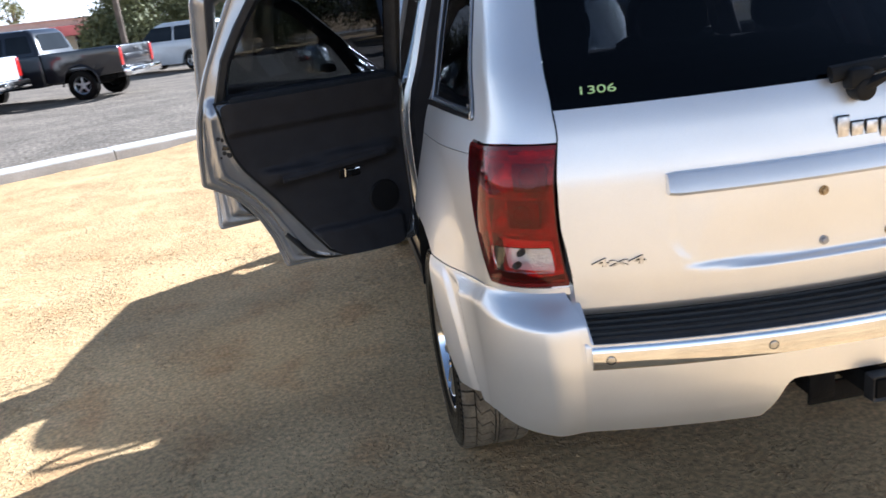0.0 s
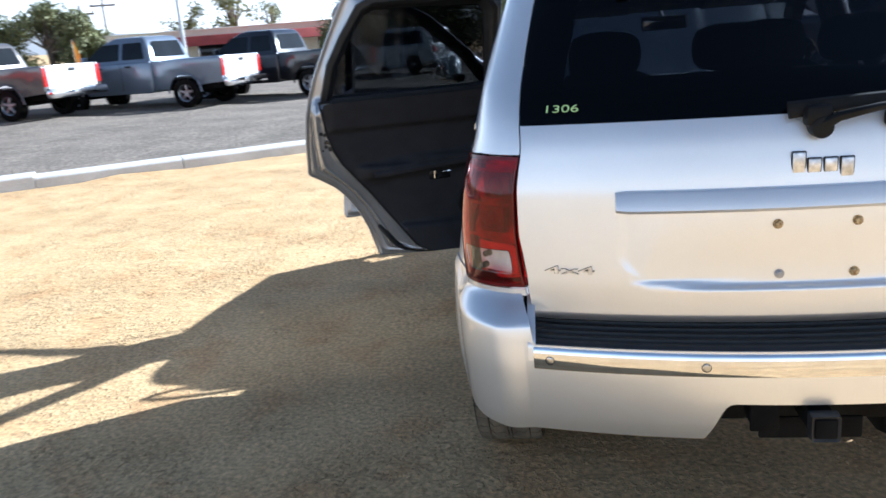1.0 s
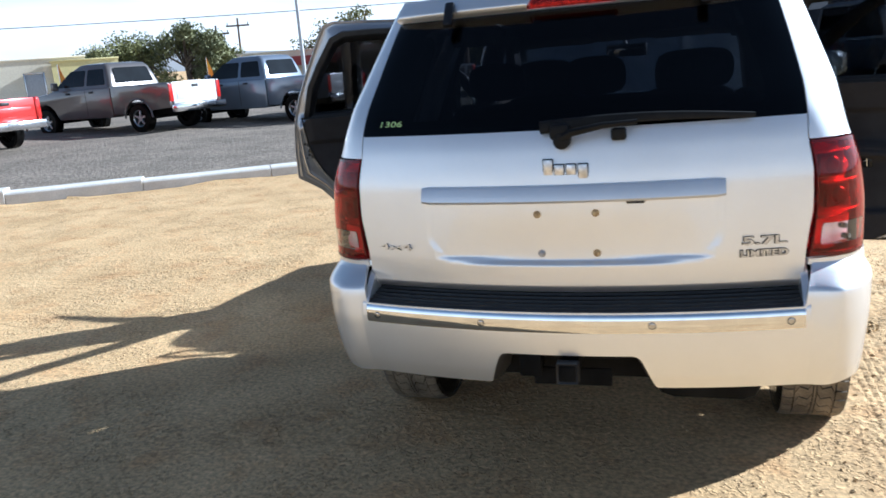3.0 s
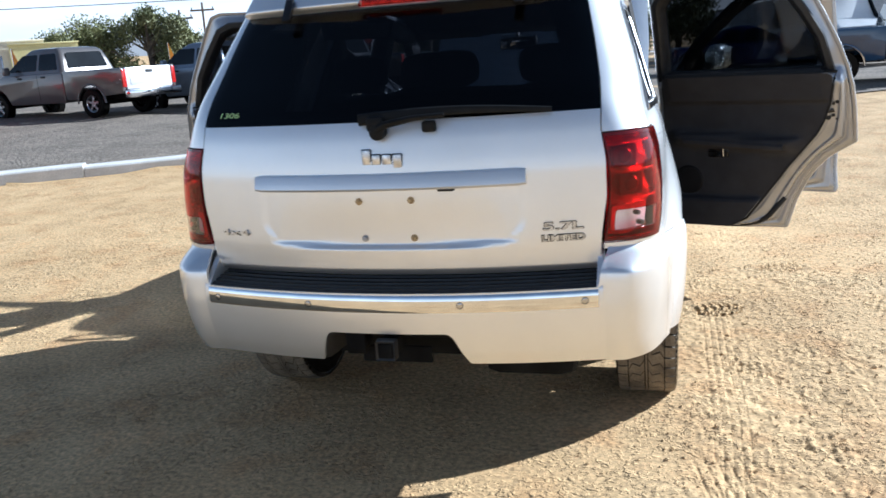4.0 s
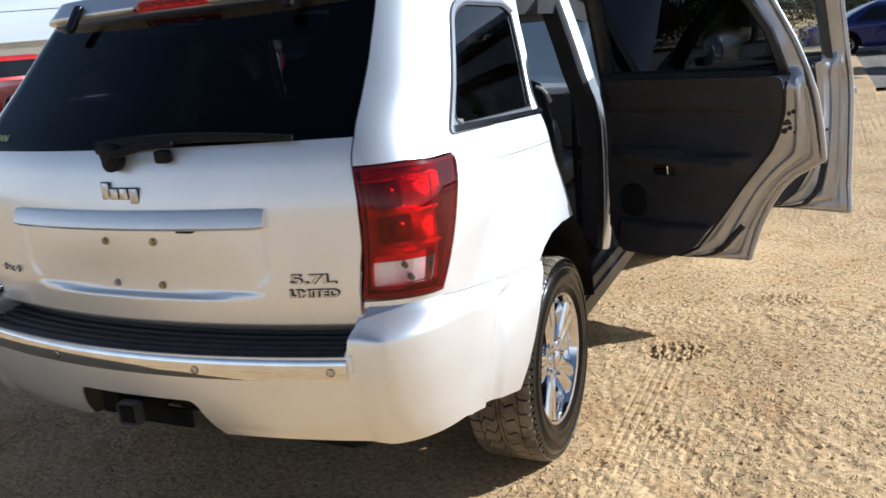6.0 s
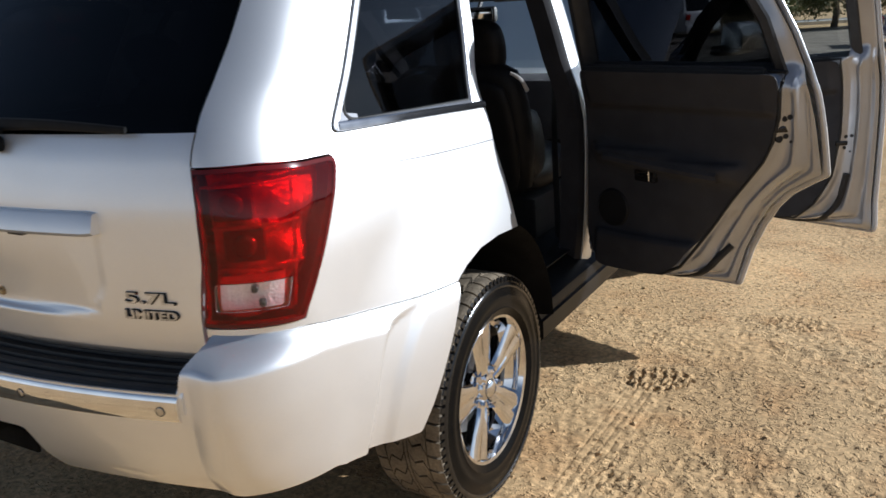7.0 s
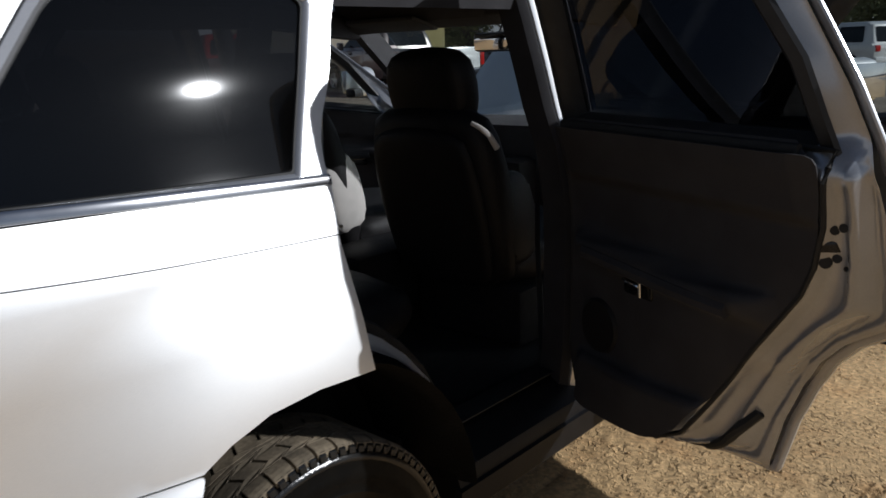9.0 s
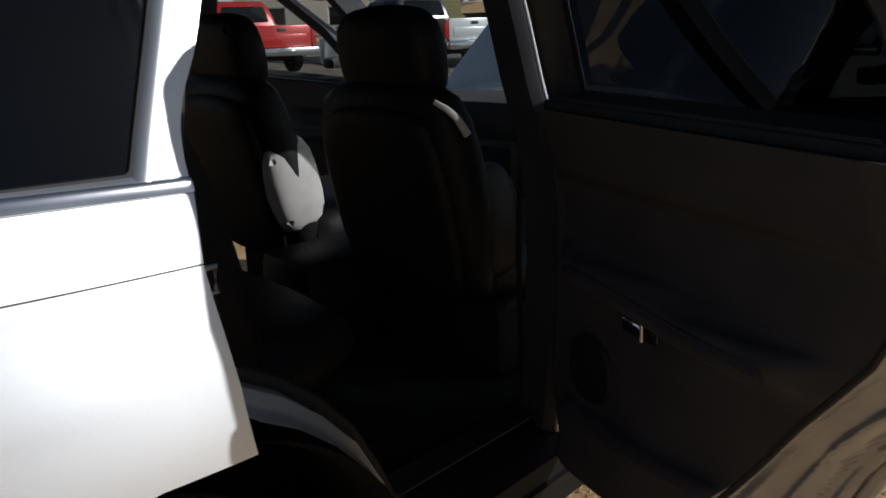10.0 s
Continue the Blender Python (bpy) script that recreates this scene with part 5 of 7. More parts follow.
def make_seat(x, y):
    lean = -14
    seat = part("front_seat", bm_cushion(0.52, 0.54, 0.17, 0.05, pose(x, y + 0.30, 0.80, 4), 0.3), LEATHER, car, "charcoal leather front seat with a head restraint")
    part("backrest", bm_cushion(0.52, 0.15, 0.62, 0.05, pose(x, y - 0.02, 1.01, -lean), 0.30), LEATHER, seat)
    # driver's bolsters are coloured pale as if sunlit; the passenger's stay charcoal
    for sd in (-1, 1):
        part("side_bolster", bm_cushion(0.12, 0.19, 0.31, 0.05, pose(x + sd * 0.20, y + (-0.005 if x < 0 else 0.06), 0.965 if x < 0 else 0.94, -lean), 0.4), LEATHER_LIT if x < 0 else LEATHER, seat)
    part("back_shell", bm_cushion(0.44, 0.06, 0.54, 0.03, pose(x, y - 0.085, 0.98, -lean), 0.3), TRIM2, seat)
    part("head_restraint", bm_cushion(0.33, 0.13, 0.25, 0.05, pose(x, y - 0.065, 1.355, -lean - 3), 0.36), LEATHER, seat)
    for sd in (-1, 1):
        part("restraint_post", bm_tube([(x + sd * 0.07, y - 0.09, 1.24), (x + sd * 0.07, y - 0.065, 1.38)], 0.007, 8), CHROME, seat)
    part("seat_base", bm_box((0.46, 0.46, 0.20), (x, y + 0.30, 0.60), 0.03), CARPET, seat)
    out_x = 0.25 if x > 0 else -0.25
    part("shoulder_trim", bm_tube([(x + out_x * k, y - dy, z) for k, dy, z in ((0.90, 0.150, 1.262), (1.0, 0.140, 1.248), (1.06, 0.118, 1.225), (1.09, 0.092, 1.185))], 0.004, 8, 1.5, 0.007), LEATHER_LIT, seat, "pale grey leather shoulder piping")
    return seat


make_seat(0.37, 2.06)
make_seat(-0.37, 2.06)
bench = part("rear_bench", bm_cushion(1.30, 0.50, 0.18, 0.05, pose(0, 1.42, 0.76, 3), 0.2), LEATHER, car, "charcoal leather rear bench with three head restraints")
part("bench_back", bm_cushion(1.30, 0.16, 0.62, 0.05, pose(0, 1.13, 1.03, 18), 0.2), LEATHER, bench)
for x in (-0.60, 0.60):
    part("bench_wing", bm_cushion(0.14, 0.30, 0.60, 0.05, pose(x, 1.20, 1.02, 14), 0.3), LEATHER, bench)
for x in (-0.42, 0.0, 0.42):
    part("head_restraint", bm_cushion(0.25, 0.10, 0.16, 0.05, pose(x, 1.02, 1.41, 16), 0.4), LEATHER, bench)
dash = part("dashboard", bm_cushion(1.50, 0.50, 0.34, 0.05, pose(0, 3.12, 0.99), 0.16), TRIM, car, "charcoal dashboard")
part("dash_console", bm_box((0.30, 0.30, 0.36), (0, 2.90, 0.84), 0.04), TRIM2, dash)
part("console", bm_box((0.24, 0.95, 0.28), (0, 2.35, 0.66), 0.04), TRIM2, car)
part("cabin_carpet", bm_box((1.40, 2.0, 0.02), (0, 2.30, 0.475), 0.005), CARPET, car)
wheel_m = pose(-0.37, 2.78, 1.06, 65)
part("steering_wheel", bm_join(bm_move(bm_tube([(0.185 * math.cos(a), 0.185 * math.sin(a), 0) for a in [2 * math.pi * i / 32 for i in range(33)]], 0.015, 8), wheel_m),
                               bm_move(bm_box((0.34, 0.06, 0.03), (0, 0, 0), 0.01), wheel_m),
                               bm_move(bm_cyl(0.065, 0.05, (0, 0, -0.01), None, 20, bevel=0.01), wheel_m)), TRIM, car)
part("steering_column", bm_tube([(-0.37, 2.80, 1.05), (-0.37, 3.05, 0.95)], 0.045, 12), TRIM, car)
mirror_m = pose(0.01, 2.765, 1.492, 3, 0, -11)
part("rear_view_mirror", bm_join(bm_move(bm_box((0.25, 0.035, 0.078), (0, 0.019, 0), 0.015), mirror_m), bm_tube([(0.01, 2.80, 1.50), (0.0, 2.86, 1.56), (0, 2.88, 1.62)], 0.012, 8)), BLACK_PL, car)
part("mirror_face", bm_move(bm_box((0.225, 0.004, 0.060), (0, -0.0005, 0), 0.001), mirror_m), CHROME, car)
# the headliner's padded front edge over the windscreen
loft("windscreen_header", [[Vector((x, y - 0.16 * x * x, z - 0.03 * x * x)) for y, z in ((2.56, 1.70), (2.60, 1.585), (2.66, 1.556), (2.75, 1.560), (2.80, 1.60), (2.79, 1.69))] for x in [-0.64 + 1.28 * i / 12 for i in range(13)]], HEADLINER, car, cap=True)
for s in (-1, 1):
    part("sun_visor", bm_box((0.40, 0.16, 0.02), (s * 0.38, 2.58, 1.575), 0.008, pose(0, 0, 0, -14)), HEADLINER, car)
    part("seat_belt", bm_tube([(s * 0.715, 2.085, 1.50), (s * 0.72, 2.06, 1.2), (s * 0.725, 2.05, 0.9), (s * 0.73, 2.06, 0.55)], 0.022, 6, 0.12), RUBBER, car)
    part("side_trim", bm_box((0.03, 0.86, 0.52), (s * 0.66, 0.62, 0.98), 0.01), TRIM, car)


# ---- ground ----
KERB_A, KERB_D = Vector((0.0, 12.3)), Vector((0.857, 0.515)).normalized()
KERB_N = Vector((-KERB_D.y, KERB_D.x))


def lot_height(x, y):
    return 0.10 * ease((3.4 - x) / 1.6) + 0.03 * max(0.0, -x - 8.0)


TABLES = {}


def smooth_noise(x, y, scale, seed):
    """Smooth random heights from -1 to 1 on arrays of places; scale: bumps to the metre."""
    if seed not in TABLES:
        TABLES[seed] = np.random.RandomState(seed).uniform(-1, 1, (256, 256))
    table = TABLES[seed]
    u, v = x * scale + 1000.0, y * scale + 1000.0
    i, j = np.floor(u).astype(int), np.floor(v).astype(int)
    f, g = u - i, v - j
    f, g = f * f * (3 - 2 * f), g * g * (3 - 2 * g)
    at = lambda a, b: table[a % 256, b % 256]
    return at(i, j) * (1 - f) * (1 - g) + at(i + 1, j) * f * (1 - g) + at(i, j + 1) * (1 - f) * g + at(i + 1, j + 1) * f * g


def band(v, lo, hi, soft):
    return np.clip((v - lo) / soft, 0, 1) * np.clip((hi - v) / soft, 0, 1)


def track(x, y, x0, y0, x1, y1, width, ribs, depth, seed):
    """A tyre's mark from one place to another: a shallow groove with ribs and cross bars."""
    d = np.array((x1 - x0, y1 - y0))
    length = math.hypot(*d)
    d = d / length
    s, c = (x - x0) * d[0] + (y - y0) * d[1], -(x - x0) * d[1] + (y - y0) * d[0]
    c = c + 0.01 * smooth_noise(x, y, 1.5, seed)
    m = band(c, -width / 2, width / 2, 0.015) * band(s, 0, length, 0.2) * np.clip(0.8 + 0.9 * smooth_noise(x, y, 1.2, seed + 1), 0.0, 1.0)
    ridge = 0.7 - 2.4 * np.clip(1 - np.abs((ribs * (c / width + 0.5)) % 1 - 0.5) / 0.17, 0, 1)
    bars = np.where(((s / 0.030 + 0.5 * np.abs(c) / width) % 1) < 0.35, 0.25, 0.0) * np.clip(2.5 * smooth_noise(x, y, 1.3, seed + 2), 0, 1)
    return depth * m * (0.5 * ridge - 0.3 + bars)


def tread_print(x, y, cx, cy, w, h, turn, depth):
    """One clear print of a tyre's blocks."""
    a = radians(turn)
    s, c = (x - cx) * math.cos(a) + (y - cy) * math.sin(a), -(x - cx) * math.sin(a) + (y - cy) * math.cos(a)
    m = np.clip(1.25 - ((s / w * 2) ** 2 + (c / h * 2) ** 2), 0, 1) > 0.25
    row = np.floor(c / 0.040)
    cell = (np.abs(((s + 0.02 * (row % 2) + 0.35 * np.abs(c)) / 0.045) % 1 - 0.5) < 0.30) & (np.abs((c / 0.040) % 1 - 0.5) < 0.34)
    return depth * m * np.where(cell, -1.0, 0.45)


def sand_height(x, y):
    z = -0.020 + 0.006 * smooth_noise(x, y, 1.1, 1) + 0.003 * smooth_noise(x, y, 3.1, 2)
    patch = np.clip(0.55 + 0.9 * smooth_noise(x, y, 1.6, 9), 0.15, 1.2)
    z = z + patch * (0.0016 * smooth_noise(x, y, 9.0, 3) + 0.0026 * smooth_noise(x, y, 19.0, 4) + 0.0030 * (0.5 - 2 * np.abs(smooth_noise(x, y, 25.0, 6))) + 0.0026 * smooth_noise(x, y, 44.0, 5))
    # scuffed, combed patches
    comb = np.clip(smooth_noise(x, y, 2.3, 21) * 2.2 - 0.5, 0, 1)
    ang = 2.2 * smooth_noise(x, y, 1.0, 22)
    z = z + 0.0026 * comb * np.sin((x * np.cos(ang) + y * np.sin(ang)) * 2 * math.pi / 0.052)
    for args in TRACKS:
        z = z + track(x, y, *args)
    for args in PRINTS:
        z = z + tread_print(x, y, *args)
    for wx in (0.79, -0.79):
        for wy in (1.0, 3.78):
            d2 = ((x - wx) / 0.17) ** 2 + ((y - wy) / 0.20) ** 2
            z = np.where(d2 < 4, z * (1 - np.exp(-d2)) - 0.022 * np.exp(-d2), z)
    return z


TRACKS = [(1.09, -1.3, 1.17, 1.95, 0.16, 5, 0.0027, 31), (1.24, -0.1, 1.56, 1.7, 0.15, 5, 0.0030, 33), (1.9, -1.6, 2.6, 3.4, 0.22, 6, 0.0032, 35), (1.30, 1.30, 1.95, 1.62, 0.14, 4, 0.0032, 45), (1.62, 0.75, 2.25, 1.35, 0.16, 5, 0.0030, 47), (0.95, 2.1, 2.3, 3.2, 0.20, 5, 0.005, 37),
          (-0.6, -1.4, -2.9, 1.0, 0.22, 5, 0.005, 39), (-3.2, -0.6, -1.9, 3.4, 0.22, 5, 0.005, 41), (1.55, -2.4, 1.05, 0.4, 0.20, 5, 0.005, 43)]
PRINTS = [(1.19, 2.01, 0.28, 0.22, 25, 0.015), (1.28, 1.17, 0.22, 0.17, -35, 0.005), (1.47, 0.45, 0.20, 0.18, 10, 0.003), (1.02, 0.75, 0.22, 0.16, 60, 0.003), (2.05, 2.15, 0.30, 0.20, 70, 0.006), (1.62, 2.85, 0.30, 0.20, 15, 0.006)]
SAND = mat("dry_sand", (0.665, 0.452, 0.226), 0.95, alt=(0.565, 0.368, 0.174), scale=1.7, bump=0.22, bump_scale=150, fine=0.34, fine_scale=48)

# small crisp scuffs: thin grooves in patches, over the grain
nt = SAND.node_tree
bsdf = nt.nodes["Principled BSDF"]
grain = bsdf.inputs["Normal"].links[0].from_node
place = nt.nodes.new("ShaderNodeTexCoord")
height = None
for scale, lo, hi, weight, ridged in ((30.0, 0.55, 0.66, 1.0, False), (52.0, 0.56, 0.68, 0.55, False), (21.0, 0.0, 0.03, 0.10, True)):
    nz, sub, ab, rng_n, wt = (nt.nodes.new(k) for k in ("ShaderNodeTexNoise", "ShaderNodeMath", "ShaderNodeMath", "ShaderNodeMapRange", "ShaderNodeMath"))
    nz.inputs["Scale"].default_value, nz.inputs["Detail"].default_value, nz.inputs["Distortion"].default_value = scale, 2.0, 0.9
    sub.operation, sub.inputs[1].default_value = "SUBTRACT", 0.5 if ridged else 0.0
    ab.operation = "ABSOLUTE"
    rng_n.interpolation_type, rng_n.inputs[1].default_value, rng_n.inputs[2].default_value = "SMOOTHSTEP", lo, hi
    wt.operation, wt.inputs[1].default_value = "MULTIPLY", weight
    nt.links.new(place.outputs["Object"], nz.inputs["Vector"])
    nt.links.new(nz.outputs[0], sub.inputs[0])
    nt.links.new(sub.outputs[0], ab.inputs[0])
    nt.links.new(ab.outputs[0], rng_n.inputs[0])
    nt.links.new(rng_n.outputs[0], wt.inputs[0])
    if height is None:
        height = wt.outputs[0]
    else:
        add = nt.nodes.new("ShaderNodeMath")
        nt.links.new(height, add.inputs[0])
        nt.links.new(wt.outputs[0], add.inputs[1])
        height = add.outputs[0]
patchy, span, scuff = nt.nodes.new("ShaderNodeTexNoise"), nt.nodes.new("ShaderNodeMapRange"), nt.nodes.new("ShaderNodeBump")
patchy.inputs["Scale"].default_value, patchy.inputs["Detail"].default_value = 2.2, 3.0
span.inputs[1].default_value, span.inputs[2].default_value, span.inputs[3].default_value, span.inputs[4].default_value = 0.36, 0.60, 0.25, 0.95
nt.links.new(place.outputs["Object"], patchy.inputs["Vector"])
nt.links.new(patchy.outputs[0], span.inputs[0])
nt.links.new(span.outputs[0], scuff.inputs["Strength"])
scuff.inputs["Distance"].default_value = 0.015
nt.links.new(height, scuff.inputs["Height"])
nt.links.new(scuff.outputs[0], grain.inputs["Normal"])
tone, spread, blend = nt.nodes.new("ShaderNodeTexNoise"), nt.nodes.new("ShaderNodeMapRange"), nt.nodes.new("ShaderNodeMix")
tone.inputs["Scale"].default_value, tone.inputs["Detail"].default_value = 3.4, 5.0
spread.inputs[1].default_value, spread.inputs[2].default_value, spread.inputs[3].default_value, spread.inputs[4].default_value = 0.50, 0.68, 0.0, 0.75
blend.data_type, blend.blend_type, blend.inputs["B"].default_value = "RGBA", "MULTIPLY", (0.84, 0.72, 0.62, 1)
nt.links.new(place.outputs["Object"], tone.inputs["Vector"])
nt.links.new(tone.outputs[0], spread.inputs[0])
nt.links.new(spread.outputs[0], blend.inputs["Factor"])
nt.links.new(bsdf.inputs["Base Color"].links[0].from_socket, blend.inputs["A"])
nt.links.new(blend.outputs["Result"], bsdf.inputs["Base Color"])
ground_x = np.concatenate([-np.geomspace(400, 4.3, 44), np.arange(-4.25, -3.0, 0.05), np.arange(-3.0, 0.6, 0.0165), np.arange(0.6, 0.98, 0.011), np.arange(0.98, 1.30, 0.0050), np.arange(1.30, 1.75, 0.0075), np.arange(1.75, 2.7, 0.011), np.arange(2.7, 2.9, 0.0165), np.arange(2.9, 4.0, 0.05), np.geomspace(4.0, 400, 42)])
ground_y = np.concatenate([-np.geomspace(400, 2.1, 34), np.arange(-2.05, -1.2, 0.05), np.arange(-1.2, -0.6, 0.0175), np.arange(-0.6, 3.4, 0.0118), np.arange(3.4, 4.6, 0.0175), np.arange(4.6, 7.5, 0.06), np.geomspace(7.5, 600, 62)])
gx, gy = np.meshgrid(ground_x, ground_y)
side_of = (gx - KERB_A.x) * KERB_N.x + (gy - KERB_A.y) * KERB_N.y
gz = np.where((side_of > 0.25) & (gx < 2.6), 0.08 + 0.03 * np.maximum(0.0, -gx - 8.0), np.where(side_of > 0.25, -0.03, sand_height(gx, gy)))
nx, ny = len(ground_x), len(ground_y)
idx = np.arange(nx * ny).reshape(ny, nx)
quads = np.stack([idx[:-1, :-1], idx[:-1, 1:], idx[1:, 1:], idx[1:, :-1]], -1).reshape(-1, 4)
me = bpy.data.meshes.new("ground")
me.vertices.add(nx * ny)
me.vertices.foreach_set("co", np.stack([gx, gy, gz], -1).astype(np.float32).ravel())
me.loops.add(len(quads) * 4)
me.loops.foreach_set("vertex_index", quads.astype(np.int32).ravel())
me.polygons.add(len(quads))
me.polygons.foreach_set("loop_start", np.arange(0, len(quads) * 4, 4, dtype=np.int32))
me.update(calc_edges=True)
me.validate()
me.materials.append(SAND)
me.shade_smooth()
ground = tagged(new("ground", me), "dry tan sand lot with clods and tyre marks", "ground", kind="structure")

# loose clods and pebbles
rng = np.random.RandomState(5)
CLOD = mat("sand_clod", (0.64, 0.44, 0.225), 0.95, alt=(0.55, 0.365, 0.18), scale=6, bump=0.4, bump_scale=200)
cv, cf = [], []
spots = np.concatenate([np.stack([rng.uniform(-4.2, 3.6, 5200), rng.uniform(-1.6, 6.0, 5200)], -1), np.stack([rng.uniform(0.75, 2.9, 2400), rng.uniform(-0.9, 3.8, 2400)], -1)])
spot_z = sand_height(spots[:, 0], spots[:, 1])
for (x, y), zg in zip(spots.tolist(), spot_z.tolist()):
    r = 0.0035 + 0.006 * rng.uniform() ** 3 + (0.008 if rng.uniform() < 0.012 else 0)
    z = zg + r * 0.3
    b = len(cv)
    k = rng.uniform(0.6, 1.3, 6) * r
    t = rng.uniform(0, 3.14)
    c, s = math.cos(t), math.sin(t)
    cv += [(x + c * k[0], y + s * k[0], z), (x - s * k[1], y + c * k[1], z), (x - c * k[2], y - s * k[2], z), (x + s * k[3], y - c * k[3], z), (x, y, z + 0.5 * k[4]), (x, y, z - 0.8 * k[5])]
    cf += [(b + i, b + (i + 1) % 4, b + 4) for i in range(4)] + [(b + (i + 1) % 4, b + i, b + 5) for i in range(4)]
tagged(mesh_ob("gravel", cv, cf, CLOD, None, True), "scattered small clods and pebbles on the sand", "gravel", kind="stuff")


# ---- the lot behind the kerb ----
ASPHALT = mat("worn_asphalt", (0.250, 0.205, 0.160), 0.92, alt=(0.175, 0.143, 0.110), scale=0.9, bump=1.0, bump_scale=22, fine=0.50, fine_scale=16, coords="Object")
CONCRETE = mat("kerb_concrete", (0.76, 0.73, 0.68), 0.85, alt=(0.62, 0.585, 0.53), scale=2.2, bump=0.4, bump_scale=60, fine=0.10, fine_scale=70)
ROAD = mat("grey_road", (0.17, 0.165, 0.16), 0.85, alt=(0.13, 0.127, 0.122), scale=0.3, bump=0.4, bump_scale=30, fine=0.12, fine_scale=20)


rows_a = []
for i in range(61):
    a = -70 + 130 * i / 60
    row = []
    for d in (0.30, 2, 4, 7, 10, 14, 19, 25):
        q = KERB_A + KERB_D * a + KERB_N * d
        row.append(Vector((q.x, q.y, lot_height(q.x, q.y) + 0.004 + 0.006 * noise.noise((q.x, q.y, 2)))))
    rows_a.append(row)
av = [p for r in rows_a for p in r]
af = [(i * 8 + j, (i + 1) * 8 + j, (i + 1) * 8 + j + 1, i * 8 + j + 1) for i in range(60) for j in range(7)]
tagged(mesh_ob("parking_lot", av, [f[::-1] for f in af], ASPHALT), "worn grey asphalt parking lot", "parking lot", kind="structure")
road_v, road_f = [], []
for i in range(41):
    a = -60 + 140 * i / 40
    for d in (30.0, 38.0):
        q = KERB_A + KERB_D * a + KERB_N * d
        road_v.append((q.x, q.y, lot_height(q.x, q.y) + 0.03))
road_f = [(2 * i, 2 * i + 1, 2 * i + 3, 2 * i + 2) for i in range(40)]
tagged(mesh_ob("road", road_v, road_f, ROAD), "grey asphalt street behind the lot", "road", kind="structure")


def kerb_row(d0, along0, along1, height, width, piece, name, base=0.0):
    """Kerb stones laid end to end with open joints, as parts of one kerb."""
    n = int((along1 - along0) / piece)
    first = KERB_A + KERB_D * along0 + KERB_N * d0
    top = thing(name, (first.x, first.y, 0), "pale concrete kerb with open joints", "kerb", kind="structure")
    h = height
    sec = [(0.0, -0.15), (0.03, h - 0.03), (0.05, h - 0.008), (0.08, h), (width - 0.02, h), (width, h - 0.02), (width, -0.15)]
    ang = math.atan2(KERB_D.y, KERB_D.x)
    bm = bm_prism(sec, piece - 0.012, None, 0.006)
    me = bpy.data.meshes.new("kerb_stone")
    # the section's x runs across the kerb and its y up
    bm_move(bm, Matrix(((0, 0, 1, 0), (1, 0, 0, 0), (0, 1, 0, 0), (0, 0, 0, 1))))
    bmesh.ops.recalc_face_normals(bm, faces=bm.faces)
    bm.to_mesh(me)
    bm.free()
    me.materials.append(CONCRETE)
    for i in range(n):
        q = KERB_A + KERB_D * (along0 + piece * i) + KERB_N * d0
        ob = new("kerb_stone", me)
        ob.parent = top
        ob.matrix_parent_inverse = top.matrix_basis.inverted()
        lift = base if base else max(0.0, lot_height(q.x, q.y) - 0.10)
        ob.matrix_basis = Matrix.Translation((q.x, q.y, lift)) @ Matrix.Rotation(ang + radians(random.uniform(-0.15, 0.15)), 4, "Z")
    return top


kerb_row(-0.05, -22, 2.9, 0.125, 0.42, 1.9, "kerb")
kerb_row(29.4, -40, 40, 0.20, 0.45, 3.0, "kerb_far", 0.08)


# ---- parked vehicles ----
def paint(name, c, metal=0.4):
    return mat(name, c, 0.28, metal, vary=0.08, scale=1.5, coat=1.0, fine=0.04, fine_scale=200)


PAINT_GREY = paint("steel_grey_paint", (0.16, 0.143, 0.132))
PAINT_BLUEGREY = paint("blue_grey_paint", (0.19, 0.22, 0.27))
PAINT_BLACK = paint("black_paint", (0.012, 0.012, 0.016), 0.1)
PAINT_RED = paint("red_paint", (0.50, 0.025, 0.02), 0.1)
PAINT_BLUE = paint("dark_blue_paint", (0.018, 0.055, 0.125), 0.0)
PAINT_NAVY = paint("navy_paint", (0.01, 0.015, 0.13), 0.2)
PAINT_PALE = paint("pale_silver_paint", (0.72, 0.72, 0.72), 0.2)
PAINT_WHITE = paint("white_paint", (0.75, 0.75, 0.74), 0.0)
CAR_GLASS = mat("vehicle_glass", (0.010, 0.012, 0.014), 0.012, 0.0, vary=0.2, scale=2, coat=0.0, spec=0.3)
RIM_GREY = mat("alloy_rim", (0.45, 0.45, 0.46), 0.3, 0.9, vary=0.1, scale=20)
LAMP_SOLID = mat("red_lamp", (0.42, 0.015, 0.012), 0.12, 0.0, vary=0.1, scale=20, coat=1.0)


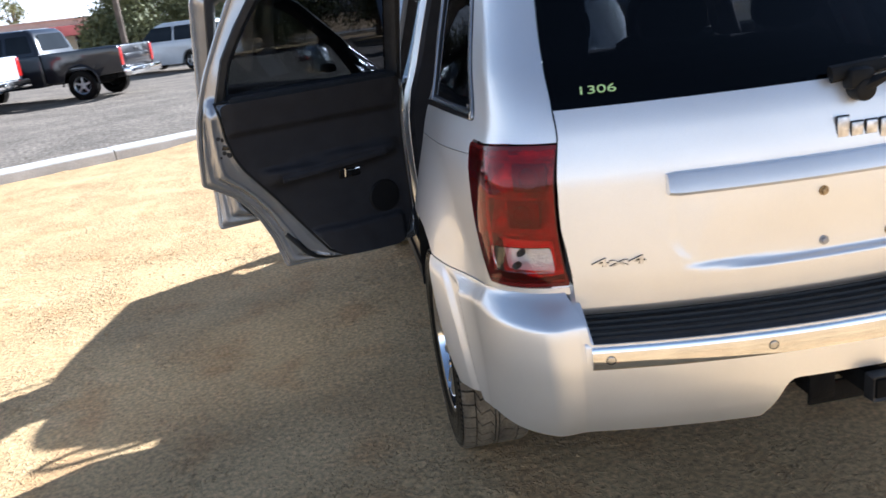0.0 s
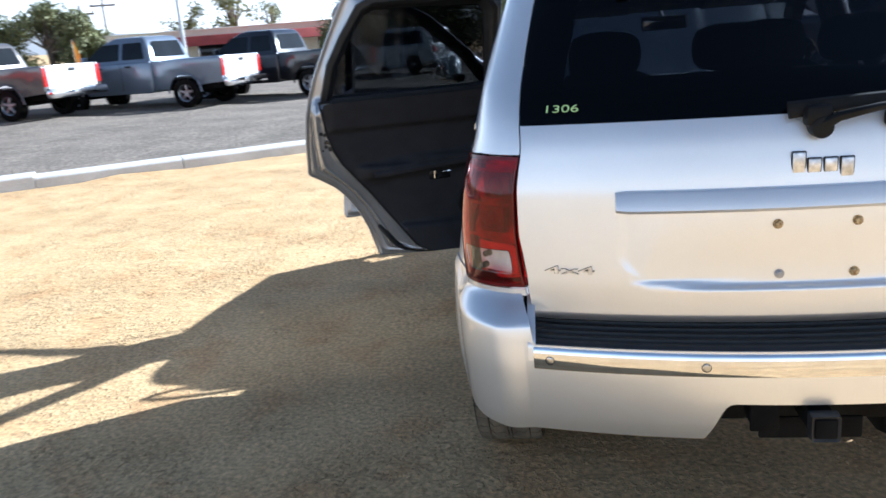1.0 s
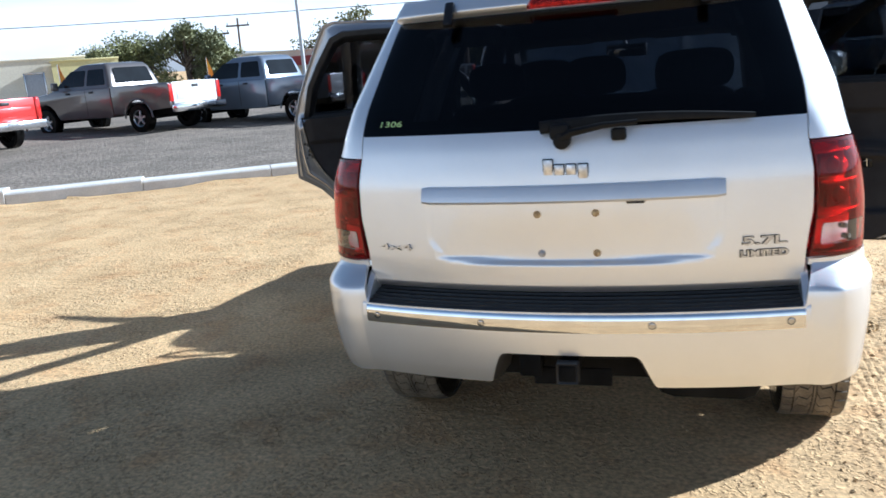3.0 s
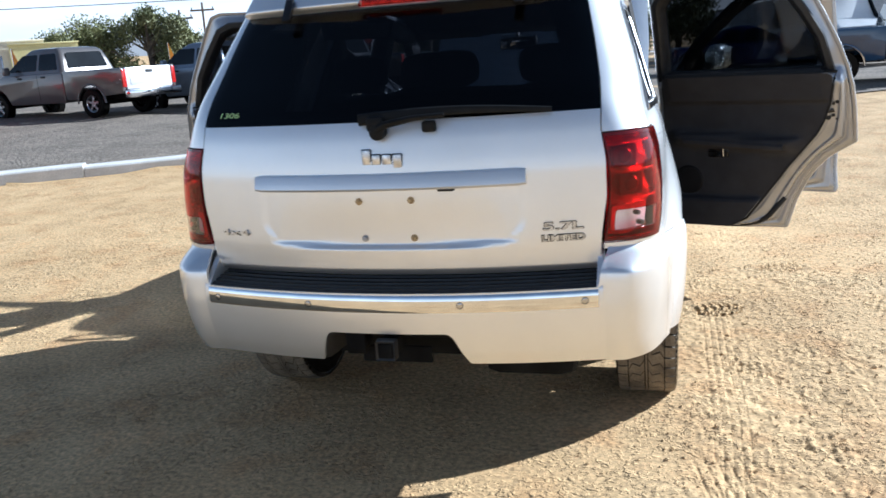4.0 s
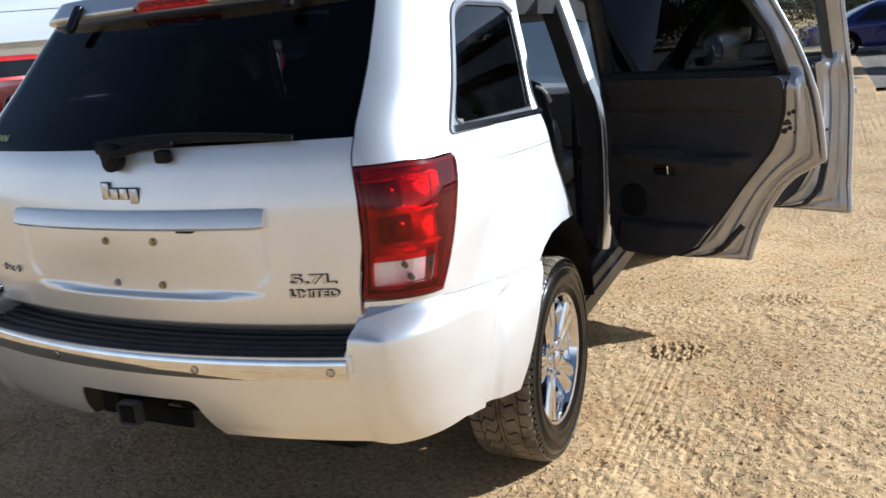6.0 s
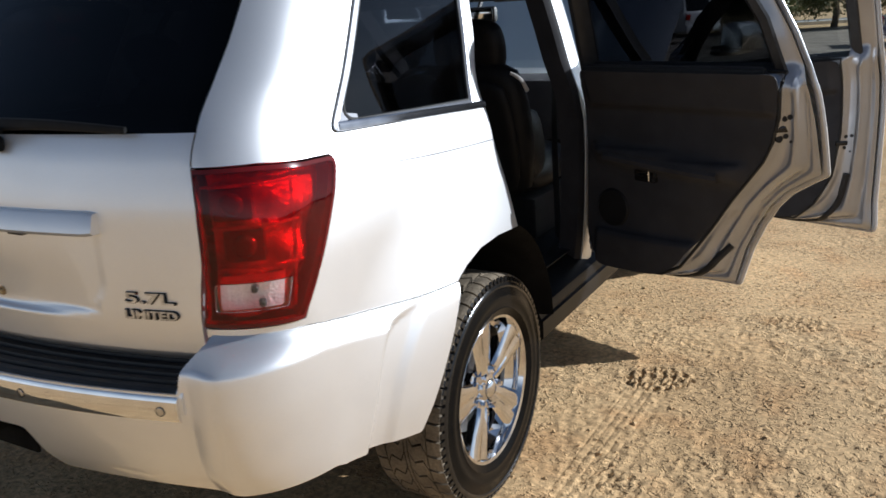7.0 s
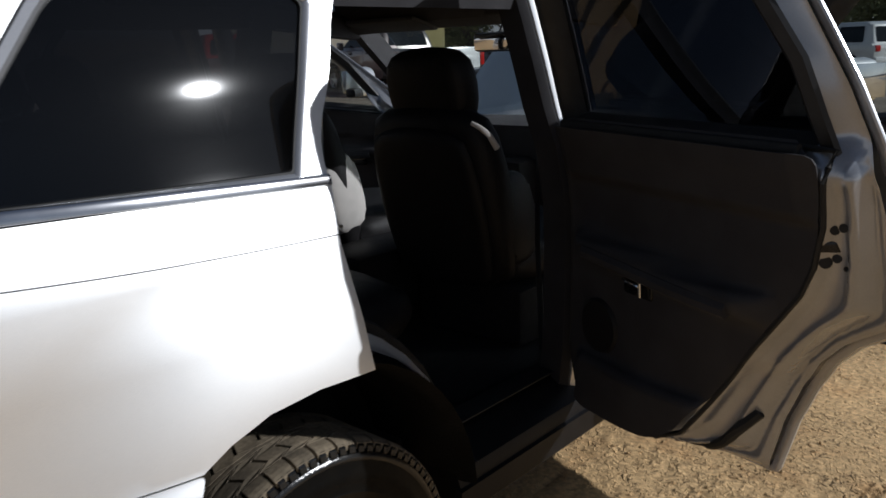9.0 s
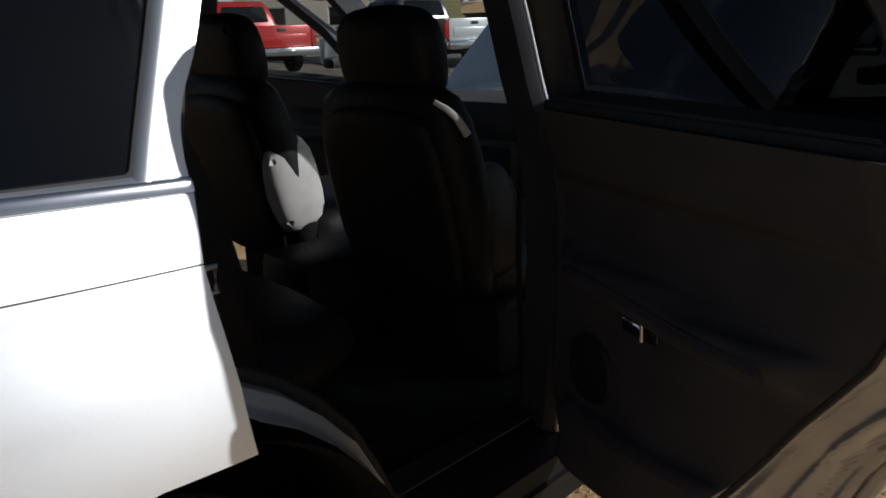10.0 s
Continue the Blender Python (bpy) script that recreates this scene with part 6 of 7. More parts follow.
def road_wheel(parent, at, r, w, m):
    side = 1 if at[0] > 0 else -1
    t = part("wheel", bm_move(bm_lathe([(r * 0.58, -w / 2), (r * 0.93, -w / 2), (r, -w / 2 + 0.03), (r, w / 2 - 0.03), (r * 0.93, w / 2), (r * 0.58, w / 2)], 28, closed=True), m @ Matrix.Translation(at)), TYRE_WALL, parent)
    bm = bm_join(bm_lathe([(r * 0.60, side * w * 0.46), (r * 0.52, side * w * 0.38), (r * 0.50, -side * w * 0.2)], 24), bm_lathe([(0.0, side * w * 0.34), (r * 0.2, side * w * 0.32), (r * 0.22, side * w * 0.1)], 16))
    for k in range(5):
        a = radians(72 * k + 20)
        b = bm_box((w * 0.12, r * 0.46, r * 0.16), (0, 0, 0), 0.012, None, 1)
        bm_move(b, Matrix.Rotation(a, 4, "X") @ Matrix.Translation((side * w * 0.30, r * 0.33, 0)))
        bm = bm_join(bm, b)
    part("rim", bm_move(bm, m @ Matrix.Translation(at)), RIM_GREY, t)
    part("hub_back", bm_move(bm_cyl(r * 0.5, 0.03, (at[0] - side * w * 0.1, at[1], at[2]), Matrix.Rotation(math.pi / 2, 4, "Y"), 20), m), UNDER, t)
    return t


def arch(cy, r, z0, n=9):
    """Points over a wheel from front to back."""
    return [(cy + r * math.cos(math.pi * i / n), max(z0, 0.40 + r * math.sin(math.pi * i / n))) for i in range(n + 1)]


def make_pickup(at, heading, body_mat, label, wb=3.65, cab_len=2.25, scale=1.0, gate_mat=None):
    """A full-size pickup truck: origin under the rear axle, +y forward."""
    m = Matrix.Translation(at) @ Matrix.Rotation(radians(heading), 4, "Z") @ Matrix.Scale(scale, 4)
    t = thing("pickup_truck", Matrix.Translation(at), label, "pickup truck", "trucks parked in the lot")
    W = 0.98
    side = [(-1.16, 0.62), (-1.18, 1.18), (-1.15, 1.27), (0.93, 1.27), (0.93, 0.52)] + [(0.55, 0.50)] + arch(0, 0.50, 0.50)[1:-1] + [(-0.55, 0.58)]
    flipm = Matrix(((0, 0, 1, 0), (1, 0, 0, 0), (0, 1, 0, 0), (0, 0, 0, 1)))
    for s in (-1, 1):
        part("bed_side", bm_move(bm_prism(side, 0.10, None, 0.02), m @ Matrix.Translation((s * W - (0.10 if s > 0 else 0.0), 0, 0)) @ flipm), body_mat, t)
    part("bed_floor", bm_move(bm_box((1.86, 2.05, 0.06), (0, -0.12, 0.78), 0.01), m), BLACK_PL, t)
    part("bed_front", bm_move(bm_box((1.80, 0.06, 0.55), (0, 0.90, 1.0), 0.01), m), body_mat, t)
    gate_ob = part("tailgate", bm_move(bm_join(bm_box((1.66, 0.07, 0.56), (0, -1.145, 0.985), 0.025), bm_box((1.40, 0.02, 0.22), (0, -1.182, 0.93), 0.012)), m), gate_mat or body_mat, t)
    part("gate_handle", bm_move(bm_box((0.24, 0.02, 0.08), (0, -1.19, 1.15), 0.012), m), BLACK_PL, gate_ob)
    cab0 = 0.955
    cab1 = cab0 + cab_len
    nose = wb + 0.92
    low = [(cab0, 0.48), (cab0, 1.26), (cab1 + 0.05, 1.26), (cab1 + 0.25, 1.20), (nose - 0.25, 1.12), (nose - 0.03, 1.02), (nose, 0.60), (wb + 0.52, 0.52)] + arch(wb, 0.50, 0.52)[1:-1] + [(wb - 0.54, 0.44), (cab0 + 0.1, 0.44)]
    part("body", bm_move(bm_prism(low, 2 * W, None, 0.035), m @ Matrix.Translation((-W, 0, 0)) @ flipm), body_mat, t)
    rings = []
    for z, y0, y1, w in ((1.25, cab0 + 0.02, cab1 + 0.12, 0.945), (1.30, cab0 + 0.03, cab1 + 0.05, 0.93), (1.55, cab0 + 0.10, cab1 - 0.35, 0.86), (1.80, cab0 + 0.20, cab1 - 0.72, 0.77), (1.90, cab0 + 0.30, cab1 - 0.90, 0.70), (1.93, cab0 + 0.50, cab1 - 1.05, 0.55)):
        rings.append([m @ Vector((x, y, z)) for x, y in rounded([(-w, y0), (w, y0), (w, y1), (-w, y1)], 0.12, 3)])
    cab = loft("cab", rings, body_mat, t, cap=True)
    for s in (-1, 1):
        def cab_side(y, z, s=s):
            k = curve([(1.30, 0.93), (1.55, 0.86), (1.80, 0.77)])(z)
            return m @ Vector((s * (k + 0.008), y, z))
        split = cab0 + cab_len * 0.43
        for name, o in (("rear_side_window", [(cab0 + 0.20, 1.34), (split - 0.05, 1.34), (split - 0.05, 1.77), (cab0 + 0.32, 1.77)]),
                        ("front_side_window", [(split + 0.05, 1.34), (cab1 - 0.12, 1.34), (cab1 - 0.66, 1.77), (split + 0.05, 1.77)])):
            sheet(name, cab_side, rounded(o, 0.05), CAR_GLASS, cab, step=0.2, thick=0.01, flip=(s < 0))
        part("tail_lamp", bm_move(bm_box((0.14, 0.10, 0.46), (s * 0.905, -1.145, 1.00), 0.02), m), LAMP_SOLID, t, "red tail lamp")
        part("side_mirror", bm_move(bm_box((0.20, 0.10, 0.22), (s * 1.13, cab1 - 0.30, 1.38), 0.03), m), body_mat, t)
        for dy in (0.0, cab_len * 0.46):
            part("door_handle", bm_move(bm_box((0.03, 0.16, 0.05), (s * 0.99, split - 0.25 + dy * 0.9, 1.16), 0.01), m), BLACK_PL, t)
        part("door_gap", bm_move(bm_box((0.004, 0.012, 0.70), (s * 0.981, split, 0.88), 0.001), m), RUBBER, t)
        part("arch_trim", bm_tube([m @ Vector((s * 0.985, y, z)) for y, z in arch(0, 0.50, 0.40)], 0.025 * scale, 6), body_mat if scale == 1.0 else BRIGHT, t)
        for y in (0.0, wb):
            road_wheel(t, (s * 0.86, y, 0.385), 0.39, 0.26, m)
        part("headlamp", bm_move(bm_box((0.34, 0.08, 0.24), (s * 0.74, nose - 0.05, 0.92), 0.03), m), LENS_CLEAR, t)
    sheet("rear_window", lambda x, z: m @ Vector((x, cab0 + 0.03 + 0.28 * (z - 1.30) - 0.012, z)), rounded([(-0.70, 1.36), (0.70, 1.36), (0.60, 1.78), (-0.60, 1.78)], 0.06), CAR_GLASS, cab, step=0.2, thick=0.01)
    sheet("windscreen", lambda x, z: m @ Vector((x, cab1 + 0.06 - 1.52 * (z - 1.30) + 0.03, z)), rounded([(-0.80, 1.31), (0.80, 1.31), (0.66, 1.80), (-0.66, 1.80)], 0.06), CAR_GLASS, cab, step=0.2, thick=0.01, flip=True)
    bump_ob = part("rear_bumper", bm_move(bm_join(bm_box((1.90, 0.20, 0.20), (0, -1.28, 0.60), 0.03), bm_box((0.5, 0.12, 0.10), (0, -1.33, 0.60), 0.02)), m), CHROME if scale == 1.0 else BRIGHT, t, "chrome step bumper")
    part("number_plate", bm_move(bm_box((0.31, 0.01, 0.155), (0, -1.388, 0.62), 0.004), m), BRIGHT, bump_ob)
    part("front_bumper", bm_move(bm_box((1.95, 0.24, 0.28), (0, nose + 0.04, 0.58), 0.06), m), CHROME, t)
    part("grille", bm_move(bm_box((1.10, 0.05, 0.30), (0, nose - 0.01, 0.90), 0.02), m), BLACK_GLOSS, t)
    part("chassis", bm_move(bm_box((1.1, wb + 1.6, 0.14), (0, wb / 2, 0.52), 0.02), m), UNDER, t)
    for y in (0.0, wb):
        part("axle", bm_tube([m @ Vector((-0.75, y, 0.385)), m @ Vector((0.75, y, 0.385))], 0.06, 8), UNDER, t)
    return t


def make_car(at, heading, body_mat, label, category, tall=False, length=4.7, height=0.0):
    """A saloon, or a tall hatchback: origin under the middle, +y forward."""
    m = Matrix.Translation(at) @ Matrix.Rotation(radians(heading), 4, "Z")
    t = thing(category.replace(" ", "_"), Matrix.Translation(at), label, category)
    h, L = (1.70, length / 2) if tall else (1.45, length / 2)
    h = height or h
    belt = 1.02 + 0.25 * (h - 1.70) if tall else 0.90
    flipm = Matrix(((0, 0, 1, 0), (1, 0, 0, 0), (0, 1, 0, 0), (0, 0, 0, 1)))
    wf, wr = L - 0.95, -L + 0.95
    low = [(-L, 0.40), (-L - 0.02, belt - 0.12), (-L + 0.12, belt), (L - 1.5, belt), (L - 0.25, belt - 0.16), (L, belt - 0.34), (L, 0.32), (wf + 0.42, 0.28)]
    low += [(wf + 0.40 * math.cos(math.pi * i / 8), 0.33 + 0.38 * math.sin(math.pi * i / 8)) for i in range(9)] + [(wf - 0.45, 0.24), (wr + 0.45, 0.24)]
    low += [(wr + 0.40 * math.cos(math.pi * i / 8), 0.33 + 0.38 * math.sin(math.pi * i / 8)) for i in range(9)]
    part("body", bm_move(bm_prism(low, 1.80, None, 0.05), m @ Matrix.Translation((-0.90, 0, 0)) @ flipm), body_mat, t)
    r0 = -L + (0.10 if tall else 0.75)
    spec = ((belt - 0.02, r0, L - 1.25, 0.86), (belt + 0.25, r0 + (0.12 if tall else 0.35), L - 1.75, 0.78), (h - 0.10, r0 + (0.25 if tall else 0.75), L - 2.15, 0.68), (h, r0 + (0.5 if tall else 1.0), L - 2.4, 0.55))
    cab = loft("cabin", [[m @ Vector((x, y, z)) for x, y in rounded([(-w, y0), (w, y0), (w, y1), (-w, y1)], 0.14, 3)] for z, y0, y1, w in spec], body_mat, t, cap=True)
    for s in (-1, 1):
        surf = lambda y, z, s=s: m @ Vector((s * (curve([(p[0], p[3]) for p in spec])(z) + 0.008), y, z))
        mid = (r0 + L - 1.5) / 2
        for name, o in (("rear_side_window", [(r0 + 0.40, belt + 0.05), (mid - 0.04, belt + 0.05), (mid - 0.04, h - 0.14), (r0 + (0.50 if tall else 0.85), h - 0.14)]),
                        ("front_side_window", [(mid + 0.04, belt + 0.05), (L - 1.50, belt + 0.05), (L - 2.10, h - 0.14), (mid + 0.04, h - 0.14)])):
            sheet(name, surf, rounded(o, 0.05), CAR_GLASS, cab, step=0.2, thick=0.01, flip=(s < 0))
        part("tail_lamp", bm_move(bm_box((0.20, 0.08, 0.20), (s * 0.75, -L, belt - 0.15), 0.02), m), LAMP_SOLID, t, "red tail lamp")
        for y in (wf, wr):
            road_wheel(t, (s * 0.80, y, 0.33), 0.33, 0.22, m)
    sheet("rear_window", lambda x, k: m @ Vector((x, spec[0][1] + (spec[2][1] - spec[0][1]) * k - 0.012, spec[0][0] + (spec[2][0] - spec[0][0]) * k)), rounded([(-0.66, 0.12), (0.66, 0.12), (0.56, 0.9), (-0.56, 0.9)], 0.05), CAR_GLASS, cab, step=0.2, thick=0.01)
    part("number_plate", bm_move(bm_box((0.31, 0.01, 0.155), (0, -L - 0.03, belt - 0.22), 0.004), m), BRIGHT, t)
    part("rear_bumper", bm_move(bm_box((1.74, 0.14, 0.24), (0, -L - 0.01, 0.48), 0.05), m), body_mat, t)
    return t


def on_lot(x, y):
    return (x, y, lot_height(x, y) + 0.004)


make_pickup(on_lot(-13.5, 17.25), 80, PAINT_GREY, "dark grey extended-cab pickup with a bright tailgate", gate_mat=PAINT_PALE)
make_pickup(on_lot(-10.0, 19.5), 80, PAINT_BLUEGREY, "blue-grey pickup truck with a pale tailgate", gate_mat=PAINT_PALE)
make_pickup(on_lot(-7.2, 21.6), 77, PAINT_BLACK, "black pickup truck with a chrome rear bumper")
make_pickup(on_lot(-15.0, 12.3), 80, PAINT_RED, "small red pickup truck seen from behind", 2.9, 1.6, 0.9)
make_pickup(on_lot(4.95, 18.9), -93, PAINT_BLUE, "dark blue pickup truck with grey wheel-arch trims", 3.3, 1.7, 0.96)
make_car(on_lot(3.6, 25.2), -80, PAINT_NAVY, "navy blue saloon on the far side of the lot", "saloon car")
make_car((-6.6, 30.5, 0.15), 60, PAINT_WHITE, "white hatchback parked by the street", "hatchback car", True)
make_car(on_lot(6.4, 27.0), 205, PAINT_WHITE, "white van parked behind the blue pickup", "van", True, 5.4, 2.35)

# ---- trees, buildings, poles ----
LEAF = mat("olive_leaves", (0.24, 0.24, 0.10), 0.65, alt=(0.13, 0.14, 0.05), scale=0.9, fine=0.25, fine_scale=7)
LEAF_PALE = mat("dusty_leaves", (0.22, 0.22, 0.10), 0.65, alt=(0.13, 0.14, 0.06), scale=0.8, fine=0.25, fine_scale=7)
BARK = mat("rough_bark", (0.13, 0.10, 0.075), 0.9, vary=0.3, scale=6, bump=0.8, bump_scale=25)
WOOD_POLE = mat("weathered_pole", (0.16, 0.12, 0.09), 0.9, vary=0.25, scale=4, bump=0.5, bump_scale=30)
STUCCO = mat("beige_stucco", (0.80, 0.73, 0.58), 0.9, alt=(0.72, 0.65, 0.50), scale=0.6, bump=0.2, bump_scale=40, fine=0.06, fine_scale=12)
STUCCO_GREY = mat("grey_stucco", (0.46, 0.44, 0.44), 0.9, alt=(0.38, 0.36, 0.36), scale=0.6, bump=0.2, bump_scale=40, fine=0.06, fine_scale=12)
STUCCO_YELLOW = mat("yellow_stucco", (0.80, 0.70, 0.34), 0.9, alt=(0.72, 0.62, 0.28), scale=0.6, bump=0.2, bump_scale=40, fine=0.06, fine_scale=12)
RED_ROOF = mat("faded_red_awning", (0.32, 0.06, 0.05), 0.7, vary=0.2, scale=1.2, bump=0.2)
ROOF_GREY = mat("flat_roof_grey", (0.30, 0.29, 0.28), 0.9, vary=0.15, scale=1)
HILL = mat("hazy_hill", (0.42, 0.42, 0.43), 1.0, alt=(0.36, 0.37, 0.38), scale=0.02)
LIGHT_STEEL = mat("pale_steel", (0.55, 0.55, 0.55), 0.5, 0.3, vary=0.1, scale=3)
FLAG = mat("orange_pennant", (0.80, 0.22, 0.03), 0.6, alt=(0.80, 0.45, 0.04), scale=2.5)


def make_tree(at, height, spread, leaf, label, seed, droop=0.2, n=2600):
    rng = random.Random(seed)
    x0, y0, z0 = at
    t = thing("tree", at, label, "tree")
    top = Vector((x0 + rng.uniform(-0.2, 0.2), y0, z0 + height * 0.55))
    trunk = bm_tube([(x0, y0, z0 - 0.1), (x0 + 0.1, y0, z0 + height * 0.2), (x0 - 0.05, y0 + 0.1, z0 + height * 0.4), tuple(top)], 0.05 * height, 8, 1, 0.02 * height)
    limbs, clumps = [], []
    for k in range(16):
        a, r = rng.uniform(0, 2 * math.pi), rng.uniform(0.25, 1.0) * spread
        hz = z0 + height * rng.uniform(0.34, 0.88) - 0.12 * height * (r / spread) ** 2
        end = Vector((x0 + r * math.cos(a), y0 + r * math.sin(a), hz))
        base = Vector((x0, y0, z0 + height * rng.uniform(0.25, 0.5)))
        mid = base.lerp(end, 0.5) + Vector((0, 0, 0.08 * height))
        limbs.append(bm_tube([base, mid, end], 0.018 * height, 6, 1, 0.006 * height))
        clumps.append((end, rng.uniform(0.30, 0.50) * spread))
    part("trunk", bm_join(trunk, *limbs), BARK, t)
    V, F = [], []
    for i in range(n):
        c, r = clumps[i % len(clumps)]
        d = Vector((rng.gauss(0, 1), rng.gauss(0, 1), rng.gauss(0, 0.8))).normalized() * r * rng.uniform(0.35, 1.08)
        p = c + d + Vector((0, 0, -droop * abs(rng.gauss(0, 1)) * r))
        u = Vector((rng.gauss(0, 1), rng.gauss(0, 1), rng.gauss(0, 1))).normalized()
        v = u.cross(Vector((rng.gauss(0, 1), rng.gauss(0, 1), rng.gauss(0, 1)))).normalized()
        ln, wd = rng.uniform(0.07, 0.14) * (height / 4.5), rng.uniform(0.03, 0.065) * (height / 4.5)
        b = len(V)
        V += [p - u * ln, p + v * wd, p + u * ln, p - v * wd]
        F.append((b, b + 1, b + 2, b + 3))
    crown = mesh_ob("crown", V, F, leaf, t, smooth=False)
    tagged(crown, kind="stuff")
    return t


for i, (x, y, h, sp, lf) in enumerate(((-28.8, 37.5, 4.0, 2.0, LEAF), (-26.6, 38.5, 4.5, 1.9, LEAF_PALE), (-25.2, 40.5, 3.7, 1.6, LEAF), (-30.3, 36.2, 3.3, 1.6, LEAF),
                                       (-8.6, 37.5, 4.6, 2.3, LEAF_PALE), (-6.4, 38.5, 4.3, 2.2, LEAF_PALE), (-10.4, 38.6, 3.2, 1.7, LEAF), (-3.8, 38.6, 4.2, 2.4, LEAF), (-1.2, 40.5, 3.6, 2.0, LEAF), (1.8, 41.0, 4.0, 2.2, LEAF_PALE))):
    make_tree((x, y, lot_height(x, y) - 0.05), h, sp, lf, "bushy olive-green tree behind the lot" if lf is LEAF else "dusty pale green pepper tree behind the lot", 10 + i, n=9000)
for i, (x, y, h, sp) in enumerate(((-29.5, 62.0, 6.0, 2.0), (-26.0, 63.3, 7.2, 1.8), (-23.3, 64.3, 5.6, 1.4), (-12.8, 56.3, 6.6, 1.8), (-48.0, 44.0, 4.6, 3.0), (-44.5, 47.0, 3.6, 1.5))):
    make_tree((x, y, 0.3), h, sp, LEAF, "tall distant tree on the skyline", 40 + i, n=1100)


def make_building(at, heading, size, wall, label, openings, awning=None, roof_mat=None):
    """A low flat-roofed building with a parapet. openings: (along, z, width, height, kind)."""
    w, d, h = size
    m = Matrix.Translation(at) @ Matrix.Rotation(radians(heading), 4, "Z")
    t = thing("building", Matrix.Translation(at), label, "building")
    front = sheet("wall", lambda x, z: m @ Vector((x, 0, z)), [(-w / 2, -0.3), (w / 2, -0.3), (w / 2, h), (-w / 2, h)], wall, t, step=1.0, thick=0.25,
                  holes=[[(a - ww / 2, z), (a + ww / 2, z), (a + ww / 2, z + hh), (a - ww / 2, z + hh)] for a, z, ww, hh, _ in openings])
    for p, sz in (((-w / 2 + 0.125, d / 2 + 0.2, h / 2 - 0.15), (0.25, d - 0.4, h + 0.3)), ((w / 2 - 0.125, d / 2 + 0.2, h / 2 - 0.15), (0.25, d - 0.4, h + 0.3)), ((0, d, h / 2 - 0.15), (w, 0.25, h + 0.3))):
        part("wall", bm_move(bm_box(sz, p, 0.02), m), wall, t)
    part("roof", bm_move(bm_box((w - 0.3, d - 0.3, 0.15), (0, d / 2 + 0.1, h - 0.35), 0.02), m), roof_mat or ROOF_GREY, t)
    part("parapet_cap", bm_move(bm_box((w + 0.1, 0.36, 0.08), (0, 0.12, h + 0.03), 0.015), m), wall, t)
    for a, z, ww, hh, kind in openings:
        win = part(kind, bm_move(bm_box((ww - 0.02, 0.06, hh - 0.02), (a, 0.14, z + hh / 2), 0.01), m), CAR_GLASS if kind == "window" else DULL_METAL, t)
        part("frame", bm_move(bm_join(bm_box((0.07, 0.10, hh), (a - ww / 2 + 0.035, 0.09, z + hh / 2), 0.008), bm_box((0.07, 0.10, hh), (a + ww / 2 - 0.035, 0.09, z + hh / 2), 0.008),
                                      bm_box((ww - 0.14, 0.10, 0.07), (a, 0.09, z + hh - 0.035), 0.008)), m), BRIGHT, win)
    if awning:
        part("awning", bm_move(bm_box((awning, 1.4, 0.5), (0, -0.70, h - 0.55), 0.04, None, 2, (1.0, 0.5)), m), RED_ROOF, t)
    return t


make_building((-33.5, 30.0, 0.5), 42, (11, 8, 2.7), STUCCO, "low beige stucco building with dark windows", [(-3.5, 0.9, 1.6, 1.0, "window"), (0.2, 0.9, 1.2, 1.0, "window"), (3.0, 0.0, 1.0, 2.05, "door")])
make_building((-29.2, 33.4, 0.5), 42, (3.2, 4, 2.5), STUCCO_YELLOW, "small yellow stucco annexe beside the beige building", [(0, 0.9, 1.0, 0.9, "window")])
make_building((-16.5, 41.5, 0.2), 22, (15, 9, 2.5), STUCCO, "long low shop building with a faded red awning", [(-5.5, 0.8, 2.0, 1.1, "window"), (-2.0, 0.8, 2.0, 1.1, "window"), (1.4, 0.0, 1.1, 2.05, "door"), (4.6, 0.8, 2.4, 1.1, "window")], 9.0)


make_building((12.2, 35.0, 0.0), 0, (10, 8, 4.2), STUCCO_GREY, "tall grey stucco workshop with a wide doorway", [(-2.6, 0.0, 3.2, 3.0, "door"), (2.4, 1.2, 1.6, 1.1, "window")])


def make_pole(at, h, r, wired=True):
    t = thing("utility_pole", at, "weathered wooden utility pole with a crossarm", "utility pole")
    x, y, z = at
    part("pole", bm_tube([(x, y, z - 0.3), (x - 0.02, y, z + h * 0.5), (x + 0.03, y, z + h)], r, 10, 1, r * 0.7), WOOD_POLE, t)
    if wired:
        part("crossarm", bm_box((1.6, 0.10, 0.12), (x, y, z + h - 0.5), 0.01, pose(0, 0, 0, 0, 0, 25)), WOOD_POLE, t)
        for k in (-0.7, 0.0, 0.7):
            part("insulator", bm_cyl(0.04, 0.14, (x + k * math.cos(radians(25)), y + k * math.sin(radians(25)), z + h - 0.36), None, 10, 0.03), BLACK_GLOSS, t)
    return t


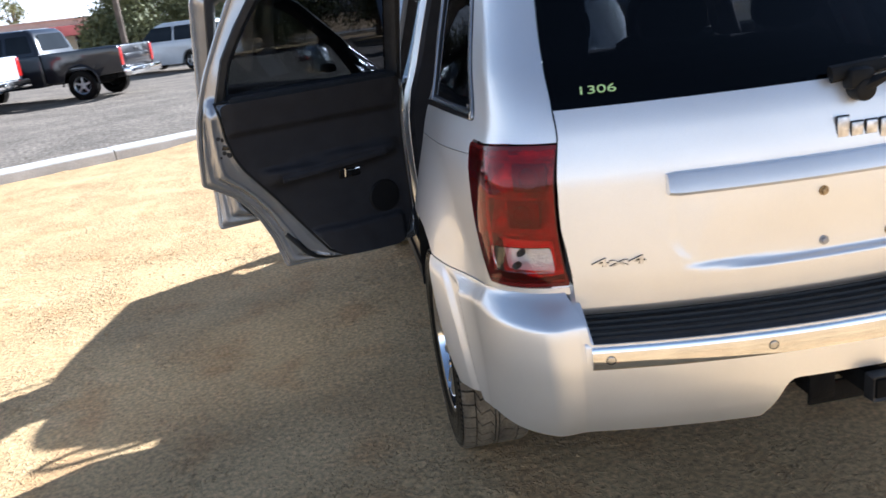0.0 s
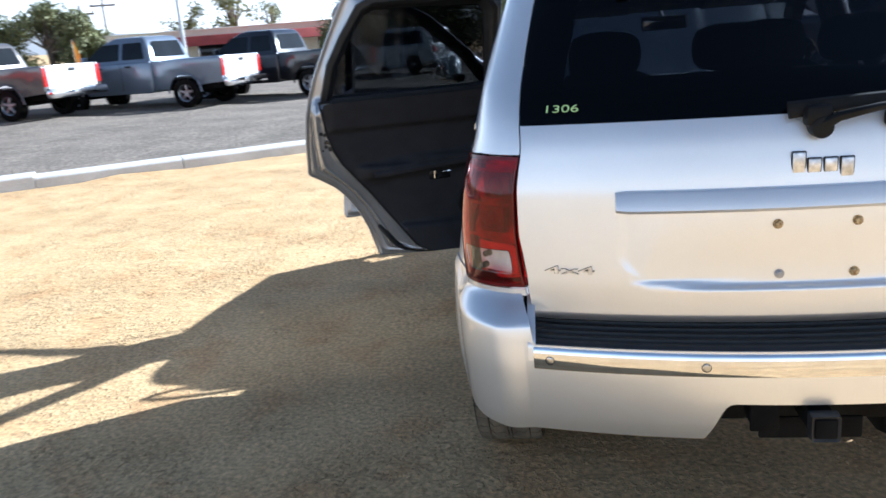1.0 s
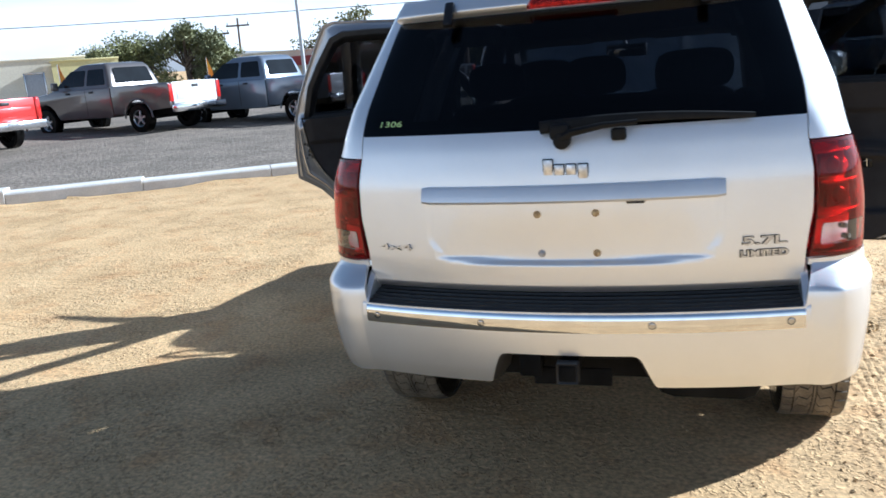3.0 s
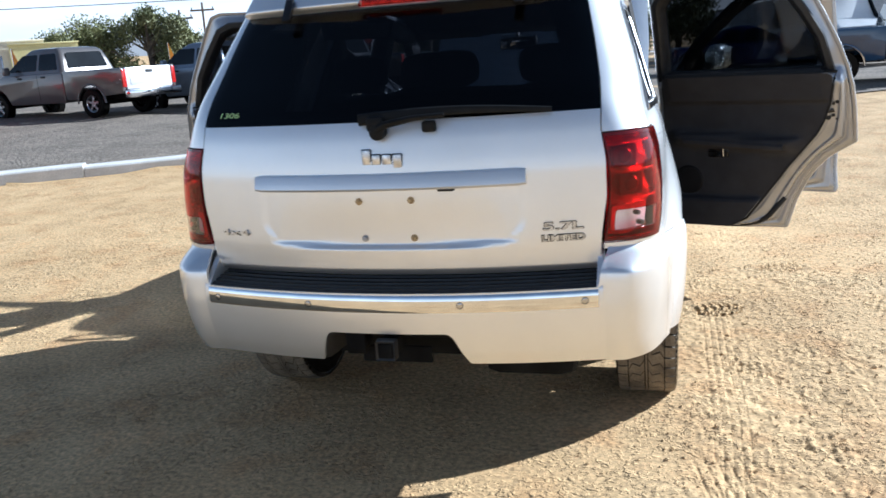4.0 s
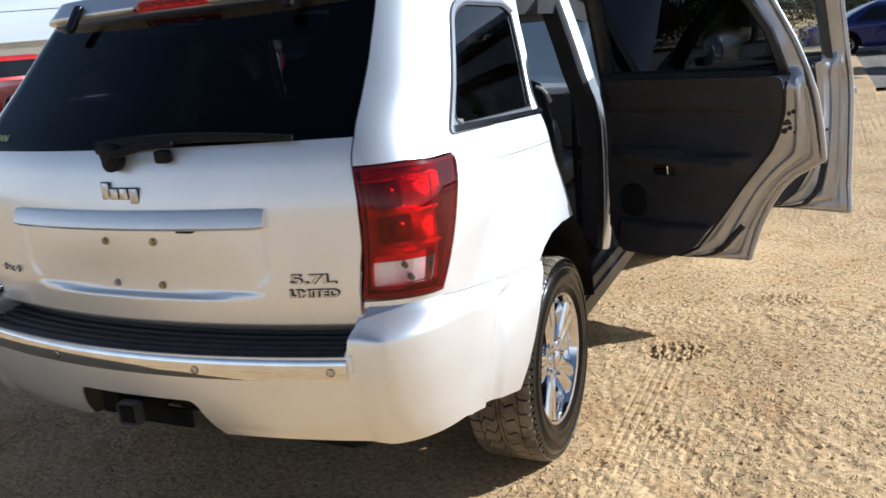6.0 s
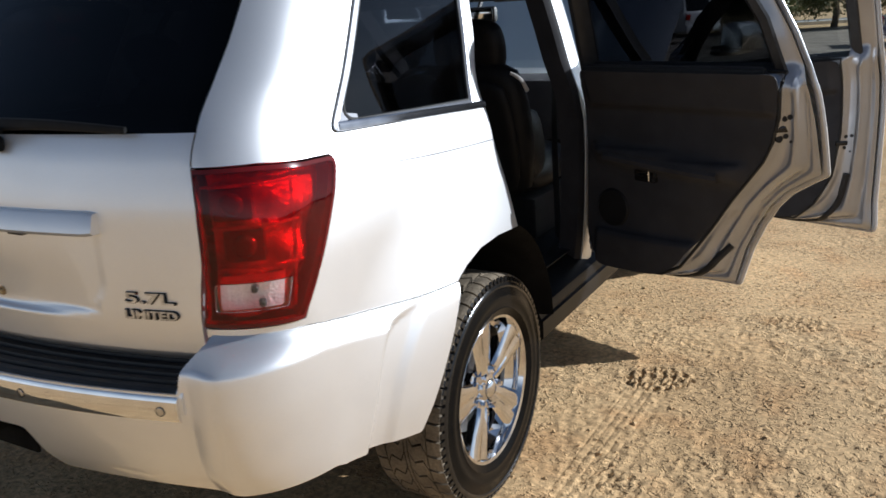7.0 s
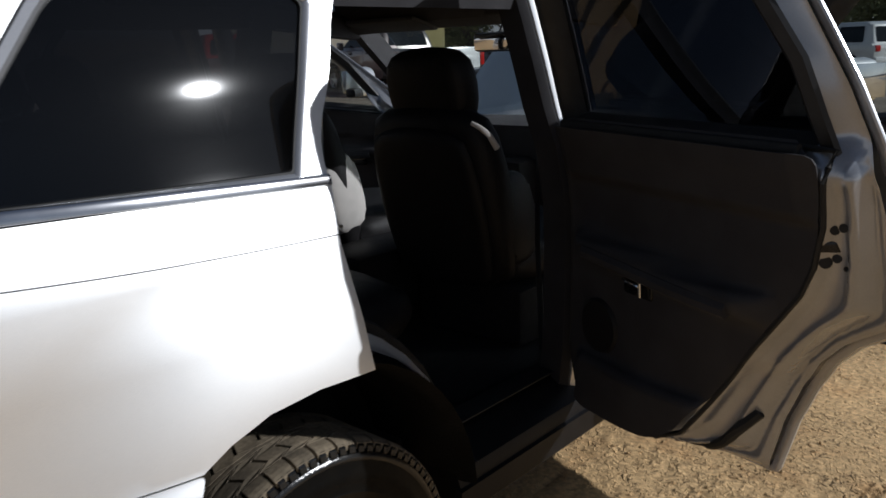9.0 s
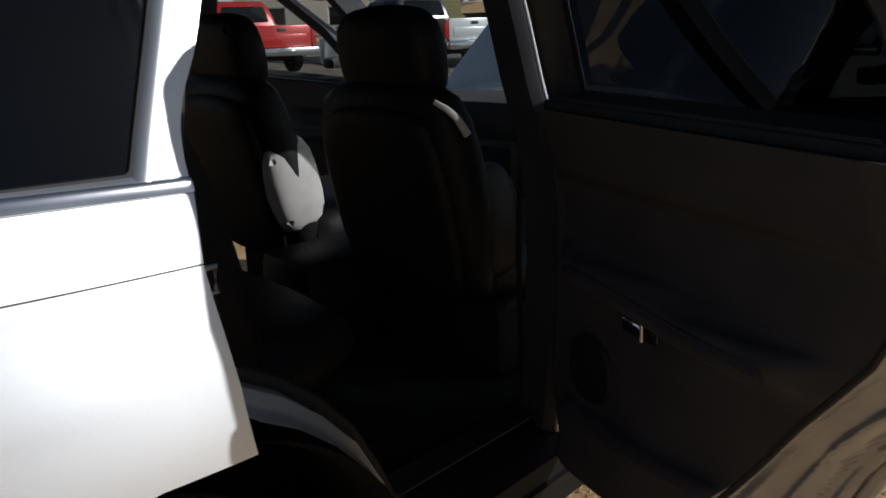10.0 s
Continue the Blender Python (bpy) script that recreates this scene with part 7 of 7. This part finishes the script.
def make_lamp_pole(at, h):
    t = thing("light_pole", at, "slim pale grey steel light pole", "light pole")
    x, y, z = at
    part("mast", bm_tube([(x, y, z - 0.2), (x, y, z + h)], 0.09, 10, 1, 0.06), LIGHT_STEEL, t)
    part("foot", bm_cyl(0.22, 0.5, (x, y, z + 0.1), None, 14, bevel=0.03), CONCRETE, t)
    part("lamp_arm", bm_tube([(x, y, z + h), (x + 0.5, y - 0.3, z + h + 0.15), (x + 1.1, y - 0.6, z + h + 0.15)], 0.04, 8), LIGHT_STEEL, t)
    return t


make_lamp_pole((-15.0, 29.4, 0.3), 9.0)
make_pole((-29.3, 49.4, 0.3), 5.2, 0.10)
make_pole((-27.2, 43.0, 0.3), 4.4, 0.09)
make_pole((-8.9, 33.2, 0.2), 8.5, 0.13)
wire_ob = part("overhead_wire", bm_tube([(-60 + 70 * i / 20, 4.5 + 45 * i / 20 * 0.98, 5.3 - 0.9 * math.sin(math.pi * i / 20) - 0.02 * i) for i in range(21)], 0.018, 5), BLACK_PL)
tagged(wire_ob, "thin black overhead wire strung between utility poles", "cable")


def make_flag(at, h):
    t = thing("feather_flag", at, "orange and yellow feather flag on a thin mast", "flag")
    x, y, z = at
    part("mast", bm_tube([(x, y, z), (x, y, z + h)], 0.02, 6), BRIGHT, t)
    V, F = [], []
    for i in range(9):
        k = i / 8
        wdt = 0.26 * math.sin(math.pi * (0.18 + 0.75 * k))
        V += [(x, y, z + h * (0.45 + 0.55 * k)), (x + wdt, y + 0.06 * math.sin(6 * k), z + h * (0.42 + 0.56 * k))]
    F = [(2 * i, 2 * i + 1, 2 * i + 3, 2 * i + 2) for i in range(8)]
    mesh_ob("cloth", V, F, FLAG, t, smooth=True)
    return t


make_flag((-19.6, 20.4, 0.4), 2.0)
make_flag((-22.5, 34.0, 0.4), 2.2)
make_flag((-21.2, 35.2, 0.4), 2.2)

# far hills all round, low and pale
hv, hf = [], []
for i in range(97):
    a = 2 * math.pi * i / 96
    hgt = 6 + 9 * max(0, noise.noise((math.cos(a) * 2.3, math.sin(a) * 2.3, 1.7)) + 0.25) + 3 * noise.noise((math.cos(a) * 9, math.sin(a) * 9, 4.0))
    hv += [(330 * math.cos(a), 330 * math.sin(a), -3), (350 * math.cos(a), 350 * math.sin(a), max(2.0, hgt))]
hf = [(2 * i, 2 * i + 1, 2 * i + 3, 2 * i + 2) for i in range(96)]
tagged(mesh_ob("backdrop", hv, hf, HILL), "pale hazy hills on the horizon", "hills", kind="structure")
